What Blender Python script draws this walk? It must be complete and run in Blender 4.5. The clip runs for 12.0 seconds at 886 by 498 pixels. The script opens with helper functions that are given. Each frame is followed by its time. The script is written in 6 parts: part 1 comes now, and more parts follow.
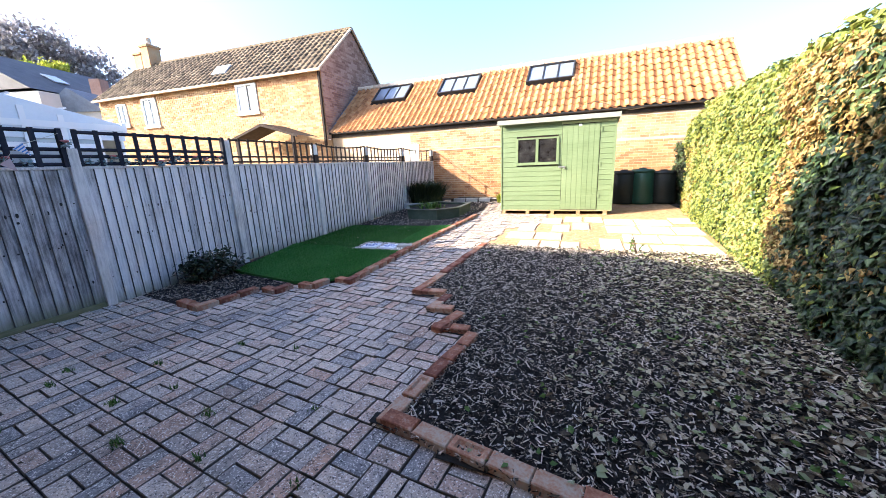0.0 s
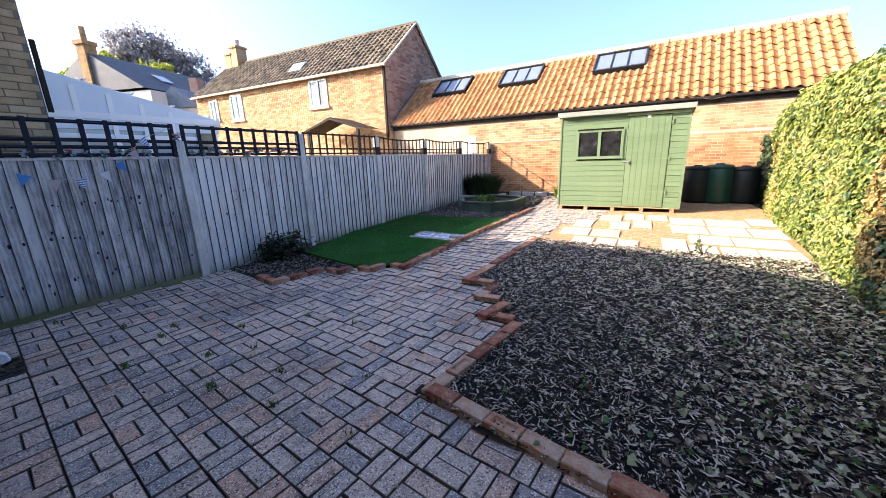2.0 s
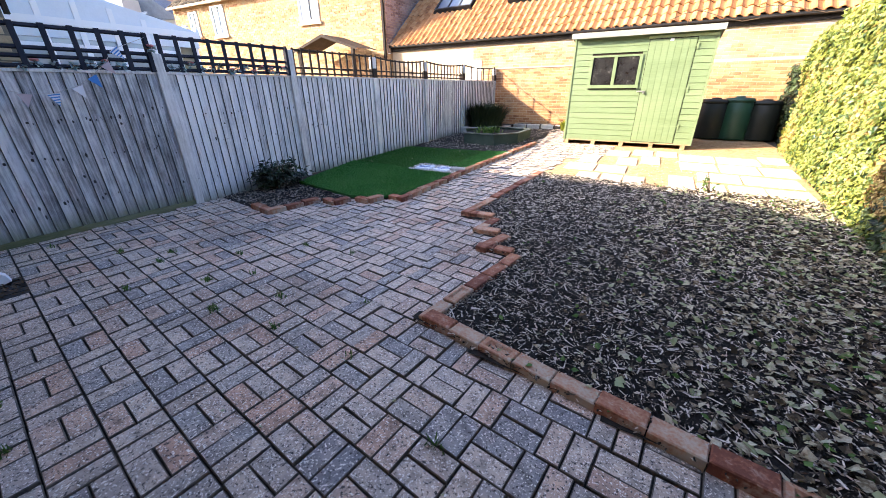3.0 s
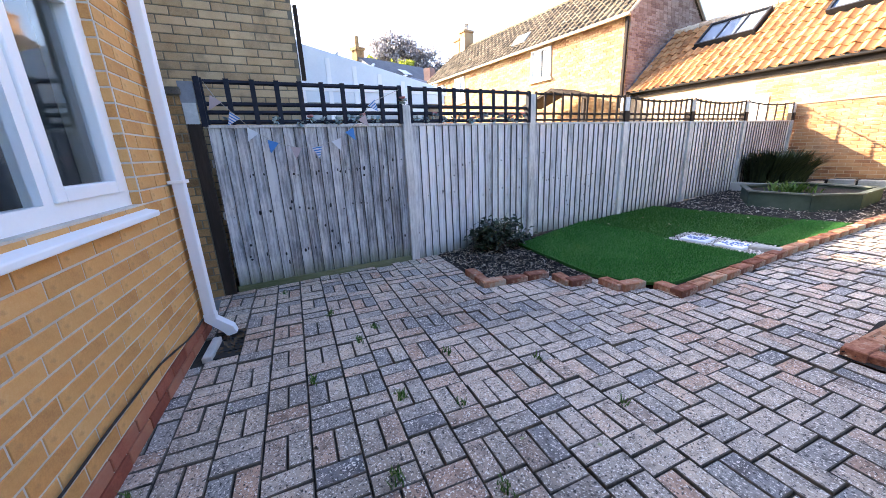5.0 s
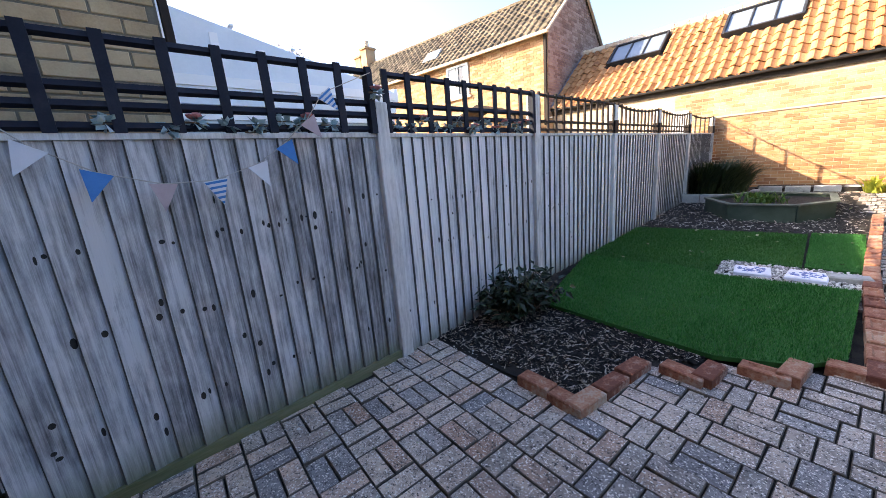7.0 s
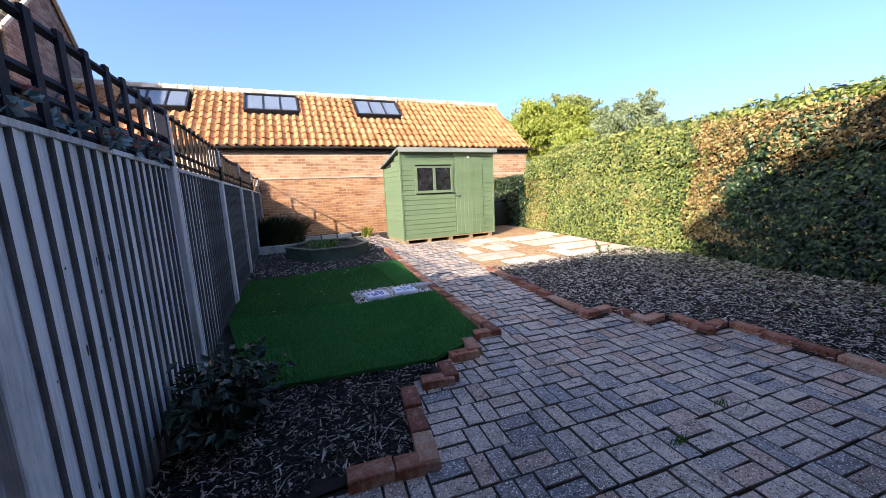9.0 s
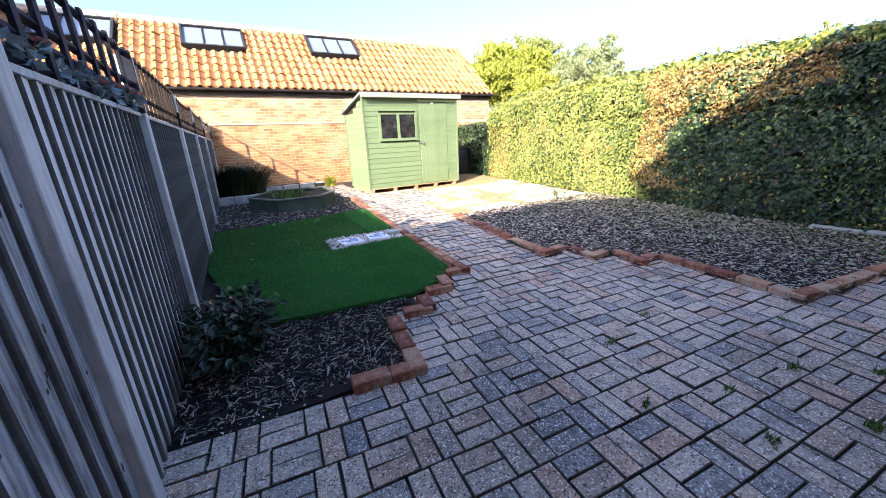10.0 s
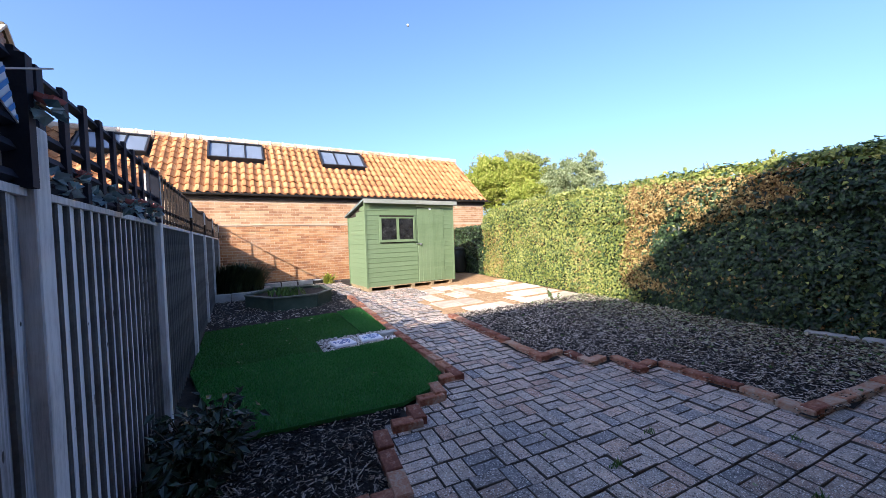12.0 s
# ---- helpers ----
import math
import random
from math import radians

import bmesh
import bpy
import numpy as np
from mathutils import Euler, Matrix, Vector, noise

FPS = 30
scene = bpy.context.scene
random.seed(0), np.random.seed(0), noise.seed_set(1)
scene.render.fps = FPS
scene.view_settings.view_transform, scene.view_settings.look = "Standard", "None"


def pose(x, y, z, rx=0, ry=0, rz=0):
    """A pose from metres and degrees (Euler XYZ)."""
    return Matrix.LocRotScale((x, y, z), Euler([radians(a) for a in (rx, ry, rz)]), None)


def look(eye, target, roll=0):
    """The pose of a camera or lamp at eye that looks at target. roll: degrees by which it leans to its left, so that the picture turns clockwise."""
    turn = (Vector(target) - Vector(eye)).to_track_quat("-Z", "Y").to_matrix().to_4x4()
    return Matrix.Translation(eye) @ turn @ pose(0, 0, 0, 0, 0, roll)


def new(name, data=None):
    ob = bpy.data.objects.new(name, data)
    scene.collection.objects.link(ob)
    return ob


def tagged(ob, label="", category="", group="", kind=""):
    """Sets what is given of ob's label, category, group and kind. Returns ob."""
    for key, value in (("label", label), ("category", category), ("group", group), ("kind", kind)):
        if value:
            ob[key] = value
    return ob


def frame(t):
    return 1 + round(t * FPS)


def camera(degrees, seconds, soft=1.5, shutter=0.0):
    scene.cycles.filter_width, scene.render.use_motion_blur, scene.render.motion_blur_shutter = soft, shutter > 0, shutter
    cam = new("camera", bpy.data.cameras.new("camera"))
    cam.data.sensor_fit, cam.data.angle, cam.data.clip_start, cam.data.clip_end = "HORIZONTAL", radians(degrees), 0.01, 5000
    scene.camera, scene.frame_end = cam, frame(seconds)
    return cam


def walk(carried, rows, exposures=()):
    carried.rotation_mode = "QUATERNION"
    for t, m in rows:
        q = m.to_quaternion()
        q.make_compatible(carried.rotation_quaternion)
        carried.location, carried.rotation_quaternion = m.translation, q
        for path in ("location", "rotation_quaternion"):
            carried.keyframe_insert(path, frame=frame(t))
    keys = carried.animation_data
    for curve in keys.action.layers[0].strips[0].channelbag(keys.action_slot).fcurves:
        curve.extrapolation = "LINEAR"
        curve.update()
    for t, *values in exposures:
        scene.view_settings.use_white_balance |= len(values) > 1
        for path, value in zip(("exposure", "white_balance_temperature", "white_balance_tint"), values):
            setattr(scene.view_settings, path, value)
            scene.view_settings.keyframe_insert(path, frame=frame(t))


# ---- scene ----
cam = camera(102.7, 12.0, 0.6)
PATH = [
    (0, (-0.695, -0.049, 1.426), (-1.467, 1.738, 0.963), -2.4),
    (0.5, (-0.605, -0.075, 1.436), (-1.775, 1.48, 0.977), -5.4),
    (1, (-0.59, -0.109, 1.436), (-1.751, 1.455, 0.982), -4.6),
    (1.5, (-0.591, -0.153, 1.447), (-1.648, 1.486, 1.003), -2.0),
    (2, (-0.596, -0.166, 1.434), (-1.633, 1.472, 0.942), -1.8),
    (2.5, (-0.609, -0.156, 1.361), (-1.599, 1.446, 0.685), -0.8),
    (3, (-0.624, -0.127, 1.361), (-1.6, 1.411, 0.535), -0.6),
    (3.5, (-0.726, -0.081, 1.342), (-1.991, 1.282, 0.605), -2.0),
    (3.7, (-0.842, -0.058, 1.345), (-2.225, 1.222, 0.674), -1.7),
    (5.3, (-2.23, 0.519, 1.249), (-3.965, 1.346, 0.695), -3.3),
    (5.5, (-2.418, 0.533, 1.263), (-4.141, 1.365, 0.681), -3.8),
    (6, (-2.865, 0.609, 1.284), (-4.584, 1.46, 0.718), -4.1),
    (6.5, (-3.37, 0.561, 1.34), (-5.006, 1.575, 0.794), -4.8),
    (6.7, (-3.536, 0.584, 1.339), (-5.109, 1.71, 0.831), -4.4),
    (8.3, (-4.81, 0.893, 1.256), (-4.959, 2.857, 0.904), -5.3),
    (8.5, (-4.856, 0.896, 1.269), (-4.688, 2.867, 0.979), -3.3),
    (9, (-5.062, 0.762, 1.281), (-4.303, 2.587, 0.978), -2.8),
    (9.5, (-5.212, 0.657, 1.27), (-4.294, 2.36, 0.764), -3.4),
    (10, (-5.279, 0.552, 1.299), (-4.368, 2.233, 0.712), -2.7),
    (10.5, (-5.258, 0.509, 1.342), (-4.321, 2.249, 1.035), -2.5),
    (11, (-5.283, 0.474, 1.41), (-4.321, 2.226, 1.338), -1.9),
    (11.5, (-5.258, 0.482, 1.391), (-4.283, 2.227, 1.324), -1.7),
    (12, (-5.266, 0.495, 1.38), (-4.282, 2.235, 1.32), -1.9),
]
walk(cam, [(t, look(eye, target, roll)) for t, eye, target, roll in PATH], [(0.0, 2.4, 6800, 14), (0.5, 1.9, 6600, 14), (1.5, 1.9, 6600, 14), (2.5, 2.3, 7000, 16), (3.5, 2.75, 7300, 16), (5.5, 2.95, 7600, 14), (6.5, 2.6, 7600, 14), (8.5, 1.95, 6700, 16), (9.0, 1.5, 6300, 16), (9.5, 1.95, 6400, 16), (10.0, 2.3, 6600, 16), (10.5, 1.9, 6300, 16), (11.0, 1.5, 6100, 16), (12.0, 1.5, 6100, 16)])

# ---- world, sun, exposure ----
TO_SUN = Vector((-1.0, -0.70, 0.64)).normalized()
world = bpy.data.worlds.new("world")
scene.world = world
world.use_nodes = True
sky = world.node_tree.nodes.new("ShaderNodeTexSky")
sky.sky_type, sky.sun_disc = "NISHITA", False
sky.sun_elevation = math.asin(TO_SUN.z)
sky.sun_rotation = math.atan2(TO_SUN.x, TO_SUN.y)
sky.air_density, sky.dust_density, sky.ozone_density, sky.altitude = 0.85, 3.5, 5.5, 0
background = world.node_tree.nodes["Background"]
world.node_tree.links.new(sky.outputs[0], background.inputs[0])
background.inputs[1].default_value = 0.15
sun = new("sun", bpy.data.lights.new("sun", "SUN"))
sun.data.energy, sun.data.angle, sun.data.color = 3.8, radians(0.55), (1.0, 0.90, 0.74)
sun.matrix_world = look(TO_SUN * 60, (0, 0, 0))

# ---- shapes ----


def gz(y):
    """Height of the ground, which rises gently towards the outbuilding."""
    return min(max(0.0, 0.035 * (y - 3.0)), 0.27)


class Soup:
    """Collects many small pieces into one mesh."""

    def __init__(self):
        self.v, self.f = [], []

    def add(self, verts, faces, m=None):
        n = len(self.v)
        self.v.extend([tuple(m @ Vector(p)) for p in verts] if m is not None else [tuple(p) for p in verts])
        self.f.extend([tuple(i + n for i in face) for face in faces])

    def box(self, x0, x1, y0, y1, z0, z1, m=None):
        v = [(x0, y0, z0), (x1, y0, z0), (x1, y1, z0), (x0, y1, z0), (x0, y0, z1), (x1, y0, z1), (x1, y1, z1), (x0, y1, z1)]
        self.add(v, [(0, 3, 2, 1), (4, 5, 6, 7), (0, 1, 5, 4), (1, 2, 6, 5), (2, 3, 7, 6), (3, 0, 4, 7)], m)

    def chamfer(self, sx, sy, sz, c, m=None):
        v, f = chamfer_box(sx, sy, sz, c)
        self.add(v, f, m)

    def bar(self, a, b, w, h=None):
        """A square bar from a to b."""
        a, b = Vector(a), Vector(b)
        h = w if h is None else h
        q = (b - a).to_track_quat("X", "Z").to_matrix().to_4x4()
        self.box(0, (b - a).length, -w / 2, w / 2, -h / 2, h / 2, Matrix.Translation(a) @ q)

    def tube(self, points, r, n=8, cap=True):
        """A round tube through the points; r is one radius or one for each."""
        pts = [Vector(p) for p in points]
        rr = r if isinstance(r, (list, tuple)) else [r] * len(pts)
        rows = []
        for i, p in enumerate(pts):
            d = (pts[min(i + 1, len(pts) - 1)] - pts[max(i - 1, 0)]).normalized()
            side = d.cross(Vector((0.31, 0.17, 1.0)) if abs(d.z) < 0.9 else Vector((1, 0, 0))).normalized()
            up = side.cross(d)
            rows.append([p + rr[i] * (math.cos(2 * math.pi * k / n) * side + math.sin(2 * math.pi * k / n) * up) for k in range(n)])
        base = len(self.v)
        for row in rows:
            self.v.extend(tuple(q) for q in row)
        for i in range(len(rows) - 1):
            for k in range(n):
                a, b = base + i * n + k, base + i * n + (k + 1) % n
                self.f.append((a, b, b + n, a + n))
        if cap:
            self.f.append(tuple(base + k for k in reversed(range(n))))
            self.f.append(tuple(base + (len(rows) - 1) * n + k for k in range(n)))

    def lathe(self, profile, n=20, m=None):
        """A round body from (radius, height) pairs."""
        v = [(r * math.cos(2 * math.pi * k / n), r * math.sin(2 * math.pi * k / n), z) for r, z in profile for k in range(n)]
        f = [(i * n + k, i * n + (k + 1) % n, (i + 1) * n + (k + 1) % n, (i + 1) * n + k) for i in range(len(profile) - 1) for k in range(n)]
        f += [tuple(reversed(range(n))), tuple((len(profile) - 1) * n + k for k in range(n))]
        self.add(v, f, m)

    def sheet(self, w, grid):
        """A sheet from rows of points, all of one length."""
        n = len(self.v)
        for row in grid:
            self.v.extend(tuple(p) for p in row)
        for i in range(len(grid) - 1):
            for k in range(w - 1):
                a = n + i * w + k
                self.f.append((a, a + 1, a + w + 1, a + w))

    def mesh(self, name):
        me = bpy.data.meshes.new(name)
        me.from_pydata(self.v, [], self.f)
        return me


def chamfer_box(sx, sy, sz, c):
    """A block standing on z = 0, centred in x and y, with broken top edges."""
    x, y = sx / 2, sy / 2
    v = [(-x, -y, 0), (x, -y, 0), (x, y, 0), (-x, y, 0), (-x, -y, sz - c), (x, -y, sz - c), (x, y, sz - c), (-x, y, sz - c),
         (-x + c, -y + c, sz), (x - c, -y + c, sz), (x - c, y - c, sz), (-x + c, y - c, sz)]
    f = [(8, 9, 10, 11)]
    for a, b in ((0, 1), (1, 2), (2, 3), (3, 0)):
        f += [(a, b, b + 4, a + 4), (a + 4, b + 4, b + 8, a + 8)]
    return v, f


def part(name, soup, material, parent=None, label="", smooth=False):
    me = soup if isinstance(soup, bpy.types.Mesh) else soup.mesh(name)
    if not me.materials:
        me.materials.append(material)
    if smooth:
        me.polygons.foreach_set("use_smooth", [True] * len(me.polygons))
    ob = new(name, me)
    if parent is not None:
        ob.parent = parent
    if label:
        ob["label"] = label
    return ob


def thing(name, m, label, category, group="", kind=""):
    """An Empty at a thing's base, under which its parts lie."""
    ob = new(name)
    ob.matrix_world = m
    ob.empty_display_size = 0.1
    return tagged(ob, label, category, group, kind)


def bevel(ob, width, segments=2):
    mod = ob.modifiers.new("bevel", "BEVEL")
    mod.width, mod.segments, mod.limit_method = width, segments, "ANGLE"
    return ob


def boxes(*rows):
    s = Soup()
    for r in rows:
        s.box(*r)
    return s


# ---- materials ----


def material(name, colours, rough=0.8, scale=6.0, fine=60.0, bump=0.25, depth=0.006, vary="", spread=0.35, metal=0.0, stretch=(1, 1, 1),
             stain=None, stain_scale=1.2, stain_at=0.56, sheen=0.3, rough_vary=0.12, translucent=0.0):
    """A worn surface: colours blend by a broad and a fine noise, and by a random number for each object or island."""
    mt = bpy.data.materials.new(name)
    mt.use_nodes = True
    nt = mt.node_tree
    out, bsdf = nt.nodes["Material Output"], nt.nodes["Principled BSDF"]
    link = nt.links.new

    def node(kind, **values):
        n = nt.nodes.new(kind)
        for k, v in values.items():
            n.inputs[k].default_value = v
        return n

    co = nt.nodes.new("ShaderNodeTexCoord")
    mp = node("ShaderNodeMapping", Scale=stretch)
    link(co.outputs["Object"], mp.inputs["Vector"])
    broad = node("ShaderNodeTexNoise", Scale=scale, Detail=5.0, Roughness=0.6)
    grain = node("ShaderNodeTexNoise", Scale=fine, Detail=6.0, Roughness=0.7)
    link(mp.outputs[0], broad.inputs["Vector"]), link(mp.outputs[0], grain.inputs["Vector"])
    mix = nt.nodes.new("ShaderNodeMath")
    mix.operation = "MULTIPLY_ADD"
    link(grain.outputs[0], mix.inputs[0])
    mix.inputs[1].default_value = 0.55
    half = nt.nodes.new("ShaderNodeMath")
    half.operation = "MULTIPLY_ADD"
    link(broad.outputs[0], half.inputs[0])
    half.inputs[1].default_value, half.inputs[2].default_value = 0.9, -0.225
    link(half.outputs[0], mix.inputs[2])
    last = mix
    if vary:
        info = nt.nodes.new("ShaderNodeObjectInfo" if vary == "object" else "ShaderNodeNewGeometry")
        value = info.outputs["Random"] if vary == "object" else info.outputs["Random Per Island"]
        shift = nt.nodes.new("ShaderNodeMath")
        shift.operation = "MULTIPLY_ADD"
        link(value, shift.inputs[0])
        shift.inputs[1].default_value, shift.inputs[2].default_value = 2 * spread, -spread
        add = nt.nodes.new("ShaderNodeMath")
        add.operation = "ADD"
        link(shift.outputs[0], add.inputs[0]), link(mix.outputs[0], add.inputs[1])
        last = add
    ramp = nt.nodes.new("ShaderNodeValToRGB")
    link(last.outputs[0], ramp.inputs[0])
    els = ramp.color_ramp.elements
    k = len(colours)
    while len(els) < k:
        els.new(0.5)
    for i, c in enumerate(colours):
        els[i].position = 0.22 + 0.56 * i / max(k - 1, 1)
        els[i].color = (*c, 1)
    colour = ramp.outputs[0]
    if stain is not None:
        spot = node("ShaderNodeTexNoise", Scale=stain_scale, Detail=8.0, Roughness=0.72)
        link(co.outputs["Object"], spot.inputs["Vector"])
        cut = nt.nodes.new("ShaderNodeMapRange")
        cut.inputs["From Min"].default_value, cut.inputs["From Max"].default_value = stain_at - 0.06, stain_at + 0.12
        link(spot.outputs[0], cut.inputs[0])
        blend = nt.nodes.new("ShaderNodeMix")
        blend.data_type = "RGBA"
        link(cut.outputs[0], blend.inputs["Factor"]), link(colour, blend.inputs["A"])
        blend.inputs["B"].default_value = (*stain, 1)
        colour = blend.outputs["Result"]
    link(colour, bsdf.inputs["Base Color"])
    rv = nt.nodes.new("ShaderNodeMath")
    rv.operation = "MULTIPLY_ADD"
    link(grain.outputs[0], rv.inputs[0])
    rv.inputs[1].default_value, rv.inputs[2].default_value = 2 * rough_vary, rough - rough_vary
    link(rv.outputs[0], bsdf.inputs["Roughness"])
    bsdf.inputs["Metallic"].default_value = metal
    bsdf.inputs["Specular IOR Level"].default_value = sheen
    if bump:
        bp = node("ShaderNodeBump", Strength=bump, Distance=depth)
        link(mix.outputs[0], bp.inputs["Height"])
        link(bp.outputs[0], bsdf.inputs["Normal"])
    if translucent:
        tr = nt.nodes.new("ShaderNodeBsdfTranslucent")
        link(colour, tr.inputs[0])
        ms = nt.nodes.new("ShaderNodeMixShader")
        ms.inputs[0].default_value = translucent
        link(bsdf.outputs[0], ms.inputs[1]), link(tr.outputs[0], ms.inputs[2]), link(ms.outputs[0], out.inputs[0])
    return mt


def glass(name, tint=(0.9, 0.95, 0.95), rough=0.03):
    mt = bpy.data.materials.new(name)
    mt.use_nodes = True
    b = mt.node_tree.nodes["Principled BSDF"]
    b.inputs["Base Color"].default_value = (*tint, 1)
    b.inputs["Roughness"].default_value, b.inputs["Transmission Weight"].default_value, b.inputs["IOR"].default_value = rough, 1.0, 1.45
    return mt


def dark_pane(name, colour, rough=0.06):
    """Glass before a dark room: a deep colour under a clear polish."""
    mt = bpy.data.materials.new(name)
    mt.use_nodes = True
    b = mt.node_tree.nodes["Principled BSDF"]
    b.inputs["Base Color"].default_value = (*colour, 1)
    b.inputs["Roughness"].default_value, b.inputs["Specular IOR Level"].default_value = rough, 0.9
    return mt


def paver_material(name, vary):
    """Exposed-aggregate concrete: a tone for each block, pale and dark specks of grit, a worn film."""
    mt = bpy.data.materials.new(name)
    mt.use_nodes = True
    nt = mt.node_tree
    bsdf = nt.nodes["Principled BSDF"]
    link = nt.links.new

    def ramp(source, stops):
        n = nt.nodes.new("ShaderNodeValToRGB")
        els = n.color_ramp.elements
        while len(els) < len(stops):
            els.new(0.5)
        for e, (p, c) in zip(els, stops):
            e.position, e.color = p, (*c, 1)
        link(source, n.inputs[0])
        return n.outputs[0]

    def mixed(kind, factor, a, b):
        n = nt.nodes.new("ShaderNodeMix")
        n.data_type, n.blend_type = "RGBA", kind
        link(a, n.inputs["A"])
        for socket, v in (("Factor", factor), ("B", b)):
            if isinstance(v, (float, tuple)):
                n.inputs[socket].default_value = v
            else:
                link(v, n.inputs[socket])
        return n.outputs["Result"]

    info = nt.nodes.new("ShaderNodeObjectInfo" if vary == "object" else "ShaderNodeNewGeometry")
    value = info.outputs["Random" if vary == "object" else "Random Per Island"]
    co = nt.nodes.new("ShaderNodeTexCoord")
    shift = nt.nodes.new("ShaderNodeVectorMath")
    shift.operation = "MULTIPLY_ADD"
    link(value, shift.inputs[0])
    shift.inputs[1].default_value = (37.0, 19.0, 53.0)
    link(co.outputs["Object"], shift.inputs[2])

    def field(scale, detail, rough=0.6):
        n = nt.nodes.new("ShaderNodeTexNoise")
        n.inputs["Scale"].default_value, n.inputs["Detail"].default_value, n.inputs["Roughness"].default_value = scale, detail, rough
        link(shift.outputs[0], n.inputs["Vector"])
        return n.outputs[0]

    tone = ramp(value, [(0.0, (0.23, 0.22, 0.225)), (0.12, (0.31, 0.285, 0.27)), (0.28, (0.42, 0.355, 0.305)), (0.50, (0.50, 0.41, 0.34)), (0.68, (0.54, 0.43, 0.35)), (0.82, (0.50, 0.36, 0.285)), (0.94, (0.48, 0.30, 0.22)), (1.0, (0.40, 0.32, 0.27))])
    blotch = ramp(field(16.0, 5.0), [(0.28, (0.48, 0.47, 0.47)), (0.5, (1.0, 1.0, 1.0)), (0.72, (1.28, 1.22, 1.14))])
    colour = mixed("MULTIPLY", 1.0, tone, blotch)
    wide, place = nt.nodes.new("ShaderNodeTexNoise"), nt.nodes.new("ShaderNodeNewGeometry")
    wide.inputs["Scale"].default_value, wide.inputs["Detail"].default_value = 0.9, 4.0
    link(place.outputs["Position"], wide.inputs["Vector"])
    grime = ramp(wide.outputs[0], [(0.36, (0.66, 0.65, 0.65)), (0.52, (1.0, 1.0, 1.0)), (0.68, (1.12, 1.10, 1.06))])
    colour = mixed("MULTIPLY", 1.0, colour, grime)
    pale, dark = field(105.0, 2.5), field(80.0, 3.0, 0.7)
    bright = ramp(pale, [(0.57, (0, 0, 0)), (0.62, (1, 1, 1))])
    colour = mixed("MIX", bright, colour, (0.82, 0.76, 0.68, 1))
    pit = ramp(dark, [(0.36, (1, 1, 1)), (0.45, (0, 0, 0))])
    colour = mixed("MIX", pit, colour, (0.055, 0.05, 0.048, 1))
    link(colour, bsdf.inputs["Base Color"])
    bsdf.inputs["Roughness"].default_value, bsdf.inputs["Specular IOR Level"].default_value = 0.88, 0.3
    bp = nt.nodes.new("ShaderNodeBump")
    bp.inputs["Strength"].default_value, bp.inputs["Distance"].default_value = 0.9, 0.004
    link(field(130.0, 5.0, 0.75), bp.inputs["Height"])
    link(bp.outputs[0], bsdf.inputs["Normal"])
    return mt


M_paver = paver_material("paver_concrete", "object")
M_paver_far = paver_material("paver_concrete_joined", "island")
M_paver_edge = material("mossy_paver_edge", [(0.03, 0.026, 0.023), (0.085, 0.074, 0.063), (0.17, 0.14, 0.115), (0.10, 0.10, 0.055)], 0.95, 9, 90, 0.5, 0.003)
M_sand = material("jointing_sand", [(0.008, 0.007, 0.006), (0.022, 0.019, 0.016), (0.05, 0.043, 0.035), (0.02, 0.028, 0.010)], 0.95, 5, 120, 0.5)
M_soil = material("dark_soil", [(0.008, 0.007, 0.006), (0.02, 0.017, 0.015), (0.04, 0.033, 0.027)], 0.95, 7, 90, 0.8, 0.015)
M_chip = material("bark_chip", [(0.009, 0.008, 0.007), (0.013, 0.011, 0.009), (0.028, 0.022, 0.018), (0.075, 0.061, 0.051), (0.26, 0.22, 0.185), (0.64, 0.57, 0.50)], 0.75, 20, 160, 0.3, 0.003, "island", 0.42)
M_chip_dark = material("darker_bark_chip", [(0.007, 0.006, 0.006), (0.009, 0.008, 0.008), (0.016, 0.013, 0.012), (0.03, 0.025, 0.022), (0.09, 0.076, 0.065), (0.44, 0.385, 0.33)], 0.75, 20, 160, 0.3, 0.003, "island", 0.42)
M_dead_leaf = material("fallen_leaf", [(0.06, 0.042, 0.025), (0.18, 0.135, 0.08), (0.42, 0.37, 0.26), (0.52, 0.48, 0.36), (0.28, 0.32, 0.17)], 0.7, 20, 90, 0.2, 0.002, "island", 0.4, translucent=0.2)
M_edging = material("edging_brick", [(0.16, 0.055, 0.035), (0.30, 0.12, 0.07), (0.40, 0.21, 0.13), (0.44, 0.34, 0.25)], 0.9, 9, 70, 0.7, 0.006, "object", 0.24, stain=(0.42, 0.37, 0.31), stain_scale=9, stain_at=0.58)
M_house_brick = material("buff_brick", [(0.44, 0.20, 0.068), (0.56, 0.28, 0.097), (0.63, 0.335, 0.125), (0.67, 0.385, 0.165)], 0.85, 5, 140, 0.5, 0.004, "object", 0.15, stain=(0.34, 0.19, 0.08), stain_scale=9, stain_at=0.66)
M_house_brick_far = material("buff_brick_joined", [(0.44, 0.20, 0.068), (0.56, 0.28, 0.097), (0.63, 0.335, 0.125), (0.67, 0.385, 0.165)], 0.85, 5, 140, 0.5, 0.004, "island", 0.15, stain=(0.34, 0.19, 0.08), stain_scale=9, stain_at=0.66)
M_red_brick = material("red_brick", [(0.20, 0.05, 0.03), (0.32, 0.10, 0.06), (0.36, 0.15, 0.09)], 0.9, 4, 120, 0.4, 0.003, "island", 0.25)
M_mortar = material("mortar", [(0.38, 0.34, 0.285), (0.52, 0.475, 0.41), (0.62, 0.575, 0.505)], 0.95, 6, 150, 0.4, 0.003)
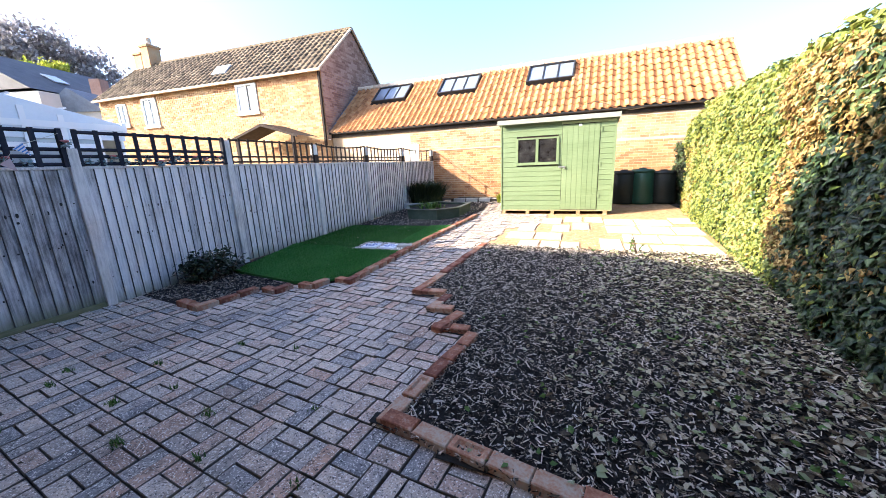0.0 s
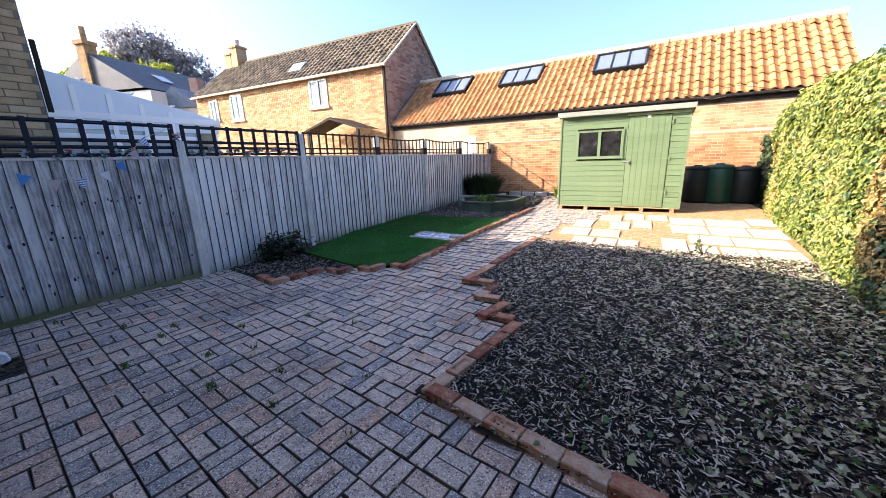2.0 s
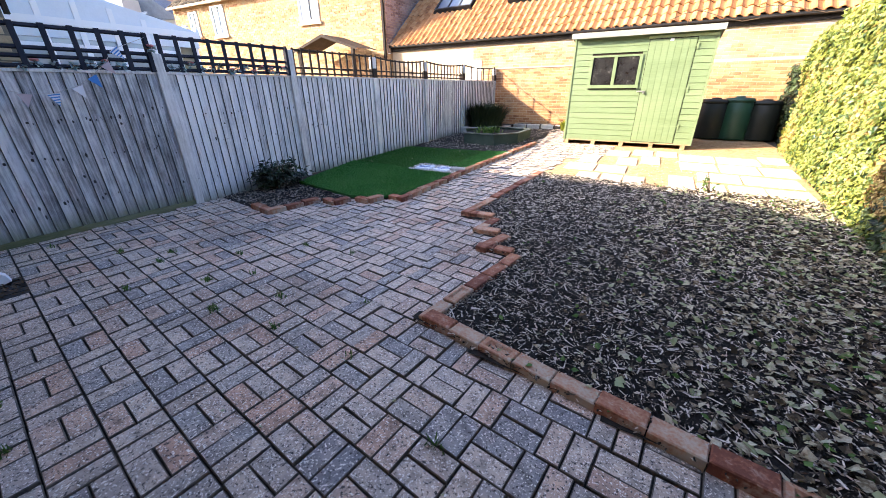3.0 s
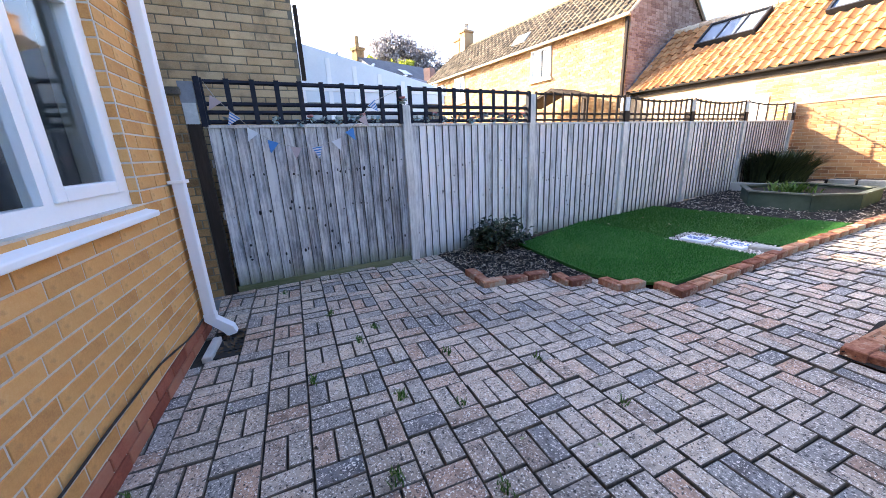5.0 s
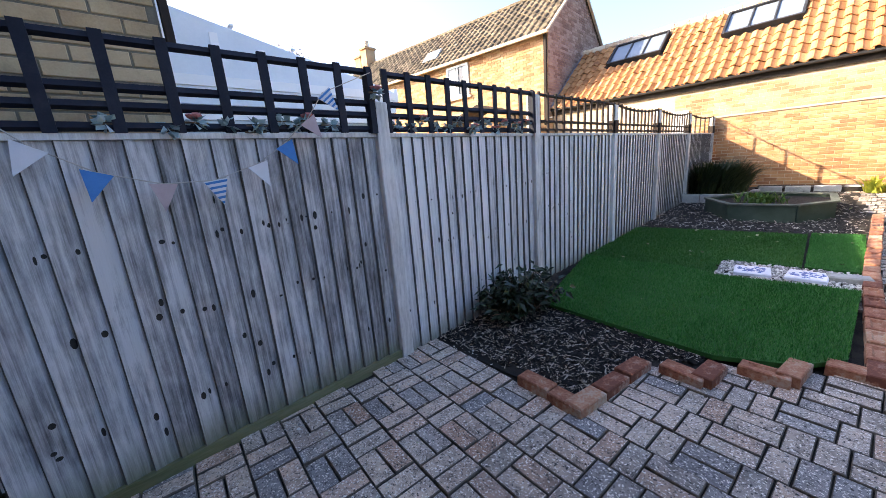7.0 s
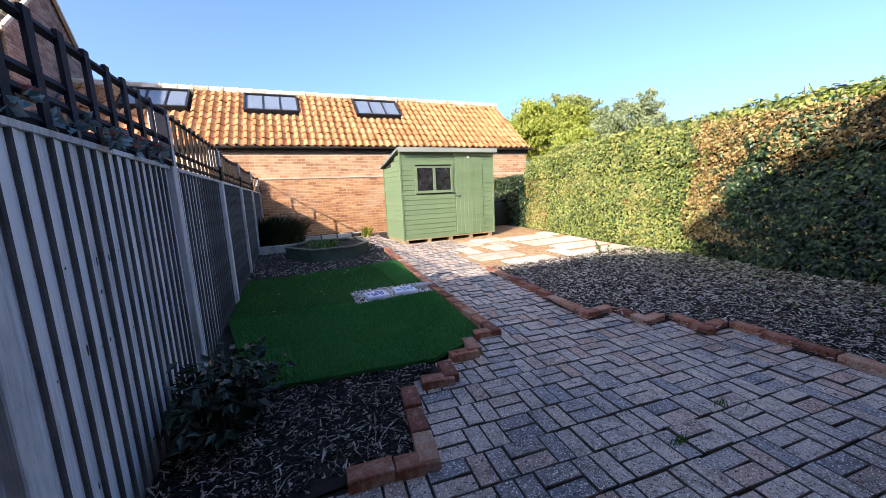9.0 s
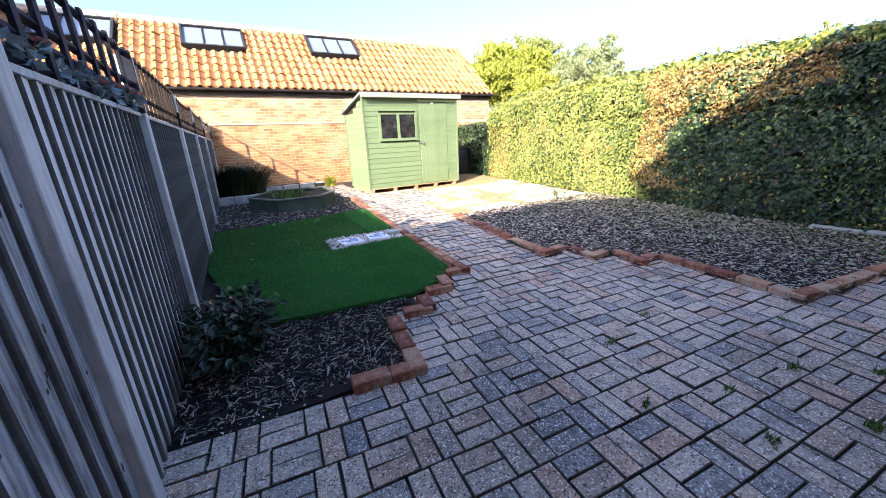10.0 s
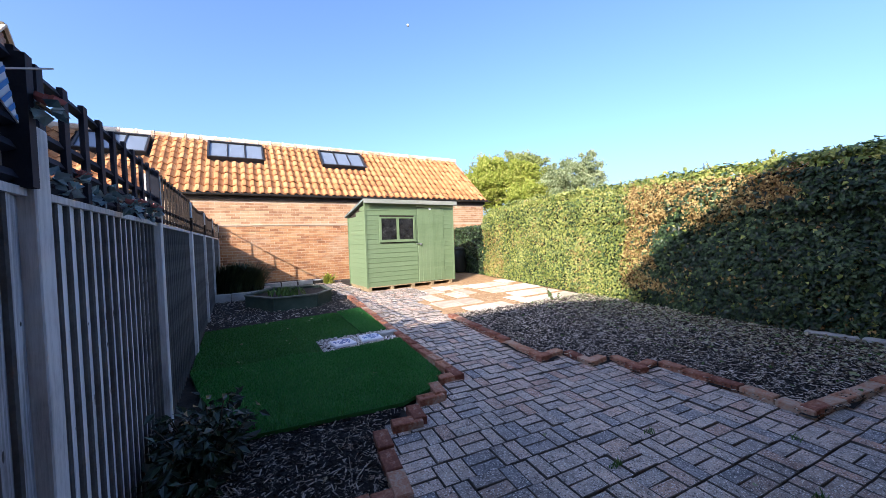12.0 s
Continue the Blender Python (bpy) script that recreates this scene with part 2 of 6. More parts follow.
M_barn_brick = material("old_orange_brick", [(0.19, 0.082, 0.040), (0.31, 0.145, 0.064), (0.38, 0.195, 0.090), (0.43, 0.255, 0.13)], 0.9, 2.2, 60, 0.6, 0.008, "island", 0.22, stain=(0.40, 0.28, 0.18), stain_scale=0.9, stain_at=0.57)
M_barn_upper = material("old_tan_brick", [(0.22, 0.105, 0.055), (0.34, 0.19, 0.10), (0.40, 0.25, 0.14), (0.44, 0.30, 0.18)], 0.9, 2.0, 60, 0.6, 0.008, "island", 0.2)
M_barn_mortar = material("old_lime_mortar", [(0.33, 0.23, 0.15), (0.46, 0.345, 0.24), (0.55, 0.43, 0.32)], 0.95, 2, 50, 0.6, 0.006)
M_mortar_dark = material("sooty_mortar", [(0.10, 0.085, 0.065), (0.17, 0.15, 0.115), (0.24, 0.21, 0.165)], 0.95, 6, 120, 0.5, 0.003)
M_nbr_brick = material("grey_buff_brick", [(0.29, 0.20, 0.115), (0.44, 0.32, 0.19), (0.54, 0.41, 0.255)], 0.9, 3, 110, 0.4, 0.003, "island", 0.2, stain=(0.20, 0.165, 0.11), stain_scale=2, stain_at=0.6)
M_pillar_brick = material("weathered_brown_brick", [(0.13, 0.075, 0.035), (0.32, 0.19, 0.085), (0.46, 0.28, 0.135)], 0.9, 4, 110, 0.4, 0.003, "island", 0.16, stain=(0.06, 0.045, 0.03), stain_scale=3, stain_at=0.60)
def weathered_board(name, tones, algae=True):
    """Sawn softwood gone grey: long wavy figure, fine grain, rusty damp marks, algae creeping up from the foot."""
    mt = bpy.data.materials.new(name)
    mt.use_nodes = True
    nt = mt.node_tree
    bsdf = nt.nodes["Principled BSDF"]
    link = nt.links.new
    info, co = nt.nodes.new("ShaderNodeObjectInfo"), nt.nodes.new("ShaderNodeTexCoord")
    shift = nt.nodes.new("ShaderNodeVectorMath")
    shift.operation = "MULTIPLY_ADD"
    link(info.outputs["Random"], shift.inputs[0])
    shift.inputs[1].default_value = (3.1, 7.7, 23.0)
    link(co.outputs["Object"], shift.inputs[2])

    def spread(stretch):
        n = nt.nodes.new("ShaderNodeMapping")
        n.inputs["Scale"].default_value = stretch
        link(shift.outputs[0], n.inputs["Vector"])
        return n.outputs[0]

    def field(kind, vector, **values):
        n = nt.nodes.new(kind)
        for k, v in values.items():
            n.inputs[k.replace("_", " ")].default_value = v
        link(vector, n.inputs["Vector"])
        return n

    def sum_of(a, fa, b, fb):
        m1, m2 = nt.nodes.new("ShaderNodeMath"), nt.nodes.new("ShaderNodeMath")
        m1.operation, m2.operation = "MULTIPLY", "MULTIPLY_ADD"
        link(a, m1.inputs[0])
        m1.inputs[1].default_value = fa
        link(b, m2.inputs[0])
        m2.inputs[1].default_value = fb
        link(m1.outputs[0], m2.inputs[2])
        return m2.outputs[0]

    figure = field("ShaderNodeTexWave", spread((1, 1, 0.30)), Scale=9.0, Distortion=7.0, Detail=3.0, Detail_Scale=1.4)
    figure.bands_direction = "Y"
    grain = field("ShaderNodeTexNoise", spread((1, 1, 0.035)), Scale=190.0, Detail=5.0, Roughness=0.7)
    broad = field("ShaderNodeTexNoise", spread((1, 1, 0.55)), Scale=6.0, Detail=6.0, Roughness=0.68)
    height = sum_of(figure.outputs["Fac"], 0.13, grain.outputs[0], 0.62)
    value = sum_of(sum_of(height, 0.66, broad.outputs[0], 0.78), 1.0, info.outputs["Random"], 0.17)
    ramp = nt.nodes.new("ShaderNodeValToRGB")
    link(value, ramp.inputs[0])
    els = ramp.color_ramp.elements
    while len(els) < len(tones):
        els.new(0.5)
    for i, c in enumerate(tones):
        els[i].position, els[i].color = 0.40 + 0.44 * i / (len(tones) - 1), (*c, 1)
    colour = ramp.outputs[0]
    if algae:
        axis = nt.nodes.new("ShaderNodeSeparateXYZ")
        link(co.outputs["Object"], axis.inputs[0])
        edge = sum_of(axis.outputs[2], -5.5, broad.outputs[0], 1.6)
        cut = nt.nodes.new("ShaderNodeMapRange")
        cut.inputs["From Min"].default_value, cut.inputs["From Max"].default_value, cut.inputs["To Max"].default_value = 0.1, 0.8, 0.75
        link(edge, cut.inputs[0])
        blend = nt.nodes.new("ShaderNodeMix")
        blend.data_type = "RGBA"
        link(cut.outputs[0], blend.inputs["Factor"]), link(colour, blend.inputs["A"])
        blend.inputs["B"].default_value = (0.075, 0.095, 0.035, 1)
        colour = blend.outputs["Result"]
    link(colour, bsdf.inputs["Base Color"])
    bsdf.inputs["Roughness"].default_value, bsdf.inputs["Specular IOR Level"].default_value = 0.82, 0.3
    bp = nt.nodes.new("ShaderNodeBump")
    bp.inputs["Strength"].default_value, bp.inputs["Distance"].default_value = 0.9, 0.004
    link(height, bp.inputs["Height"])
    link(bp.outputs[0], bsdf.inputs["Normal"])
    return mt


M_fence = weathered_board("weathered_fence_wood", [(0.075, 0.075, 0.078), (0.25, 0.25, 0.255), (0.44, 0.44, 0.445), (0.58, 0.58, 0.58), (0.70, 0.695, 0.69)])
M_fence_plain = weathered_board("weathered_post_wood", [(0.09, 0.088, 0.086), (0.26, 0.255, 0.25), (0.42, 0.415, 0.405), (0.54, 0.53, 0.515), (0.64, 0.63, 0.61)], False)
# dirt of the board edges together with the painted shadow line of the laps
M_board_edge = material("board_edge_shade_and_dirt", [(0.05, 0.048, 0.046), (0.11, 0.105, 0.10), (0.17, 0.162, 0.152)], 0.9, 8, 90, 0.4, 0.003)
M_fence_dark = weathered_board("darker_fence_wood", [(0.020, 0.020, 0.022), (0.078, 0.078, 0.083), (0.195, 0.197, 0.207), (0.35, 0.353, 0.365), (0.53, 0.532, 0.54)])
M_fence_green = material("algae_gravel_board", [(0.06, 0.075, 0.03), (0.14, 0.15, 0.08), (0.22, 0.22, 0.15)], 0.9, 5, 80, 0.5, 0.003, stretch=(1, 0.1, 1))
M_knot = material("wood_knot", [(0.010, 0.009, 0.009), (0.035, 0.031, 0.029)], 0.8, 30, 120, 0.2)
M_navy = material("dark_blue_fence_paint", [(0.007, 0.009, 0.017), (0.014, 0.017, 0.029), (0.028, 0.032, 0.045)], 0.75, 8, 120, 0.3, 0.002, sheen=0.2)
M_blackwood = material("black_stained_timber", [(0.012, 0.009, 0.008), (0.03, 0.022, 0.018), (0.055, 0.042, 0.035)], 0.8, 5, 70, 0.5, 0.003, stretch=(1, 1, 0.1), sheen=0.2)
M_shed = material("green_painted_shiplap", [(0.092, 0.138, 0.068), (0.128, 0.183, 0.095), (0.16, 0.215, 0.118)], 0.6, 3, 60, 0.5, 0.003, "object", 0.07, stretch=(0.15, 1, 1), stain=(0.125, 0.155, 0.095), stain_scale=6, stain_at=0.66)
M_shed_light = material("worn_green_trim", [(0.20, 0.27, 0.13), (0.28, 0.35, 0.19), (0.34, 0.40, 0.25)], 0.65, 6, 70, 0.35, 0.002)
M_felt = material("roofing_felt", [(0.07, 0.085, 0.08), (0.14, 0.165, 0.15), (0.20, 0.22, 0.20)], 0.9, 4, 200, 0.4, 0.003)
M_bearer = material("raw_bearer_timber", [(0.14, 0.10, 0.055), (0.28, 0.21, 0.12), (0.36, 0.28, 0.18)], 0.85, 6, 60, 0.4)
M_tile = material("clay_pantile", [(0.22, 0.085, 0.035), (0.36, 0.155, 0.058), (0.44, 0.21, 0.085), (0.50, 0.28, 0.13)], 0.85, 5, 60, 0.5, 0.005, "object", 0.15, stain=(0.42, 0.29, 0.16), stain_scale=2.5, stain_at=0.68)
M_tile_far = material("clay_pantile_joined", [(0.22, 0.085, 0.035), (0.36, 0.155, 0.058), (0.44, 0.21, 0.085), (0.50, 0.28, 0.13)], 0.85, 5, 60, 0.5, 0.005, "island", 0.15, stain=(0.42, 0.29, 0.16), stain_scale=2.5, stain_at=0.68)
M_ridge = material("mortared_ridge", [(0.40, 0.26, 0.16), (0.58, 0.46, 0.34), (0.66, 0.58, 0.47)], 0.9, 8, 60, 0.5, 0.004, "island", 0.25)
M_slate = material("brown_roof_tile", [(0.055, 0.043, 0.030), (0.12, 0.092, 0.060), (0.19, 0.145, 0.095)], 0.85, 2, 40, 0.5, 0.01, "island", 0.25)
M_slate_blue = material("dark_slate", [(0.03, 0.034, 0.042), (0.055, 0.06, 0.075), (0.085, 0.09, 0.10)], 0.6, 2, 40, 0.4, 0.01, "island", 0.2)
M_houseB = material("distant_orange_brick", [(0.30, 0.14, 0.07), (0.44, 0.24, 0.12), (0.52, 0.34, 0.19)], 0.9, 1.0, 18, 0.6, 0.01, "island", 0.28, stain=(0.40, 0.31, 0.19), stain_scale=0.8, stain_at=0.58)
M_gable = material("pinkish_gable_brick", [(0.20, 0.11, 0.085), (0.31, 0.19, 0.15), (0.38, 0.26, 0.21)], 0.9, 1.0, 18, 0.6, 0.01, "island", 0.28)
M_upvc = material("white_upvc", [(0.78, 0.79, 0.80), (0.84, 0.85, 0.86)], 0.35, 2, 60, 0.03, 0.001, sheen=0.5, rough_vary=0.05)
M_pipe = material("white_plastic_pipe", [(0.76, 0.78, 0.82), (0.82, 0.84, 0.88)], 0.4, 3, 40, 0.05, 0.001, sheen=0.5, stain=(0.66, 0.67, 0.68), stain_scale=5, stain_at=0.66)
M_conserv_roof = material("white_polycarbonate", [(0.60, 0.66, 0.72), (0.72, 0.77, 0.82)], 0.35, 3, 40, 0.05, sheen=0.5)
M_black = material("black_plastic", [(0.012, 0.012, 0.013), (0.03, 0.03, 0.032)], 0.5, 10, 80, 0.1, 0.001)
M_metal = material("galvanised_metal", [(0.35, 0.36, 0.37), (0.55, 0.56, 0.57)], 0.4, 20, 150, 0.1, 0.001, metal=0.9)
M_concrete = material("grey_concrete", [(0.22, 0.22, 0.21), (0.36, 0.36, 0.34), (0.44, 0.43, 0.41)], 0.9, 4, 90, 0.5, 0.004, stain=(0.14, 0.15, 0.11), stain_scale=3, stain_at=0.6)
M_kerb = material("pale_concrete", [(0.34, 0.34, 0.33), (0.50, 0.50, 0.48), (0.58, 0.57, 0.54)], 0.9, 6, 90, 0.5, 0.004)
M_alley = material("blue_grey_concrete", [(0.08, 0.095, 0.10), (0.14, 0.16, 0.17), (0.20, 0.22, 0.225)], 0.8, 4, 90, 0.5, 0.004, stain=(0.06, 0.07, 0.06), stain_scale=3, stain_at=0.6)
M_blackstone = material("dirty_dark_concrete", [(0.035, 0.034, 0.032), (0.085, 0.08, 0.072), (0.15, 0.14, 0.125)], 0.9, 6, 90, 0.6, 0.005)
M_slab = material("buff_concrete_slab", [(0.40, 0.30, 0.22), (0.58, 0.48, 0.38), (0.68, 0.60, 0.50)], 0.9, 3, 140, 0.45, 0.003, "object", 0.22, stain=(0.30, 0.21, 0.13), stain_scale=4, stain_at=0.62)
M_stones = material("buff_stones", [(0.24, 0.14, 0.07), (0.42, 0.29, 0.17), (0.58, 0.46, 0.32)], 0.9, 20, 100, 0.3, 0.002, "island", 0.35)
M_gravel = material("orange_sandy_gravel", [(0.20, 0.11, 0.05), (0.36, 0.22, 0.11), (0.48, 0.33, 0.19)], 0.95, 12, 110, 0.8, 0.01)
M_pebble = material("white_pebble", [(0.22, 0.21, 0.20), (0.52, 0.50, 0.47), (0.74, 0.72, 0.68)], 0.6, 20, 100, 0.2, 0.002, "island", 0.35)
M_turf = material("artificial_turf_mat", [(0.012, 0.075, 0.012), (0.022, 0.115, 0.02), (0.035, 0.15, 0.03)], 0.8, 3, 200, 0.8, 0.01)
M_blade = material("artificial_grass_blade", [(0.015, 0.10, 0.015), (0.03, 0.18, 0.032), (0.05, 0.24, 0.05), (0.11, 0.28, 0.085)], 0.55, 0.9, 60, 0.0, vary="island", spread=0.25, translucent=0.3)
M_blade_far = material("older_artificial_grass_blade", [(0.014, 0.072, 0.008), (0.026, 0.125, 0.016), (0.042, 0.165, 0.026), (0.085, 0.19, 0.05)], 0.55, 0.9, 60, 0.0, vary="island", spread=0.25, translucent=0.3)
M_weed = material("weed_leaf", [(0.035, 0.085, 0.015), (0.07, 0.15, 0.03), (0.12, 0.20, 0.05)], 0.6, 20, 80, 0.0, vary="island", spread=0.3, translucent=0.25)
M_ivy = material("ivy_leaf", [(0.016, 0.042, 0.014), (0.045, 0.090, 0.024), (0.11, 0.165, 0.042), (0.25, 0.30, 0.095)], 0.38, 1.1, 60, 0.0, vary="island", spread=0.3, sheen=0.5, translucent=0.2)
# darkened leaf for hedge and mound parts in shade, the shade put into colour
M_ivy_shade = material("shade_darkened_ivy_leaf", [(0.005, 0.017, 0.007), (0.013, 0.034, 0.012), (0.032, 0.062, 0.020), (0.085, 0.13, 0.045)], 0.42, 1.1, 60, 0.0, vary="island", spread=0.3, sheen=0.4, translucent=0.1)
# yellow-green of young growth, brightened to carry sunlight on the far half
M_ivy_young_lit = material("young_sunlit_ivy_leaf", [(0.13, 0.175, 0.032), (0.26, 0.30, 0.06), (0.44, 0.44, 0.13)], 0.42, 1.1, 60, 0.0, vary="island", spread=0.3, sheen=0.45, translucent=0.3)
M_ivy_dry = material("dry_hedge_leaf", [(0.16, 0.09, 0.03), (0.34, 0.225, 0.08), (0.52, 0.40, 0.17)], 0.7, 1.1, 60, 0.0, vary="island", spread=0.35, translucent=0.25)
# near-black, to stand in for the shade behind the leaves
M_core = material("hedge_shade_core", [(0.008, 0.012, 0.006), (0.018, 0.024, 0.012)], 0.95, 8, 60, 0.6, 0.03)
M_twig = material("brown_twig", [(0.05, 0.035, 0.02), (0.13, 0.09, 0.06)], 0.85, 20, 90, 0.4)
M_laurel = material("dark_strap_leaf", [(0.006, 0.016, 0.007), (0.013, 0.030, 0.012), (0.026, 0.05, 0.018)], 0.4, 8, 40, 0.0, vary="island", spread=0.3, sheen=0.5)
M_box_leaf = material("lavender_leaf", [(0.010, 0.020, 0.007), (0.022, 0.036, 0.013), (0.042, 0.056, 0.020)], 0.6, 8, 60, 0.0, vary="island", spread=0.35)
M_yellow_leaf = material("yellow_green_leaf", [(0.16, 0.22, 0.03), (0.34, 0.38, 0.05), (0.45, 0.44, 0.08)], 0.6, 8, 60, 0.0, vary="island", spread=0.35, translucent=0.3)
M_planter = material("dark_green_planter", [(0.018, 0.036, 0.026), (0.035, 0.06, 0.045), (0.06, 0.09, 0.07)], 0.7, 5, 70, 0.4, 0.003)
M_bin = material("green_bin_plastic", [(0.012, 0.055, 0.035), (0.02, 0.085, 0.055)], 0.45, 5, 60, 0.1, 0.001, sheen=0.5)
M_bin_black = material("black_bin_plastic", [(0.010, 0.014, 0.013), (0.02, 0.026, 0.024)], 0.5, 5, 60, 0.1, 0.001)
M_tree = material("tree_leaf", [(0.20, 0.25, 0.035), (0.33, 0.37, 0.06), (0.44, 0.45, 0.11)], 0.6, 0.6, 20, 0.0, vary="island", spread=0.3, translucent=0.45)
M_tree_olive = material("olive_tree_leaf", [(0.14, 0.175, 0.05), (0.25, 0.285, 0.09), (0.37, 0.40, 0.155)], 0.6, 0.6, 20, 0.0, vary="island", spread=0.3, translucent=0.4)
M_tree_grey = material("grey_green_tree_leaf", [(0.18, 0.23, 0.115), (0.30, 0.35, 0.18), (0.42, 0.46, 0.26)], 0.6, 0.6, 20, 0.0, vary="island", spread=0.3, translucent=0.45)
# distance haze and flare are put into this pale grey-violet leaf colour
M_beech = material("hazy_copper_beech_leaf", [(0.17, 0.16, 0.175), (0.28, 0.265, 0.28), (0.40, 0.38, 0.39)], 0.5, 0.6, 20, 0.0, vary="island", spread=0.35, translucent=0.3)
M_trunk = material("tree_bark", [(0.05, 0.04, 0.03), (0.13, 0.105, 0.08)], 0.9, 5, 40, 0.8, 0.02)
M_ground = material("open_ground", [(0.06, 0.065, 0.03), (0.10, 0.10, 0.05), (0.14, 0.12, 0.08)], 0.95, 0.3, 8, 0.3, 0.02)
M_blue = material("blue_bunting_cloth", [(0.03, 0.16, 0.42), (0.05, 0.22, 0.52)], 0.8, 20, 200, 0.2, 0.001)
M_white_cloth = material("white_bunting_cloth", [(0.52, 0.55, 0.60), (0.62, 0.64, 0.68)], 0.8, 20, 200, 0.2, 0.001)
M_pink_cloth = material("dusty_pink_bunting_cloth", [(0.36, 0.28, 0.30), (0.45, 0.36, 0.37)], 0.8, 20, 200, 0.2, 0.001)
M_cord = material("bunting_cord", [(0.35, 0.33, 0.30), (0.45, 0.43, 0.40)], 0.9, 20, 200, 0.0)
M_rose = material("faded_pink_flower", [(0.42, 0.12, 0.12), (0.55, 0.22, 0.20)], 0.7, 20, 100, 0.1)
M_teal_leaf = material("dusty_teal_silk_leaf", [(0.06, 0.13, 0.15), (0.14, 0.24, 0.27), (0.30, 0.40, 0.42)], 0.7, 20, 100, 0.1, vary="island", spread=0.4)
M_tile_white = material("white_mosaic", [(0.60, 0.66, 0.76), (0.74, 0.78, 0.84)], 0.35, 20, 100, 0.1)
M_tile_blue = material("blue_mosaic", [(0.06, 0.12, 0.34), (0.12, 0.22, 0.48)], 0.35, 20, 100, 0.1)
M_coping = material("weathered_green_coping", [(0.05, 0.062, 0.052), (0.095, 0.11, 0.093), (0.16, 0.17, 0.145)], 0.85, 6, 70, 0.4)
M_lead = material("grey_lead_flashing", [(0.12, 0.14, 0.17), (0.22, 0.25, 0.29)], 0.6, 5, 60, 0.2)
M_interior = material("dim_interior", [(0.05, 0.05, 0.052), (0.10, 0.10, 0.10)], 0.9, 3, 30, 0.1)
M_blind = material("grey_curtain", [(0.03, 0.035, 0.04), (0.09, 0.095, 0.10)], 0.9, 3, 50, 0.2)
M_render = material("pale_render", [(0.55, 0.53, 0.48), (0.66, 0.64, 0.60)], 0.9, 2, 40, 0.2)
G_clear = glass("window_glass")
G_dark = dark_pane("dark_window_glass", (0.012, 0.014, 0.016))
G_dusty = material("dusty_window_glass", [(0.006, 0.006, 0.007), (0.010, 0.010, 0.011), (0.02, 0.02, 0.02), (0.16, 0.16, 0.155)], 0.25, 5, 70, 0.05, 0.002, sheen=0.4)
M_fascia = material("pale_grey_board", [(0.17, 0.185, 0.155), (0.25, 0.265, 0.225), (0.32, 0.33, 0.28)], 0.85, 5, 80, 0.4, 0.003, stretch=(0.2, 1, 1))
G_sky = dark_pane("rooflight_glass", (0.15, 0.18, 0.225), 0.12)
G_milky = dark_pane("curtained_window_glass", (0.34, 0.38, 0.42), 0.1)

# ---- ground ----
PAVE = -4.6  # the turn of the paving
C_RIGHT = [(-1.77, 1.37), (-1.62, 2.56), (-1.96, 2.53), (-1.87, 2.93), (-2.19, 2.91), (-2.15, 3.31), (-2.53, 3.27), (-2.38, 5.52)]
C_LEFT = [(-4.97, 2.21), (-4.54, 2.16), (-4.43, 2.86), (-4.13, 2.80), (-4.08, 3.10), (-3.80, 3.08), (-3.74, 3.38), (-3.45, 3.36), (-3.42, 5.30), (-3.26, 8.1)]
HOUSE = Matrix.Translation((-4.60, -0.12, 0)) @ Matrix.Rotation(radians(-7.5), 4, "Z")  # x along the house, y out of it


def fence_x(y):
    return -5.82


def inside(x, y, poly):
    hit = False
    for (x0, y0), (x1, y1) in zip(poly, poly[1:] + poly[:1]):
        if (y0 > y) != (y1 > y) and x < x0 + (y - y0) / (y1 - y0) * (x1 - x0):
            hit = not hit
    return hit


def flat(name, poly, z, mt, step=0.0, label="", category="", kind="structure"):
    """A level or gently rising sheet with a thickness of 5 cm."""
    s = Soup()
    n = len(poly)
    s.v = [(x, y, gz(y) + z) for x, y in poly] + [(x, y, gz(y) + z - 0.05) for x, y in poly]
    s.f = [tuple(range(n)), tuple(reversed(range(n, 2 * n)))] + [(i, i + n, (i + 1) % n + n, (i + 1) % n) for i in range(n)]
    return tagged(part(name, s, mt), label, category, "", kind)


g = Soup()
for i, (y0, y1) in enumerate(((-400, 3), (3, 11), (11, 400))):
    g.add([(-400, y0, gz(y0) - 0.08), (400, y0, gz(y0) - 0.08), (400, y1, gz(y1) - 0.08), (-400, y1, gz(y1) - 0.08)], [(0, 1, 2, 3)])
tagged(part("ground", g, M_ground), "dry green and brown open ground", "ground", "", "structure")

PAVED = [(-5.80, -0.05), (-5.0, -0.08), (-4.6, -0.12), (-0.6, -0.65), (1.3, -0.90), (1.1, 1.0)] + C_RIGHT + [(-2.36, 7.0), (-1.75, 7.2), (-1.75, 8.5), (-2.85, 8.46), (-3.05, 11.0), (-3.6, 11.0)] + C_LEFT[::-1] + [(-5.76, 2.26)]
BARK = [(1.0, 1.0)] + C_RIGHT + [(1.0, 5.50)]
s = Soup()
for y0, y1 in ((-0.95, 3.0), (3.0, 10.71), (10.71, 11.3)):
    s.sheet(2, [[(-5.9, y0, gz(y0) - 0.018), (1.6, y0, gz(y0) - 0.018)], [(-5.9, y1, gz(y1) - 0.018), (1.6, y1, gz(y1) - 0.018)]])
tagged(part("sand_bed", s, M_sand), "dark sand and dirt bed under the paving", "ground", "", "structure")


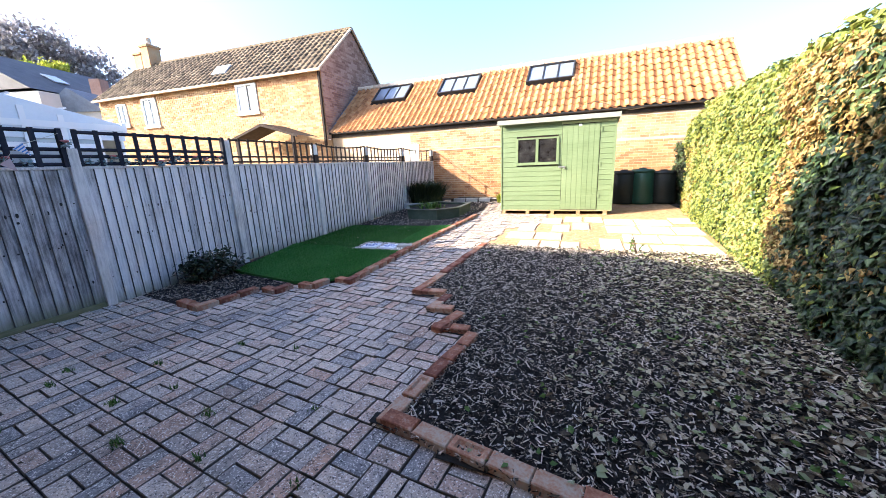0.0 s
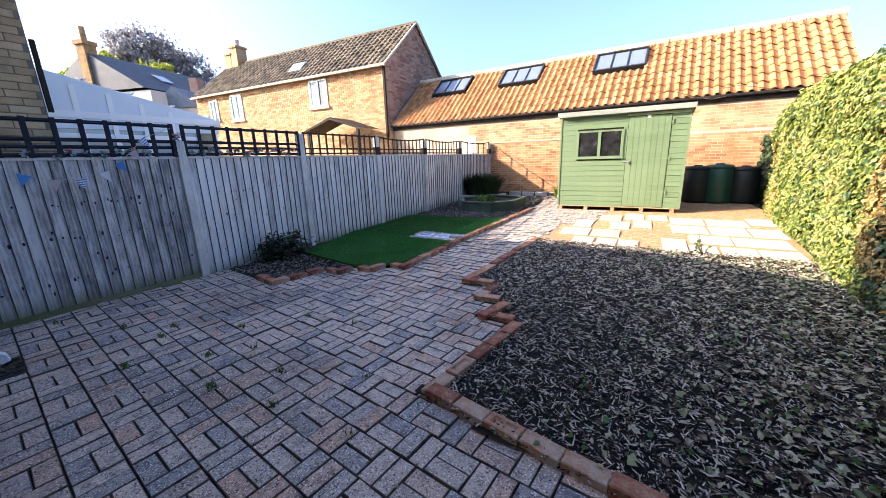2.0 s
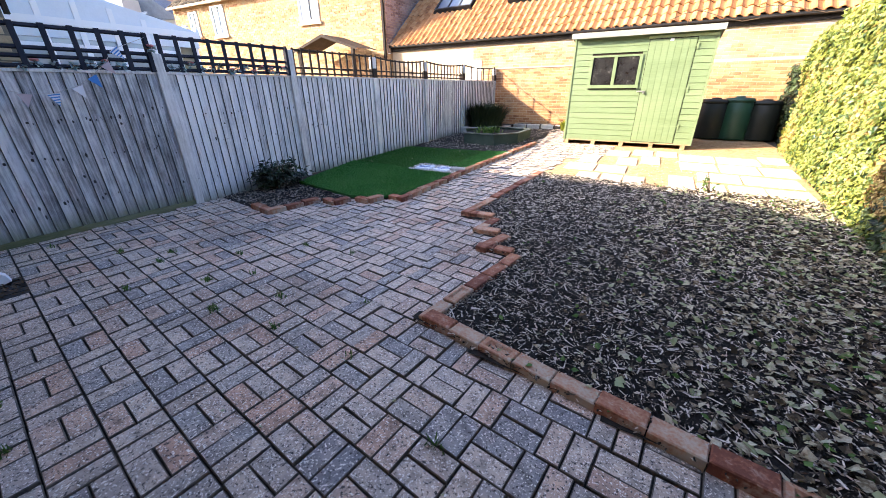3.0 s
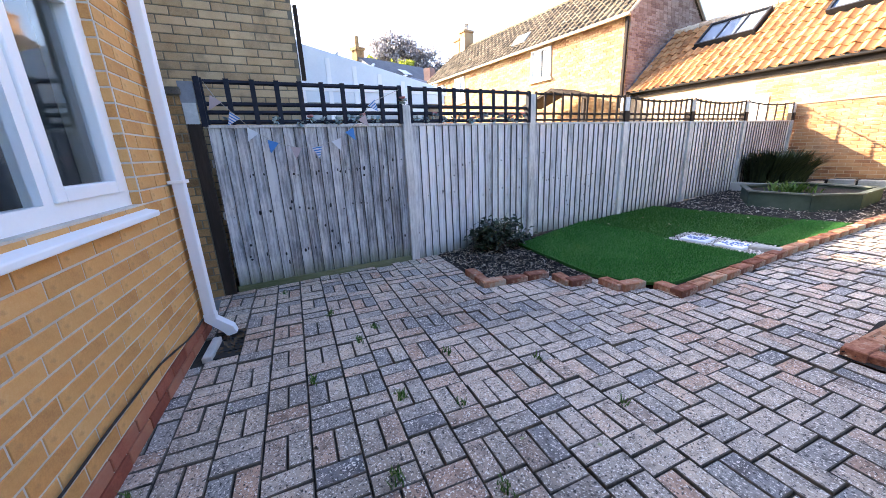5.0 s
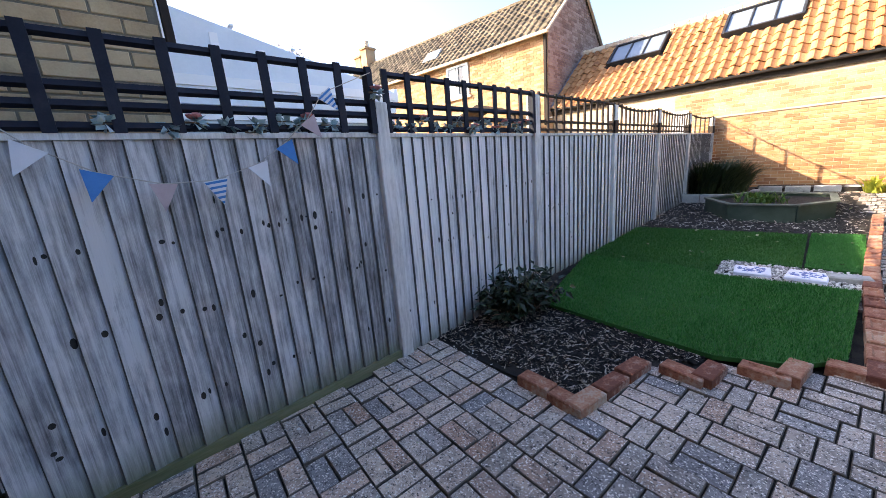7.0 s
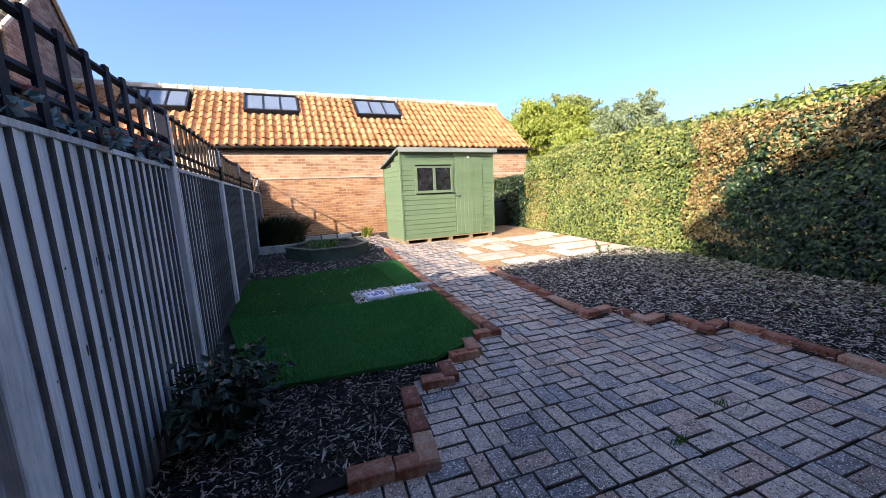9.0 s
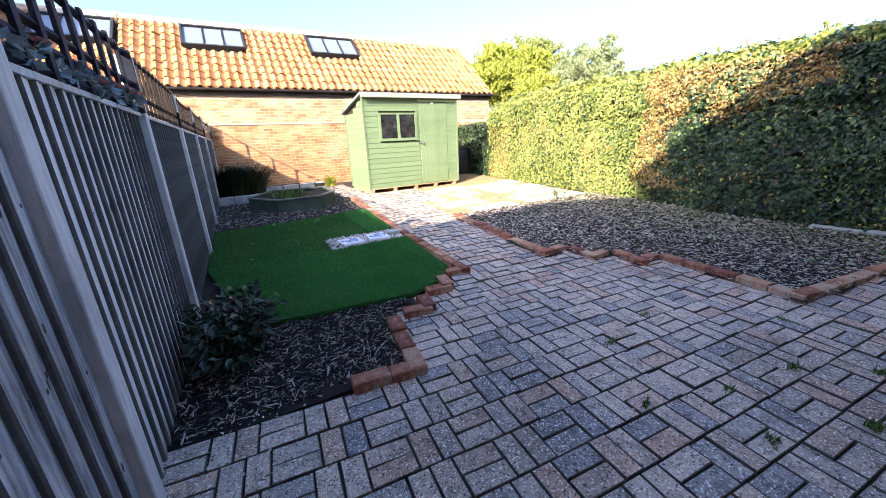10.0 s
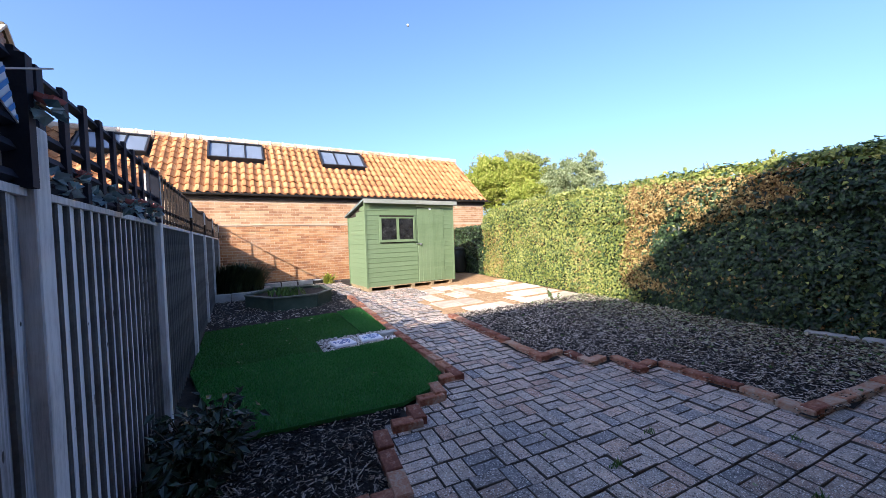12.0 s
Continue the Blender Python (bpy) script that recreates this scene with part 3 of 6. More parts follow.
def surface(name, poly, base, rough, mt, label, step=0.09):
    """An uneven bed of earth over a polygon."""
    xs, ys = [p[0] for p in poly], [p[1] for p in poly]
    s = Soup()
    index = {}
    nx, ny = int((max(xs) - min(xs)) / step) + 2, int((max(ys) - min(ys)) / step) + 2
    for i in range(nx):
        for j in range(ny):
            x, y = min(xs) + i * step, min(ys) + j * step
            index[i, j] = len(s.v)
            s.v.append((x, y, gz(y) + base + rough * noise.noise((x * 4, y * 4, 0)) + 0.4 * rough * noise.noise((x * 13, y * 13, 2))))
    for i in range(nx - 1):
        for j in range(ny - 1):
            if inside(min(xs) + (i + 0.5) * step, min(ys) + (j + 0.5) * step, poly):
                s.f.append((index[i, j], index[i + 1, j], index[i + 1, j + 1], index[i, j + 1]))
    return tagged(part(name, s, mt, None, "", True), label, "ground", "", "structure")


SOIL_LEFT = [(-5.82, 2.28), (-4.97, 2.31), (-4.6, 2.27), (-4.50, 2.9), (-4.15, 3.2), (-3.6, 3.6), (-3.45, 10.6), (-5.85, 10.6), (-5.85, 6.0)]
surface("bark_bed_ground", BARK, 0.012, 0.02, M_soil, "dark earth under the bark chippings")
surface("border_ground", SOIL_LEFT, 0.0, 0.015, M_soil, "dark earth of the border along the fence")


def chips(count, poly, seed, name, label, lift=0.025, size=1.0, density=None, mt=None):
    """Bark chippings strewn over a bed."""
    rnd = random.Random(seed)
    xs, ys = [p[0] for p in poly], [p[1] for p in poly]
    s = Soup()
    done = 0
    while done < count:
        x, y = rnd.uniform(min(xs), max(xs)), rnd.uniform(min(ys), max(ys))
        if not inside(x, y, poly) or (density and rnd.random() > density(x, y)):
            continue
        done += 1
        a, w, t = size * rnd.choice((0.009, 0.014, 0.02, 0.034)) * rnd.uniform(0.7, 1.3), size * rnd.uniform(0.0022, 0.0062), rnd.uniform(0.002, 0.005)
        m = Matrix.Translation((x, y, gz(y) + lift + rnd.uniform(-0.012, 0.016))) @ Euler((rnd.gauss(0, 0.3), rnd.gauss(0, 0.25), rnd.uniform(0, 6.3))).to_matrix().to_4x4()
        k = rnd.uniform(0.2, 0.8)
        s.add([(-a, -w * k, 0), (a * 0.8, -w, 0), (a, w * 0.6, 0), (-a * 0.9, w, 0), (-a * 0.8, 0, t), (a * 0.75, 0, t)],
              [(0, 1, 5, 4), (2, 3, 4, 5), (1, 2, 5), (3, 0, 4)], m)
    return tagged(part(name, s, mt or M_chip), label, "bark chippings", "", "stuff")


chips(52000, BARK, 3, "bark_chippings", "dark shredded bark chippings covering the empty bed", 0.03)
NEAR_BED = [(-5.78, 2.30), (-4.97, 2.33), (-4.62, 2.28), (-4.52, 2.9), (-4.15, 3.15), (-5.3, 3.30), (-5.80, 3.6)]
FAR_BED = [(-5.80, 6.70), (-3.45, 6.92), (-3.40, 8.3), (-3.7, 10.4), (-5.8, 10.4)]
chips(5500, NEAR_BED, 4, "bark_chippings", "dark shredded bark chippings in the small border bed", 0.012, 1.0, None, M_chip_dark)
chips(5200, FAR_BED, 5, "slate_chippings", "dark bark chippings round the raised planter", 0.012, 1.0)


def leaf_shape(l, w, fold):
    """A pointed leaf along x, folded along its midrib."""
    return [(0, 0, 0), (0.35 * l, -w, fold), (l, 0, 0), (0.35 * l, w, fold), (0.45 * l, 0, -0.2 * fold)], [(0, 1, 4), (1, 2, 4), (2, 3, 4), (3, 0, 4)]


def strew(count, poly, seed, name, mt, label, category, lmin, lmax, lift, density=None):
    rnd = random.Random(seed)
    xs, ys = [p[0] for p in poly], [p[1] for p in poly]
    s = Soup()
    done = 0
    while done < count:
        x, y = rnd.uniform(min(xs), max(xs)), rnd.uniform(min(ys), max(ys))
        if not inside(x, y, poly) or (density and rnd.random() > density(x, y)):
            continue
        done += 1
        l = rnd.uniform(lmin, lmax)
        m = Matrix.Translation((x, y, gz(y) + lift + rnd.uniform(0, 0.012))) @ Euler((rnd.gauss(0, 0.4), rnd.gauss(0, 0.3), rnd.uniform(0, 6.3))).to_matrix().to_4x4()
        s.add(*leaf_shape(l, l * rnd.uniform(0.25, 0.42), l * rnd.uniform(-0.15, 0.2)), m)
    return tagged(part(name, s, mt), label, category, "", "stuff")


strew(3700, BARK, 6, "fallen_leaves", M_dead_leaf, "dry fallen leaves on the bark near the hedge", "leaves", 0.028, 0.066, 0.046, lambda x, y: min(1, max(0.035, (x + 1.25) / 1.9)) ** 1.4)
strew(420, BARK, 7, "bed_weeds", M_weed, "small green ivy seedlings in the bark", "weeds", 0.03, 0.06, 0.05, lambda x, y: min(1, max(0.03, (x + 1.4) / 2.2)))
strew(70, SOIL_LEFT, 8, "fallen_leaves", M_dead_leaf, "a few dry leaves on turf and border", "leaves", 0.03, 0.06, 0.04)
strew(60, [(-5.6, 0.1), (0.8, -0.4), (0.8, 1.2), (-1.8, 1.4), (-3.4, 3.4), (-5.6, 2.1)], 9, "fallen_leaves", M_dead_leaf, "scattered dry leaf fragments on the paving", "leaves", 0.012, 0.03, 0.012)
strew(170, [(-5.74, 1.0), (-5.60, 1.1), (-5.30, 2.2), (-5.10, 2.28), (-5.74, 2.34)], 10, "fallen_petals", M_pebble, "pale dry petals and grit swept to the foot of the fence", "debris", 0.010, 0.024, 0.004)

# ---- artificial turf ----
TURF_NEAR = [(-5.45, 3.30), (-4.18, 3.16), (-3.82, 3.30), (-3.62, 3.52), (-3.54, 4.78), (-4.46, 4.72), (-4.8, 4.84), (-5.3, 4.77), (-5.78, 4.83)]
TURF_FAR = [(-5.78, 4.90), (-5.3, 4.83), (-4.8, 4.89), (-4.50, 4.80), (-4.50, 5.32), (-3.90, 5.32), (-3.92, 6.72), (-5.78, 6.55)]
TURF_STRIP = [(-3.88, 5.32), (-3.50, 5.32), (-3.46, 6.84), (-3.89, 6.76)]


def turf(poly, z, count, seed, label, mt):
    s = Soup()
    n = len(poly)
    s.v = [(x, y, gz(y) + z) for x, y in poly] + [(x, y, gz(y) + z - 0.03) for x, y in poly]
    s.f = [tuple(range(n)), *[(i, i + n, (i + 1) % n + n, (i + 1) % n) for i in range(n)]]
    mat_ob = tagged(part("artificial_turf", s, M_turf), label, "artificial grass", "turf pieces")
    rnd = random.Random(seed)
    xs, ys = [p[0] for p in poly], [p[1] for p in poly]
    b = Soup()
    while len(b.f) < count:
        x, y = rnd.uniform(min(xs), max(xs)), rnd.uniform(min(ys), max(ys))
        if not inside(x, y, poly):
            continue
        a, h, w = rnd.uniform(0, 6.3), rnd.uniform(0.014, 0.026), 0.0022
        lean = rnd.uniform(0.002, 0.014)
        k = gz(y) + z
        c, d = math.cos(a), math.sin(a)
        b.add([(x - w * d, y + w * c, k), (x + w * d, y - w * c, k), (x + lean * c, y + lean * d, k + h)], [(0, 1, 2)])
    part("turf_fibre", b, mt, mat_ob)["kind"] = "stuff"


turf(TURF_NEAR, 0.046, 60000, 11, "bright green artificial turf piece beside the path", M_blade)
turf(TURF_FAR, 0.028, 40000, 12, "darker green artificial turf piece beyond the seam", M_blade_far)
turf(TURF_STRIP, 0.033, 12000, 13, "narrow loose strip of artificial turf by the path", M_blade)

# ---- white pebbles and mosaic stepping stones ----
PEBBLES = [(-4.48, 4.74), (-3.48, 4.80), (-3.46, 5.29), (-4.50, 5.30)]
rnd = random.Random(21)
s = Soup()
for i in range(1700):
    x, y = rnd.uniform(-4.50, -3.45), rnd.uniform(4.74, 5.31)
    if inside(x, y, PEBBLES):
        r = rnd.uniform(0.010, 0.022)
        m = Matrix.Translation((x, y, gz(y) + 0.015 + rnd.uniform(0, 0.015))) @ Euler((rnd.gauss(0, 0.4), rnd.gauss(0, 0.4), rnd.uniform(0, 6.3))).to_matrix().to_4x4()
        s.add([(-r, 0, 0), (0, -0.7 * r, 0), (r, 0, 0), (0, 0.7 * r, 0), (0, 0, 0.5 * r), (0, 0, -0.5 * r)], [(0, 1, 4), (1, 2, 4), (2, 3, 4), (3, 0, 4), (1, 0, 5), (2, 1, 5), (3, 2, 5), (0, 3, 5)], m)
tagged(part("white_pebbles", s, M_pebble), "strip of white and grey pebbles across the turf", "pebbles", "", "stuff")
for x, y, turn in ((-4.22, 4.98, 6), (-3.85, 5.01, -4)):
    tile = thing("stepping_stone", Matrix.Translation((x, y, gz(y) + 0.025)) @ Matrix.Rotation(radians(turn), 4, "Z"), "square white stepping stone with a blue mosaic pattern", "stepping stone", "mosaic stepping stones")
    s = Soup()
    s.chamfer(0.27, 0.27, 0.03, 0.008)
    part("slab", s, M_tile_white, tile)
    s = Soup()
    r2 = random.Random(int(turn + 50))
    for k in range(46):
        a, rr = r2.uniform(0, 6.3), 0.11 * math.sqrt(r2.random())
        s.chamfer(0.022, 0.016, 0.005, 0.002, Matrix.Translation((rr * math.cos(a), rr * math.sin(a), 0.0285)) @ Matrix.Rotation(r2.uniform(0, 3), 4, "Z"))
    part("mosaic", s, M_tile_blue, tile, "blue mosaic pieces")
s = Soup()
s.chamfer(0.26, 0.12, 0.05, 0.012, pose(-3.60, 5.06, gz(5.1) + 0.02, 0, 0, 8))
tagged(part("edging_stone", s, M_concrete), "grey stone block lying on the pebbles", "stone")

# ---- boundary fence with trellis ----
POSTS = [0.075, 2.00, 3.77, 5.62, 7.35, 9.15, 11.15]
TOP = 1.545
rnd = random.Random(31)
board_meshes = []
for k in range(5):
    s = Soup()
    w, t = 0.112, 0.006
    s.add([(0, -w / 2, 0), (0.004, w / 2, 0), (0.004, w / 2, 1), (0, -w / 2, 1), (0.019, -w / 2, 0), (0.005, w / 2, 0), (0.005, w / 2, 1), (0.019, -w / 2, 1), (0.025, -w / 2 + 0.005, 0), (0.025, -w / 2 + 0.005, 1)],
          [(0, 4, 7, 3), (4, 8, 9, 7), (8, 5, 6, 9), (1, 2, 6, 5), (0, 3, 2, 1), (3, 7, 9, 6, 2), (0, 1, 5, 8, 4)])
    board = s.mesh("board")
    board.materials.append(M_fence)
    board.materials.append(M_board_edge)
    # edge faces get the lap shadow and dirt as colour
    board.polygons[0].material_index = board.polygons[1].material_index = 1
    board_meshes.append(board)
dark_board_meshes = []
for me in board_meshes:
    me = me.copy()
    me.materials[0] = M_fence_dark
    dark_board_meshes.append(me)
knot_mesh = Soup()
knot_mesh.lathe([(0.013, 0), (0.012, 0.0025), (0.005, 0.003)], 9)
knot_mesh = knot_mesh.mesh("knot")
for bay, (y0, y1) in enumerate(zip(POSTS, POSTS[1:])):
    x0, x1 = fence_x(y0), fence_x(y1)
    along = Vector((x1 - x0, y1 - y0, 0))
    turn = math.atan2(along.y, along.x) - math.pi / 2
    length = along.length
    panel = thing("garden_fence", Matrix.Translation((x0, y0, 0)) @ Matrix.Rotation(turn, 4, "Z"),
                  "weathered grey feather-edge fence panel with dark trellis on top" if bay < 2 else "sun-bleached grey fence panel with light trellis on top", "fence", "fence panels")
    zb = gz((y0 + y1) / 2)
    if bay == 0:
        part("gravel_board", boxes((-0.02, 0.035, 0.03, length - 0.05, -0.03, 0.055)), M_fence_green, panel, "mossy gravel board")
    n = int((length - 0.09) / 0.098)
    for i in range(n):
        b = part("board", (dark_board_meshes if bay == 0 else board_meshes)[rnd.randrange(5)], M_fence, panel)
        b.location = (0, 0.05 + (i + 0.5) * (length - 0.09) / n, zb + (0.045 if bay == 0 else -0.01))
        b.scale = (1, (length - 0.09) / n / 0.098, TOP - 0.007 - b.location.z)
        b.rotation_euler = (rnd.gauss(0, 0.003), 0, rnd.gauss(0, 0.015))
        for q in range(rnd.choice((2, 3, 4, 5)) if bay == 0 else rnd.choice((1, 2, 3)) if bay < 3 else rnd.choice((0, 1))):
            kn = part("knot", knot_mesh, M_knot, panel)
            dy = rnd.uniform(-0.03, 0.035)
            kn.rotation_euler, kn.scale = (0, math.pi / 2, radians(10.6)), (rnd.uniform(0.5, 2.0), rnd.uniform(0.4, 1.1), 1) if bay == 0 else (rnd.uniform(0.4, 1.5), rnd.uniform(0.35, 0.9), 1)
            kn.location = (0.0145 - 0.187 * dy - 0.0012, b.location.y + dy, zb + rnd.choice((0.32, 0.75, 1.1, rnd.uniform(0.2, 1.35))) + rnd.uniform(-0.02, 0.02))
    part("capping_rail", boxes((-0.03, 0.03, 0.03, length - 0.03, TOP - 0.006, TOP + 0.018)), M_fence_plain, panel)
    for z in (0.25, 0.72, 1.2):
        part("rail", boxes((-0.06, -0.006, 0.03, length - 0.03, zb + z, zb + z + 0.07)), M_fence_plain, panel)
    # trellis
    tz, th = TOP + 0.03, 0.36 if bay < 2 else 0.355
    tm = M_navy if bay < 2 else M_blackwood
    tw = 0.042 if bay < 2 else 0.032
    sag = 0.0 if bay < 2 else 0.05
    for z in ((0.015, 0.095, 0.165, th - 0.015) if bay < 2 else (0.02, 0.10, th - 0.012) if bay < 5 else (th - 0.012,)):
        s = Soup()
        rows = [Vector((0.012, 0.05 + (length - 0.1) * q / 8, tz + z - (sag * 4 * (q / 8) * (1 - q / 8) if z > 0.2 and bay > 2 else 0))) for q in range(9)]
        s.tube(rows, tw * 0.45, 4)
        part("trellis_rail", s, tm, panel)
    nv = 10 if bay < 2 else 12 if bay < 5 else 6
    for q in range(nv):
        yq = 0.06 + (length - 0.12) * q / (nv - 1)
        part("trellis_bar", boxes((0.018, 0.034, yq - tw / 2, yq + tw / 2, tz - 0.01, tz + th + 0.012 - (sag * 4 * (q / (nv - 1)) * (1 - q / (nv - 1)) if bay > 2 else 0))), tm, panel)
for i, y in enumerate(POSTS):
    if i == 0:
        continue
    zb = gz(y)
    post = thing("fence_post", pose(fence_x(y), y, zb), "grey timber fence post rising beside the trellis" if i < 3 else "pale grey timber fence post", "fence post", "fence posts")
    s = Soup()
    s.chamfer(0.095, 0.095, 1.75 if i == 1 else 1.91 - zb, 0.006)
    bevel(part("post", s, M_fence_plain, post), 0.004, 1)
    if i >= 3:
        part("post_top", boxes((-0.052, 0.052, -0.052, 0.052, 1.56 - zb, 1.72 - zb)), M_blackwood, post, "dark painted post collar")
    else:
        part("post_sleeve", boxes((0.0, 0.056, -0.085, -0.046, 1.56 - zb, 1.93 - zb)), M_navy, post, "dark blue trellis batten")

# gate post, pillar
post = thing("gate_post", pose(-5.80, 0.040, 0), "black-stained timber post beside a brick pier", "fence post", "fence posts")
s = Soup()
s.chamfer(0.085, 0.10, 1.58, 0.006)
part("post", s, M_blackwood, post)
part("metal_bracket", boxes((0.02, 0.048, -0.055, 0.045, 1.57, 1.74)), M_metal, post, "galvanised steel bracket")
part("grey_block", boxes((-0.04, 0.045, -0.06, 0.05, 1.74, 1.91)), M_lead, post, "weathered grey metal bracket")
part("trellis_post", boxes((0.0, 0.045, 0.055, 0.10, 1.55, 1.95)), M_navy, post, "dark blue trellis post")


def brick_rows(s, length, height, m, course=0.075, unit=0.225, joint=0.010, proud=0.006, hole=None, bond=True, seed=0, keep=None):
    """Bricks of a wall's face in stretcher bond: x along it, z up, y out of it."""
    rnd = random.Random(seed)
    out = []
    rows = int(height / course)
    for r in range(rows):
        shift = (unit / 2 if r % 2 and bond else 0.0)
        x = -shift
        while x < length - 0.02:
            a, b = max(x, 0), min(x + unit, length)
            z0, z1 = r * course, r * course + course - joint
            x += unit
            if b - a < 0.04:
                continue
            if hole:
                skip = False
                for hx0, hx1, hz0, hz1 in hole:
                    if z1 > hz0 and z0 < hz1:
                        if a >= hx0 - 0.02 and b <= hx1 + 0.02:
                            skip = True
                        elif a < hx0 < b:
                            b = hx0
                        elif a < hx1 < b:
                            a = hx1
                if skip or b - a < 0.04:
                    continue
            if keep and not keep((a + b) / 2, z0):
                out.append((a, b, z0, z1))
                continue
            p = proud + rnd.gauss(0, 0.0008)
            c = 0.003
            v = [(a, 0, z0), (b - joint, 0, z0), (b - joint, 0, z1), (a, 0, z1), (a, p - c, z0), (b - joint, p - c, z0), (b - joint, p - c, z1), (a, p - c, z1),
                 (a + c, p, z0 + c), (b - joint - c, p, z0 + c), (b - joint - c, p, z1 - c), (a + c, p, z1 - c)]
            f = [(9, 8, 11, 10)] + [q for i, j in ((0, 1), (1, 2), (2, 3), (3, 0)) for q in ((j, i, i + 4, j + 4), (j + 4, i + 4, i + 8, j + 8))]
            s.add(v, f, m)
    return out


pier = thing("brick_pier", pose(-5.86, -0.62, 0), "dark weathered brick pier with a concrete cap", "pillar")
part("core", boxes((-0.10, 0.094, 0, 0.61, -0.02, 1.80)), M_mortar_dark, pier)
s = Soup()
brick_rows(s, 0.61, 1.80, Matrix(((0, 1, 0, 0.094), (1, 0, 0, 0), (0, 0, 1, 0), (0, 0, 0, 1))), seed=5)
part("brickwork", s, M_pillar_brick, pier)["kind"] = "stuff"
bevel(part("cap", boxes((-0.13, 0.125, -0.02, 0.615, 1.80, 1.86)), M_blackstone, pier, "dark stained concrete cap"), 0.012)

# ---- the house that the camera walks past ----
house = thing("house", HOUSE, "buff brick house with white window and downpipe", "house", "", "structure")
WIN = (0.15, 2.15, 1.05, 2.10)  # along, along, sill, head
s = Soup()
H0, H1 = -0.42, 7.6
for x0, x1, z0, z1 in ((H0, WIN[0], -0.05, 4.42), (WIN[1], H1, -0.05, 4.42), (WIN[0], WIN[1], -0.05, WIN[2]), (WIN[0], WIN[1], WIN[3], 4.42)):
    s.box(x0, x1, -0.30, 0, z0, z1)
s.box(H0, H0 + 0.3, -7.0, -0.30, -0.05, 4.42)
s.box(H1 - 0.3, H1, -7.0, -0.30, -0.05, 4.42)
s.box(H0, H1, -7.3, -7.0, -0.05, 4.42)
part("wall", s, M_mortar, house)
# added block, out of view: stops sun leaking between this house and the neighbour
part("side_wing", boxes((-1.85, -0.42, -7.0, -0.85, -0.05, 5.25)), M_nbr_brick, house)
far_bricks = Soup()
brick_rows(far_bricks, 8.0, 3.6, Matrix.Translation((H0, 0, 0.15)), hole=[(WIN[0] - H0, WIN[1] - H0, WIN[2] - 0.15 - 0.01, WIN[3] - 0.15)], seed=2, keep=lambda x, z: not (x < 3.3 and z < 1.9), proud=0.004)
left = brick_rows(Soup(), 8.0, 3.6, None, hole=[(WIN[0] - H0, WIN[1] - H0, WIN[2] - 0.15 - 0.01, WIN[3] - 0.15)], seed=2, keep=lambda x, z: False)
near = [r for r in left if (r[0] + r[1]) / 2 < 3.3 and r[2] < 1.9]
part("brickwork", far_bricks, M_house_brick_far, house)["kind"] = "stuff"
base = Soup()
brick_rows(base, 8.0, 0.151, Matrix.Translation((H0, 0, 0)), seed=3, proud=0.012)
part("red_base_course", base, M_red_brick, house, "red brick base course")["kind"] = "stuff"
s = Soup()
s.box(-0.36, H1 - H0 + 0.3, -7.6, 0.30, 4.42, 4.52, Matrix.Translation((H0, 0, 0)))
s.add([(H0 - 0.3, 0.30, 4.52), (H1 + 0.3, 0.30, 4.52), (H1 + 0.3, -3.6, 6.9), (H0 - 0.3, -3.6, 6.9), (H1 + 0.3, -7.6, 4.52), (H0 - 0.3, -7.6, 4.52)], [(0, 1, 2, 3), (3, 2, 4, 5), (0, 3, 5), (1, 4, 2)])
part("roof", s, M_slate, house)
jamb = Soup()
brick_rows(jamb, 0.107, WIN[3] - WIN[2] + 0.02, Matrix(((0, 1, 0, WIN[0]), (-1, 0, 0, -0.002), (0, 0, 1, WIN[2]), (0, 0, 0, 1))), seed=6, proud=0.004)
part("jamb_brickwork", jamb, M_house_brick_far, house)["kind"] = "stuff"
# window
win = part("window", boxes((WIN[0], WIN[1], -0.26, -0.24, WIN[2], WIN[3])), M_interior, house, "white uPVC window with curtains behind")
win.data.materials[0] = M_blind
rail = 0.075
part("window_frame", boxes((WIN[0], WIN[0] + rail, -0.11, -0.045, WIN[2], WIN[3]), (WIN[1] - rail, WIN[1], -0.11, -0.045, WIN[2], WIN[3]),
                           (WIN[0] + rail, WIN[1] - rail, -0.11, -0.045, WIN[2], WIN[2] + rail), (WIN[0] + rail, WIN[1] - rail, -0.11, -0.045, WIN[3] - rail, WIN[3])), M_upvc, win)
mid = 0.76
sash = boxes((WIN[0] + rail, WIN[0] + rail + 0.06, -0.10, -0.03, WIN[2] + rail, WIN[3] - rail), (mid - 0.06, mid, -0.10, -0.03, WIN[2] + rail, WIN[3] - rail),
             (WIN[0] + rail + 0.06, mid - 0.06, -0.10, -0.03, WIN[2] + rail, WIN[2] + rail + 0.06), (WIN[0] + rail + 0.06, mid - 0.06, -0.10, -0.03, WIN[3] - rail - 0.06, WIN[3] - rail))
bevel(part("sash", sash, M_upvc, win), 0.006)
part("mullion", boxes((mid + 0.002, mid + 0.06, -0.11, -0.045, WIN[2] + rail, WIN[3] - rail)), M_upvc, win)
pane = part("pane", boxes((WIN[0] + rail, WIN[1] - rail, -0.085, -0.075, WIN[2] + rail, WIN[3] - rail)), G_clear, win)
pane.visible_shadow = False
s = Soup()
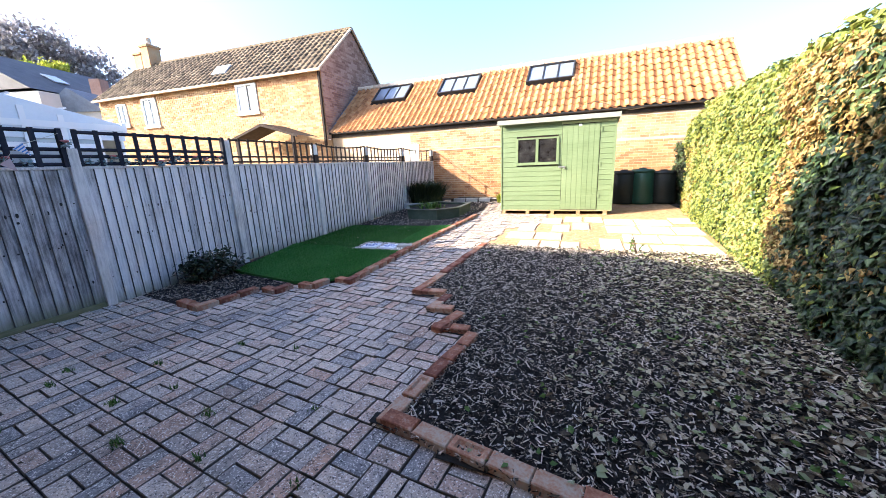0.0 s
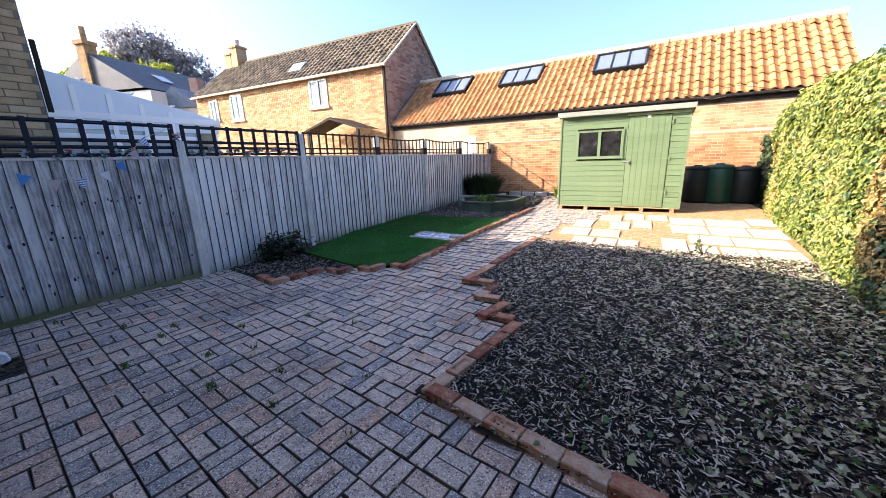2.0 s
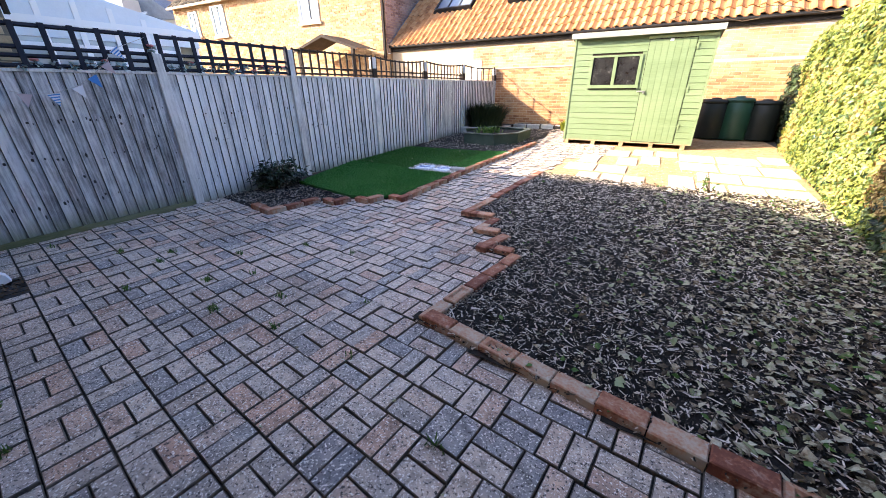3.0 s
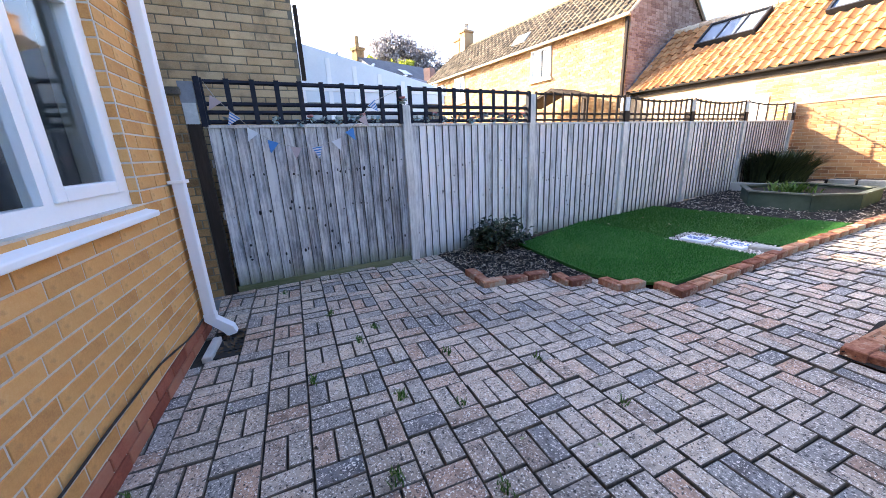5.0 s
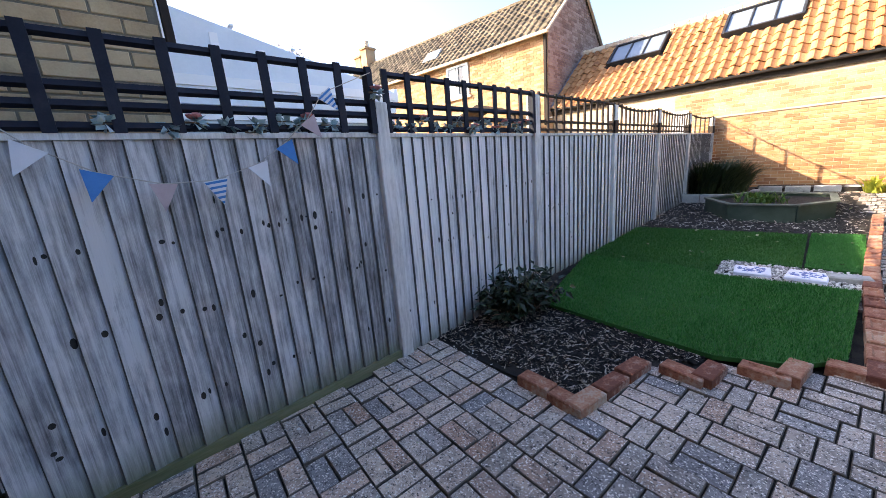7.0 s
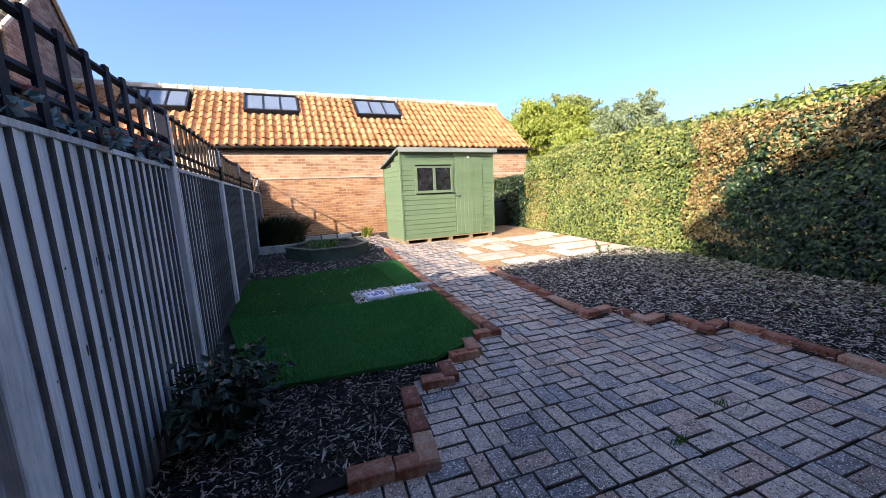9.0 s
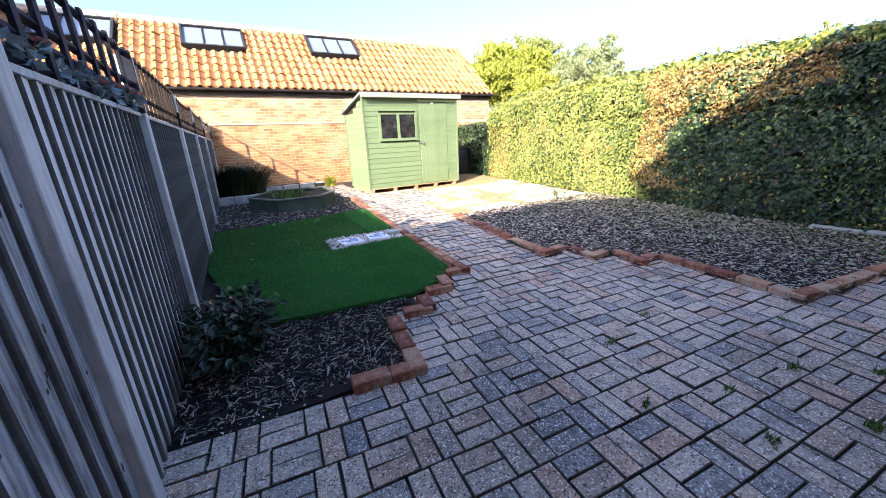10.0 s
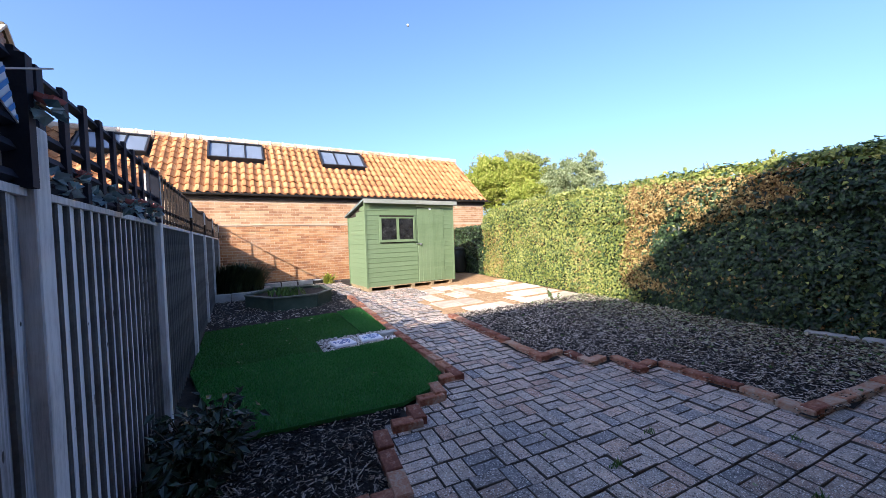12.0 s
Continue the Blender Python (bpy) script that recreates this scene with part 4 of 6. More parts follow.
s.add([(WIN[0] - 0.03, 0.06, 1.005), (WIN[1] + 0.1, 0.06, 1.005), (WIN[1] + 0.1, -0.12, 1.05), (WIN[0] - 0.03, -0.12, 1.05), (WIN[0] - 0.03, 0.06, 0.975), (WIN[1] + 0.1, 0.06, 0.975), (WIN[1] + 0.1, 0.0, 0.975), (WIN[0] - 0.03, 0.0, 0.975)],
      [(0, 1, 2, 3), (4, 5, 1, 0), (7, 6, 5, 4), (0, 3, 7, 4), (1, 5, 6, 2)])
bevel(part("window_sill", s, M_upvc, house, "white plastic window sill"), 0.006)
# hanging trough under the window
trough = thing("window_trough", HOUSE @ Matrix.Translation((1.90, 0.02, 0.70)), "dark green slatted trough fixed under the window sill", "planter")
for k in range(6):
    part("slat", boxes((0, 0.95, 0.10 + 0.012 * k / 5, 0.122 + 0.012 * k / 5, 0.045 * k, 0.045 * k + 0.036)), M_planter, trough)
    part("end_slat", boxes((-0.012, 0.008, -0.01, 0.12 + 0.012 * k / 5, 0.045 * k, 0.045 * k + 0.036)), M_planter, trough)
part("trough_back", boxes((0, 0.95, -0.012, 0.0, 0, 0.27)), M_planter, trough)
part("trough_soil", boxes((0.01, 0.94, 0.002, 0.10, 0.02, 0.22)), M_soil, trough)
hook = Soup()
hook.tube([(0.12, 0.03, 0.25), (0.12, 0.03, 0.29)], 0.006, 8)
part("hanger", hook, M_upvc, trough)
# downpipe: square, with a shoe at the foot
pipe = thing("downpipe", HOUSE @ Matrix.Translation((-0.285, 0.062, -0.055)), "white square plastic downpipe with an angled shoe", "downpipe")
bevel(part("pipe", boxes((-0.034, 0.034, -0.034, 0.034, 0.22, 4.45)), M_pipe, pipe), 0.006)
s = Soup()
s.add([(-0.037, -0.037, 0.24), (0.037, -0.037, 0.24), (0.037, 0.037, 0.24), (-0.037, 0.037, 0.24), (-0.037, -0.037, 0.19), (0.037, -0.037, 0.19), (0.037, 0.037, 0.20), (-0.037, 0.037, 0.20),
       (-0.036, 0.065, 0.085), (0.036, 0.065, 0.085), (0.036, 0.135, 0.115), (-0.036, 0.135, 0.115), (-0.036, 0.09, 0.045), (0.036, 0.09, 0.045), (0.036, 0.15, 0.06), (-0.036, 0.15, 0.06)],
      [q for k in (0, 4, 8) for q in ((k, k + 1, k + 5, k + 4), (k + 1, k + 2, k + 6, k + 5), (k + 2, k + 3, k + 7, k + 6), (k + 3, k, k + 4, k + 7))] + [(3, 2, 1, 0), (12, 13, 14, 15)])
part("shoe", s, M_pipe, pipe)
for z in (1.18, 3.0):
    bevel(part("bracket", boxes((-0.075, 0.042, -0.055, 0.040, z, z + 0.022)), M_upvc, pipe), 0.003, 1)
gully = thing("drain_gully", HOUSE @ Matrix.Translation((-0.10, 0.20, 0.0)), "open drain gully full of dark leaf litter under the downpipe", "drain")
# flat black sheet paints the shade of a hole that is not cut
part("pan", boxes((-0.19, 0.17, -0.075, 0.085, -0.016, -0.012)), M_black, gully, "black sheet standing in for the dark depth of the gully")
part("frame", boxes((-0.205, 0.185, 0.085, 0.10, -0.03, -0.004), (-0.205, -0.19, -0.075, 0.085, -0.03, -0.004), (0.17, 0.185, -0.075, 0.085, -0.03, -0.004)), M_black, gully)
for k in range(4):
    part("bar", boxes((-0.19 + 0.09 * k, -0.178 + 0.09 * k, -0.07, 0.08, -0.02, -0.008)), M_black, gully)
rnd = random.Random(29)
s = Soup()
for k in range(60):
    l = rnd.uniform(0.02, 0.045)
    s.add(*leaf_shape(l, 0.35 * l, 0.1 * l), Matrix.Translation((rnd.uniform(-0.17, 0.14), rnd.uniform(-0.065, 0.07), rnd.uniform(-0.010, 0.004))) @ Euler((rnd.gauss(0, 0.5), rnd.gauss(0, 0.5), rnd.uniform(0, 6.3))).to_matrix().to_4x4())
part("leaf_litter", s, M_twig, gully, "wet brown leaf litter")["kind"] = "stuff"
s = Soup()
s.chamfer(0.30, 0.055, 0.05, 0.006, HOUSE @ Matrix.Translation((-0.06, 0.092, -0.03)))
tagged(part("gully_kerb", s, M_kerb), "pale concrete kerb between the gully and the house wall", "kerb")
s = Soup()
s.chamfer(0.80, 1.45, 0.05, 0.008, Matrix.Translation((-5.40, -0.76, -0.048)))
tagged(part("alley_slab", s, M_alley), "worn blue-grey concrete slab between house and brick pier", "paving slab")
# cable and socket
s = Soup()
s.tube([(x, 0.022, z) for x, z in ((-0.24, 0.16), (-0.1, 0.152), (0.1, 0.17), (0.5, 0.24), (1.0, 0.255), (1.5, 0.25), (1.95, 0.27), (2.15, 0.25), (2.25, 0.36), (2.32, 0.50), (2.36, 0.58))], 0.006, 6)
cable = tagged(part("cable", s, M_black), "black cable clipped along the brick wall", "cable")
cable.matrix_world = HOUSE
box = thing("outdoor_socket", HOUSE @ Matrix.Translation((2.36, 0.0, 0.55)), "white weatherproof outdoor socket box on the brick wall", "socket")
bevel(part("body", boxes((0, 0.15, 0.007, 0.06, 0, 0.12)), M_upvc, box), 0.008)
bevel(part("lid", boxes((-0.004, 0.154, 0.062, 0.085, 0.006, 0.124)), M_upvc, box), 0.006)

# ---- neighbouring buildings ----
nbr = thing("neighbour_house", pose(-6.30, 1.03, 0), "grey-buff brick side wall of the neighbouring house", "house", "", "structure")
part("wall", boxes((-9.0, 0, -8.0, 0, -0.05, 3.85)), M_mortar_dark, nbr)
s = Soup()
brick_rows(s, 4.2, 3.8, Matrix(((0, 1, 0, 0.0), (1, 0, 0, -4.2), (0, 0, 1, 0), (0, 0, 0, 1))), seed=8)
part("brickwork", s, M_nbr_brick, nbr)["kind"] = "stuff"
s = Soup()
s.add([(-9.2, 0.12, 3.85), (0.15, 0.12, 3.85), (0.15, -4.0, 6.2), (-9.2, -4.0, 6.2), (0.15, -8.1, 3.85), (-9.2, -8.1, 3.85)], [(0, 1, 2, 3), (3, 2, 4, 5), (1, 4, 2), (0, 3, 5), (0, 5, 4, 1)])
part("roof", s, M_slate, nbr)
part("corner_pipe", boxes((-0.02, 0.03, 0.012, 0.05, 2.05, 2.75)), M_blackwood, nbr, "dark pipe at the corner")

cons = thing("conservatory", pose(-7.4, 1.15, 0), "white conservatory with a pale sloping roof behind the fence", "conservatory", "", "structure")
s = Soup()
s.add([(0, 0, 2.72), (-3.6, 0, 2.72), (-3.6, 2.15, 2.22), (0, 2.15, 2.22), (0, 0, 2.66), (-3.6, 0, 2.66), (-3.6, 2.15, 2.16), (0, 2.15, 2.16)], [(0, 1, 2, 3), (4, 7, 6, 5), (0, 3, 7, 4), (3, 2, 6, 7)])
part("roof", s, M_conserv_roof, cons, "pale translucent roof")
for k in range(5):
    part("glazing_bar", boxes((-3.6, 0.02, 0.5 * k + 0.03, 0.5 * k + 0.06, 2.725 - 0.1163 * k, 2.745 - 0.1163 * k)), M_upvc, cons)
for k in range(6):
    y0 = 0.36 * k
    part("post", boxes((-0.04, 0.03, y0, y0 + 0.06, 0, 2.62 - 0.083 * k)), M_upvc, cons)
    if k < 5:
        pane = part("pane", boxes((-0.02, -0.005, y0 + 0.06, y0 + 0.36, 0.9, 2.3 - 0.05 * k)), G_milky, cons)
        part("transom", boxes((-0.03, 0.02, y0 + 0.06, y0 + 0.36, 1.86, 1.92)), M_upvc, cons)
part("fascia", boxes((-0.03, 0.035, 0.0, 2.2, 2.12, 2.2), (-3.6, 0.03, 2.15, 2.2, 2.1, 2.24)), M_upvc, cons)
part("panel", boxes((-3.6, 0.0, 2.10, 2.14, 0, 2.15), (-0.025, 0.0, 0.0, 2.1, 0, 0.9)), M_upvc, cons)
s = Soup()
s.add([(0.02, -0.05, 1.98), (0.02, 2.16, 1.98), (0.02, 2.16, 2.20), (0.02, -0.05, 2.70), (-0.03, -0.05, 1.98), (-0.03, 2.16, 1.98), (-0.03, 2.16, 2.20), (-0.03, -0.05, 2.70)], [(0, 1, 2, 3), (7, 6, 5, 4), (0, 4, 5, 1), (3, 2, 6, 7)])
part("side_panel", s, M_conserv_roof, cons, "pale blue-white side panel")

# house beyond, its front in line with the outbuilding
HB = Matrix.Translation((-9.94, 11.0, 0)) @ Matrix.Rotation(math.atan2(-0.083, -0.9965), 4, "Z")  # x away along the front, y out of the picture's back is negative
hb = thing("brick_house", HB, "two-storey orange brick house with a grey tiled roof", "house", "", "structure")
L, D, EV, RG = 12.2, -4.5, 4.95, 6.80
holes = [(2.97, 3.97, 3.72, 4.78), (8.47, 9.35, 3.60, 4.75), (10.4, 11.05, 3.72, 4.66)]
s = Soup()
s.box(0.0, L, D, 0.0, 0.0, EV)
part("wall", s, M_houseB, hb)
s = Soup()
brick_rows(s, L, 2.9, Matrix.Translation((0, 0, 2.05)), unit=0.235, course=0.080, seed=9, hole=[(a, b, c - 2.05, d - 2.05) for a, b, c, d in holes], proud=0.010)
part("brickwork", s, M_houseB, hb)["kind"] = "stuff"
s = Soup()
s.add([(-0.003, 0, EV), (-0.003, D, EV), (-0.003, D / 2, RG), (0.2, 0, EV), (0.2, D, EV), (0.2, D / 2, RG)], [(0, 1, 2), (0, 2, 5, 3), (1, 4, 5, 2)])
part("gable", s, M_gable, hb)
s = Soup()
GB = Matrix(((0, -1, 0, -0.004), (-1, 0, 0, 0), (0, 0, 1, 2.5), (0, 0, 0, 1)))
rnd = random.Random(41)
for r in range(53):
    z = r * 0.08
    reach = -D if z < EV - 2.5 else -D * max(0, 1 - (z + 2.5 - EV) / (RG - EV))
    x = (-D - reach) / 2 - (0.115 if r % 2 else 0)
    while x < -D - (-D - reach) / 2:
        a, b = max(x, (-D - reach) / 2), min(x + 0.22, -D - (-D - reach) / 2)
        if b - a > 0.05:
            s.box(a, b, 0, 0.012, z, z + 0.068, GB)
        x += 0.23
part("gable_bricks", s, M_gable, hb)["kind"] = "stuff"
s = Soup()
n_row, n_col = 11, 46
for side in (0, 1):
    for r in range(n_row):
        for c in range(n_col):
            t0, t1 = r / n_row, (r + 1.12) / n_row
            y0, z0, y1, z1 = 0.18 + (D / 2 - 0.18) * t0, EV - 0.08 + (RG - EV + 0.14) * t0, 0.18 + (D / 2 - 0.18) * t1, EV - 0.08 + (RG - EV + 0.14) * t1
            if side:
                y0, y1 = D - y0, D - y1
            x0, x1 = -0.10 + (L + 0.2) * c / n_col, -0.10 + (L + 0.2) * (c + 0.97) / n_col
            k = rnd.uniform(0.03, 0.05)
            prof = [(x0 + (x1 - x0) * u, h) for u, h in ((0, 0.01), (0.4, 0.0), (0.55, 0.055), (0.75, 0.07), (0.92, 0.045), (1.0, 0.0))]
            s.add([(x, y0, z0 + k + h) for x, h in prof] + [(x, y1, z1 + h) for x, h in prof] + [(x, y0, z0) for x, h in prof],
                  [(i, i + 1, i + 7, i + 6) for i in range(5)] + [(i + 12, i + 13, i + 1, i) for i in range(5)])
part("roof_tiles", s, M_slate, hb, "grey-brown interlocking roof tiles")["kind"] = "stuff"
part("verge", boxes((-0.12, -0.04, -0.02, 0.02, 2.5, 2.52)), M_render, hb)
s = Soup()
for a, b in (((-0.09, 0.2, EV - 0.06), (-0.09, D / 2, RG + 0.1)), ((-0.09, D - 0.2, EV - 0.06), (-0.09, D / 2, RG + 0.1))):
    s.bar(a, b, 0.07, 0.06)
part("bargeboard", s, M_ridge, hb)
part("ridge", boxes((-0.1, L + 0.1, D / 2 - 0.09, D / 2 + 0.09, RG + 0.04, RG + 0.13)), M_slate, hb)
part("gutter", boxes((-0.1, L + 0.1, 0.14, 0.24, EV - 0.12, EV - 0.04)), M_ridge, hb, "pale eaves gutter")
part("rooflight", boxes((5.0, 5.7, -0.72, -0.34, 5.28, 5.30)), M_lead, hb)
rl = part("rooflight_pane", boxes((0, 0.75, 0, 0.55, 0, 0.05)), G_milky, hb)
rl.matrix_local = Matrix.Translation((4.75, -0.35, 5.36)) @ Matrix.Rotation(radians(-46), 4, "X") @ Matrix.Rotation(radians(180), 4, "Z") @ Matrix.Translation((-0.75, 0, 0))
for a, b, c, d in holes:
    w = part("window", boxes((a, b, -0.01, 0.004, c, d)), G_dark if a < 4 else G_milky, hb)
    part("frame", boxes((a, a + 0.07, 0.0, 0.05, c, d), (b - 0.07, b, 0.0, 0.05, c, d), (a, b, 0.0, 0.05, c, c + 0.07), (a, b, 0.0, 0.05, d - 0.07, d), ((a + b) / 2 - 0.03, (a + b) / 2 + 0.03, 0, 0.05, c, d)), M_upvc, w)
    part("sill", boxes((a - 0.08, b + 0.08, 0.0, 0.09, c - 0.09, c)), M_ridge, w)
    if a < 4:
        part("curtain", boxes((a + 0.07, a + 0.26, 0.006, 0.012, c + 0.07, d - 0.07), (b - 0.42, b - 0.07, 0.006, 0.012, c + 0.07, d - 0.07)), M_white_cloth, w)
part("drainpipe", boxes((0.02, 0.10, 0.015, 0.09, 2.3, EV - 0.1)), M_blackwood, hb, "dark drainpipe at the corner")
for k, (a, h) in enumerate(((11.1, 7.75), (11.65, 7.45))):
    ch = part("chimney", boxes((a, a + 0.5, D / 2 - 0.3, D / 2 + 0.3, 6.0, h), (a - 0.05, a + 0.55, D / 2 - 0.35, D / 2 + 0.35, h - 0.12, h - 0.04)), M_houseB, hb)
    s = Soup()
    s.lathe([(0.13, h), (0.11, h + 0.3), (0.13, h + 0.32)], 10, Matrix.Translation((a + 0.25, D / 2, 0)))
    part("chimney_pot", s, M_ridge, ch)
porch = thing("timber_porch", pose(-11.5, 9.9, 0.2, 0, 0, 6), "small dark timber porch roof before the brick house", "porch")
s = Soup()
s.add([(-1.45, -0.5, 2.40), (0, -0.5, 2.86), (1.45, -0.5, 2.40), (-1.45, 0.7, 2.40), (0, 0.7, 2.86), (1.45, 0.7, 2.40), (-1.45, -0.5, 2.33), (0, -0.5, 2.77), (1.45, -0.5, 2.33)], [(0, 1, 4, 3), (1, 2, 5, 4), (0, 6, 7, 1), (1, 7, 8, 2)])
part("roof", s, M_blackwood, porch)
for x in (-1.2, 1.2):
    part("post", boxes((x - 0.05, x + 0.05, -0.45, -0.35, 0, 2.42)), M_blackwood, porch)

# far houses
far = thing("slate_house", pose(-28.5, 10.7, 0, 0, 0, 20), "distant house with a dark slate roof and chimney", "house", "", "structure")
part("wall", boxes((-3.6, 3.6, -3.4, 3.4, 0, 5.4)), M_render, far)
s = Soup()
s.add([(3.4, -3.5, 5.5), (3.4, 3.5, 5.5), (0, 3.5, 7.5), (0, -3.5, 7.5), (-3.4, -3.5, 5.5), (-3.4, 3.5, 5.5)], [(0, 1, 2, 3), (3, 2, 5, 4), (0, 3, 4), (1, 5, 2)])
part("roof", s, M_slate_blue, far)
ch = part("chimney", boxes((-0.32, 0.22, -3.6, -3.0, 5.0, 8.0), (-0.38, 0.28, -3.66, -2.94, 7.8, 8.0)), M_pillar_brick, far)
s = Soup()
s.lathe([(0.14, 8.0), (0.12, 8.7)], 8, Matrix.Translation((-0.05, -3.3, 0)))
part("chimney_pot", s, M_pillar_brick, ch)
rl = part("rooflight", boxes((0, 0.8, 0, 0.7, 0, 0.05)), G_milky, far)
rl.matrix_local = Matrix.Translation((1.5, -1.3, 6.66)) @ Matrix.Rotation(radians(30.5), 4, "Y")
far = thing("grey_roofed_house", pose(-24.8, 11.2, 0, 0, 0, 30), "distant pale house with a grey roof", "house", "", "structure")
part("wall", boxes((-1.4, 1.4, -1.6, 1.6, 0, 4.6)), M_render, far)
s = Soup()
s.add([(1.5, -1.7, 4.6), (1.5, 1.7, 4.6), (0, 1.7, 5.7), (0, -1.7, 5.7), (-1.5, -1.7, 4.6), (-1.5, 1.7, 4.6)], [(0, 1, 2, 3), (3, 2, 5, 4), (0, 3, 4), (1, 5, 2)])
part("roof", s, M_lead, far)
ch = part("chimney", boxes((-0.3, 0.2, 0.2, 0.8, 5.0, 6.5)), M_gable, far)

# ---- outbuilding with pantile roof ----
BARN = Matrix.Translation((-9.92, 11.25, 0))
BL, EZ, RZ, RY = 12.50, 2.80, 4.58, 2.0
barn = thing("outbuilding", BARN, "long old orange brick outbuilding with a clay pantile roof", "building", "", "structure")
s = Soup()
s.box(0, BL, 0, 0.25, -0.1, EZ)
s.box(0, BL, 2 * RY - 0.25, 2 * RY, -0.1, EZ)
s.box(BL - 0.25, BL, 0.25, 2 * RY - 0.25, -0.1, EZ)
s.add([(BL, 0, EZ), (BL, 2 * RY, EZ), (BL, RY, RZ - 0.08), (BL - 0.25, 0, EZ), (BL - 0.25, 2 * RY, EZ), (BL - 0.25, RY, RZ - 0.08)], [(0, 1, 2), (5, 4, 3), (0, 2, 5, 3), (1, 4, 5, 2)])
part("wall", s, M_barn_mortar, barn)
s = Soup()
brick_rows(s, 9.2, 1.88, Matrix(((1, 0, 0, BL - 9.2), (0, -1, 0, 0), (0, 0, 1, 0.0), (0, 0, 0, 1))), unit=0.225, course=0.072, seed=12, proud=0.008, joint=0.011)
brick_rows(s, 2 * RY, 2.6, Matrix(((0, 1, 0, BL), (1, 0, 0, 0), (0, 0, 1, 0.0), (0, 0, 0, 1))), unit=0.235, course=0.078, seed=13, proud=0.005)
part("brickwork", s, M_barn_brick, barn)["kind"] = "stuff"
s = Soup()
brick_rows(s, 9.2, 0.62, Matrix(((1, 0, 0, BL - 9.2), (0, -1, 0, 0), (0, 0, 1, 1.93), (0, 0, 0, 1))), unit=0.225, course=0.072, seed=14, proud=0.006, joint=0.011)
part("upper_brickwork", s, M_barn_upper, barn, "paler tan brick courses above the ledge")["kind"] = "stuff"
part("eaves_board", boxes((0, BL + 0.05, -0.05, -0.015, EZ - 0.24, EZ - 0.10)), M_blackwood, barn, "dark eaves board")
g = Soup()
g.tube([(0, -0.14, EZ - 0.08), (BL + 0.1, -0.14, EZ - 0.10)], 0.045, 8)
part("gutter", g, M_black, barn, "black gutter")
part("white_panel", boxes((3.25, 3.60, -0.03, 0.0, 1.6, 2.15)), M_upvc, barn, "white painted board on the wall")
part("ledge", boxes((BL - 9.0, BL - 3.2, -0.028, 0, 1.89, 1.92)), M_barn_mortar, barn)
pitch = math.atan2(RZ - EZ, RY)
s = Soup()
s.add([(0, -0.16, EZ - 0.12), (BL + 0.02, -0.16, EZ - 0.12), (BL + 0.02, RY, RZ - 0.06), (0, RY, RZ - 0.06), (BL + 0.02, 2 * RY + 0.1, EZ - 0.12), (0, 2 * RY + 0.1, EZ - 0.12)], [(0, 1, 2, 3), (3, 2, 4, 5)])
part("roof_underlay", s, M_blackwood, barn)
s = Soup()
k = 0.0
while k < BL:
    s.lathe([(0.10, 0), (0.105, 0.36)], 10, Matrix.Translation((k, RY, RZ + 0.0)) @ Matrix.Rotation(radians(90), 4, "Y"))
    s.lathe([(0.118, 0), (0.118, 0.05)], 10, Matrix.Translation((k, RY, RZ + 0.0)) @ Matrix.Rotation(radians(90), 4, "Y"))
    k += 0.37
part("ridge_tiles", s, M_ridge, barn, "pale mortared ridge tiles")["kind"] = "stuff"
s = Soup()
s.bar((0.03, -0.16, EZ - 0.06), (0.03, RY + 0.1, RZ + 0.06), 0.16, 0.05)
part("lead_flashing", s, M_lead, barn, "grey lead flashing against the gable")
ROOF = Matrix.Translation((0, -0.17, EZ - 0.10)) @ Matrix.Rotation(math.atan2(RZ - EZ + 0.06, RY + 0.17), 4, "X")  # x along, y up the slope
SLOPE = math.hypot(RZ - EZ + 0.06, RY + 0.17)
SKY_X = [(1.20, 2.54), (3.95, 5.29), (7.06, 8.40)]
S0, S1 = SLOPE - 1.10, SLOPE - 0.24
for a, b in SKY_X:
    rf = part("rooflight", boxes((a, b, S0, S1, 0.02, 0.07)), G_sky, barn, "three-pane rooflight with a dark frame")
    rf.matrix_local = ROOF
    fr = part("frame", boxes((a - 0.05, a, S0 - 0.05, S1 + 0.05, 0.0, 0.12), (b, b + 0.05, S0 - 0.05, S1 + 0.05, 0.0, 0.12), (a, b, S0 - 0.05, S0, 0.0, 0.12), (a, b, S1, S1 + 0.05, 0.0, 0.12)), M_black, rf)
    for q in (1, 2):
        part("glazing_bar", boxes((a + (b - a) * q / 3 - 0.018, a + (b - a) * q / 3 + 0.018, S0, S1, 0.07, 0.095)), M_black, rf)
s = Soup()
rnd = random.Random(44)
for k in range(3):
    x0 = 8.6 + 1.6 * k
    s.tube([(x0 + 0.28 * q, -0.20 - 0.03 * math.sin(q), EZ - 0.02 + 0.12 * math.sin(0.9 * q + k) + rnd.uniform(-0.03, 0.03)) for q in range(7)], 0.008, 5)
s.tube([(9.0, -0.25, EZ - 0.05), (8.8, -0.35, 2.1), (8.86, -0.30, 1.5), (8.8, -0.2, 0.9)], 0.007, 5)
part("bare_creeper", s, M_twig, barn, "dry bare creeper stems along the eaves")

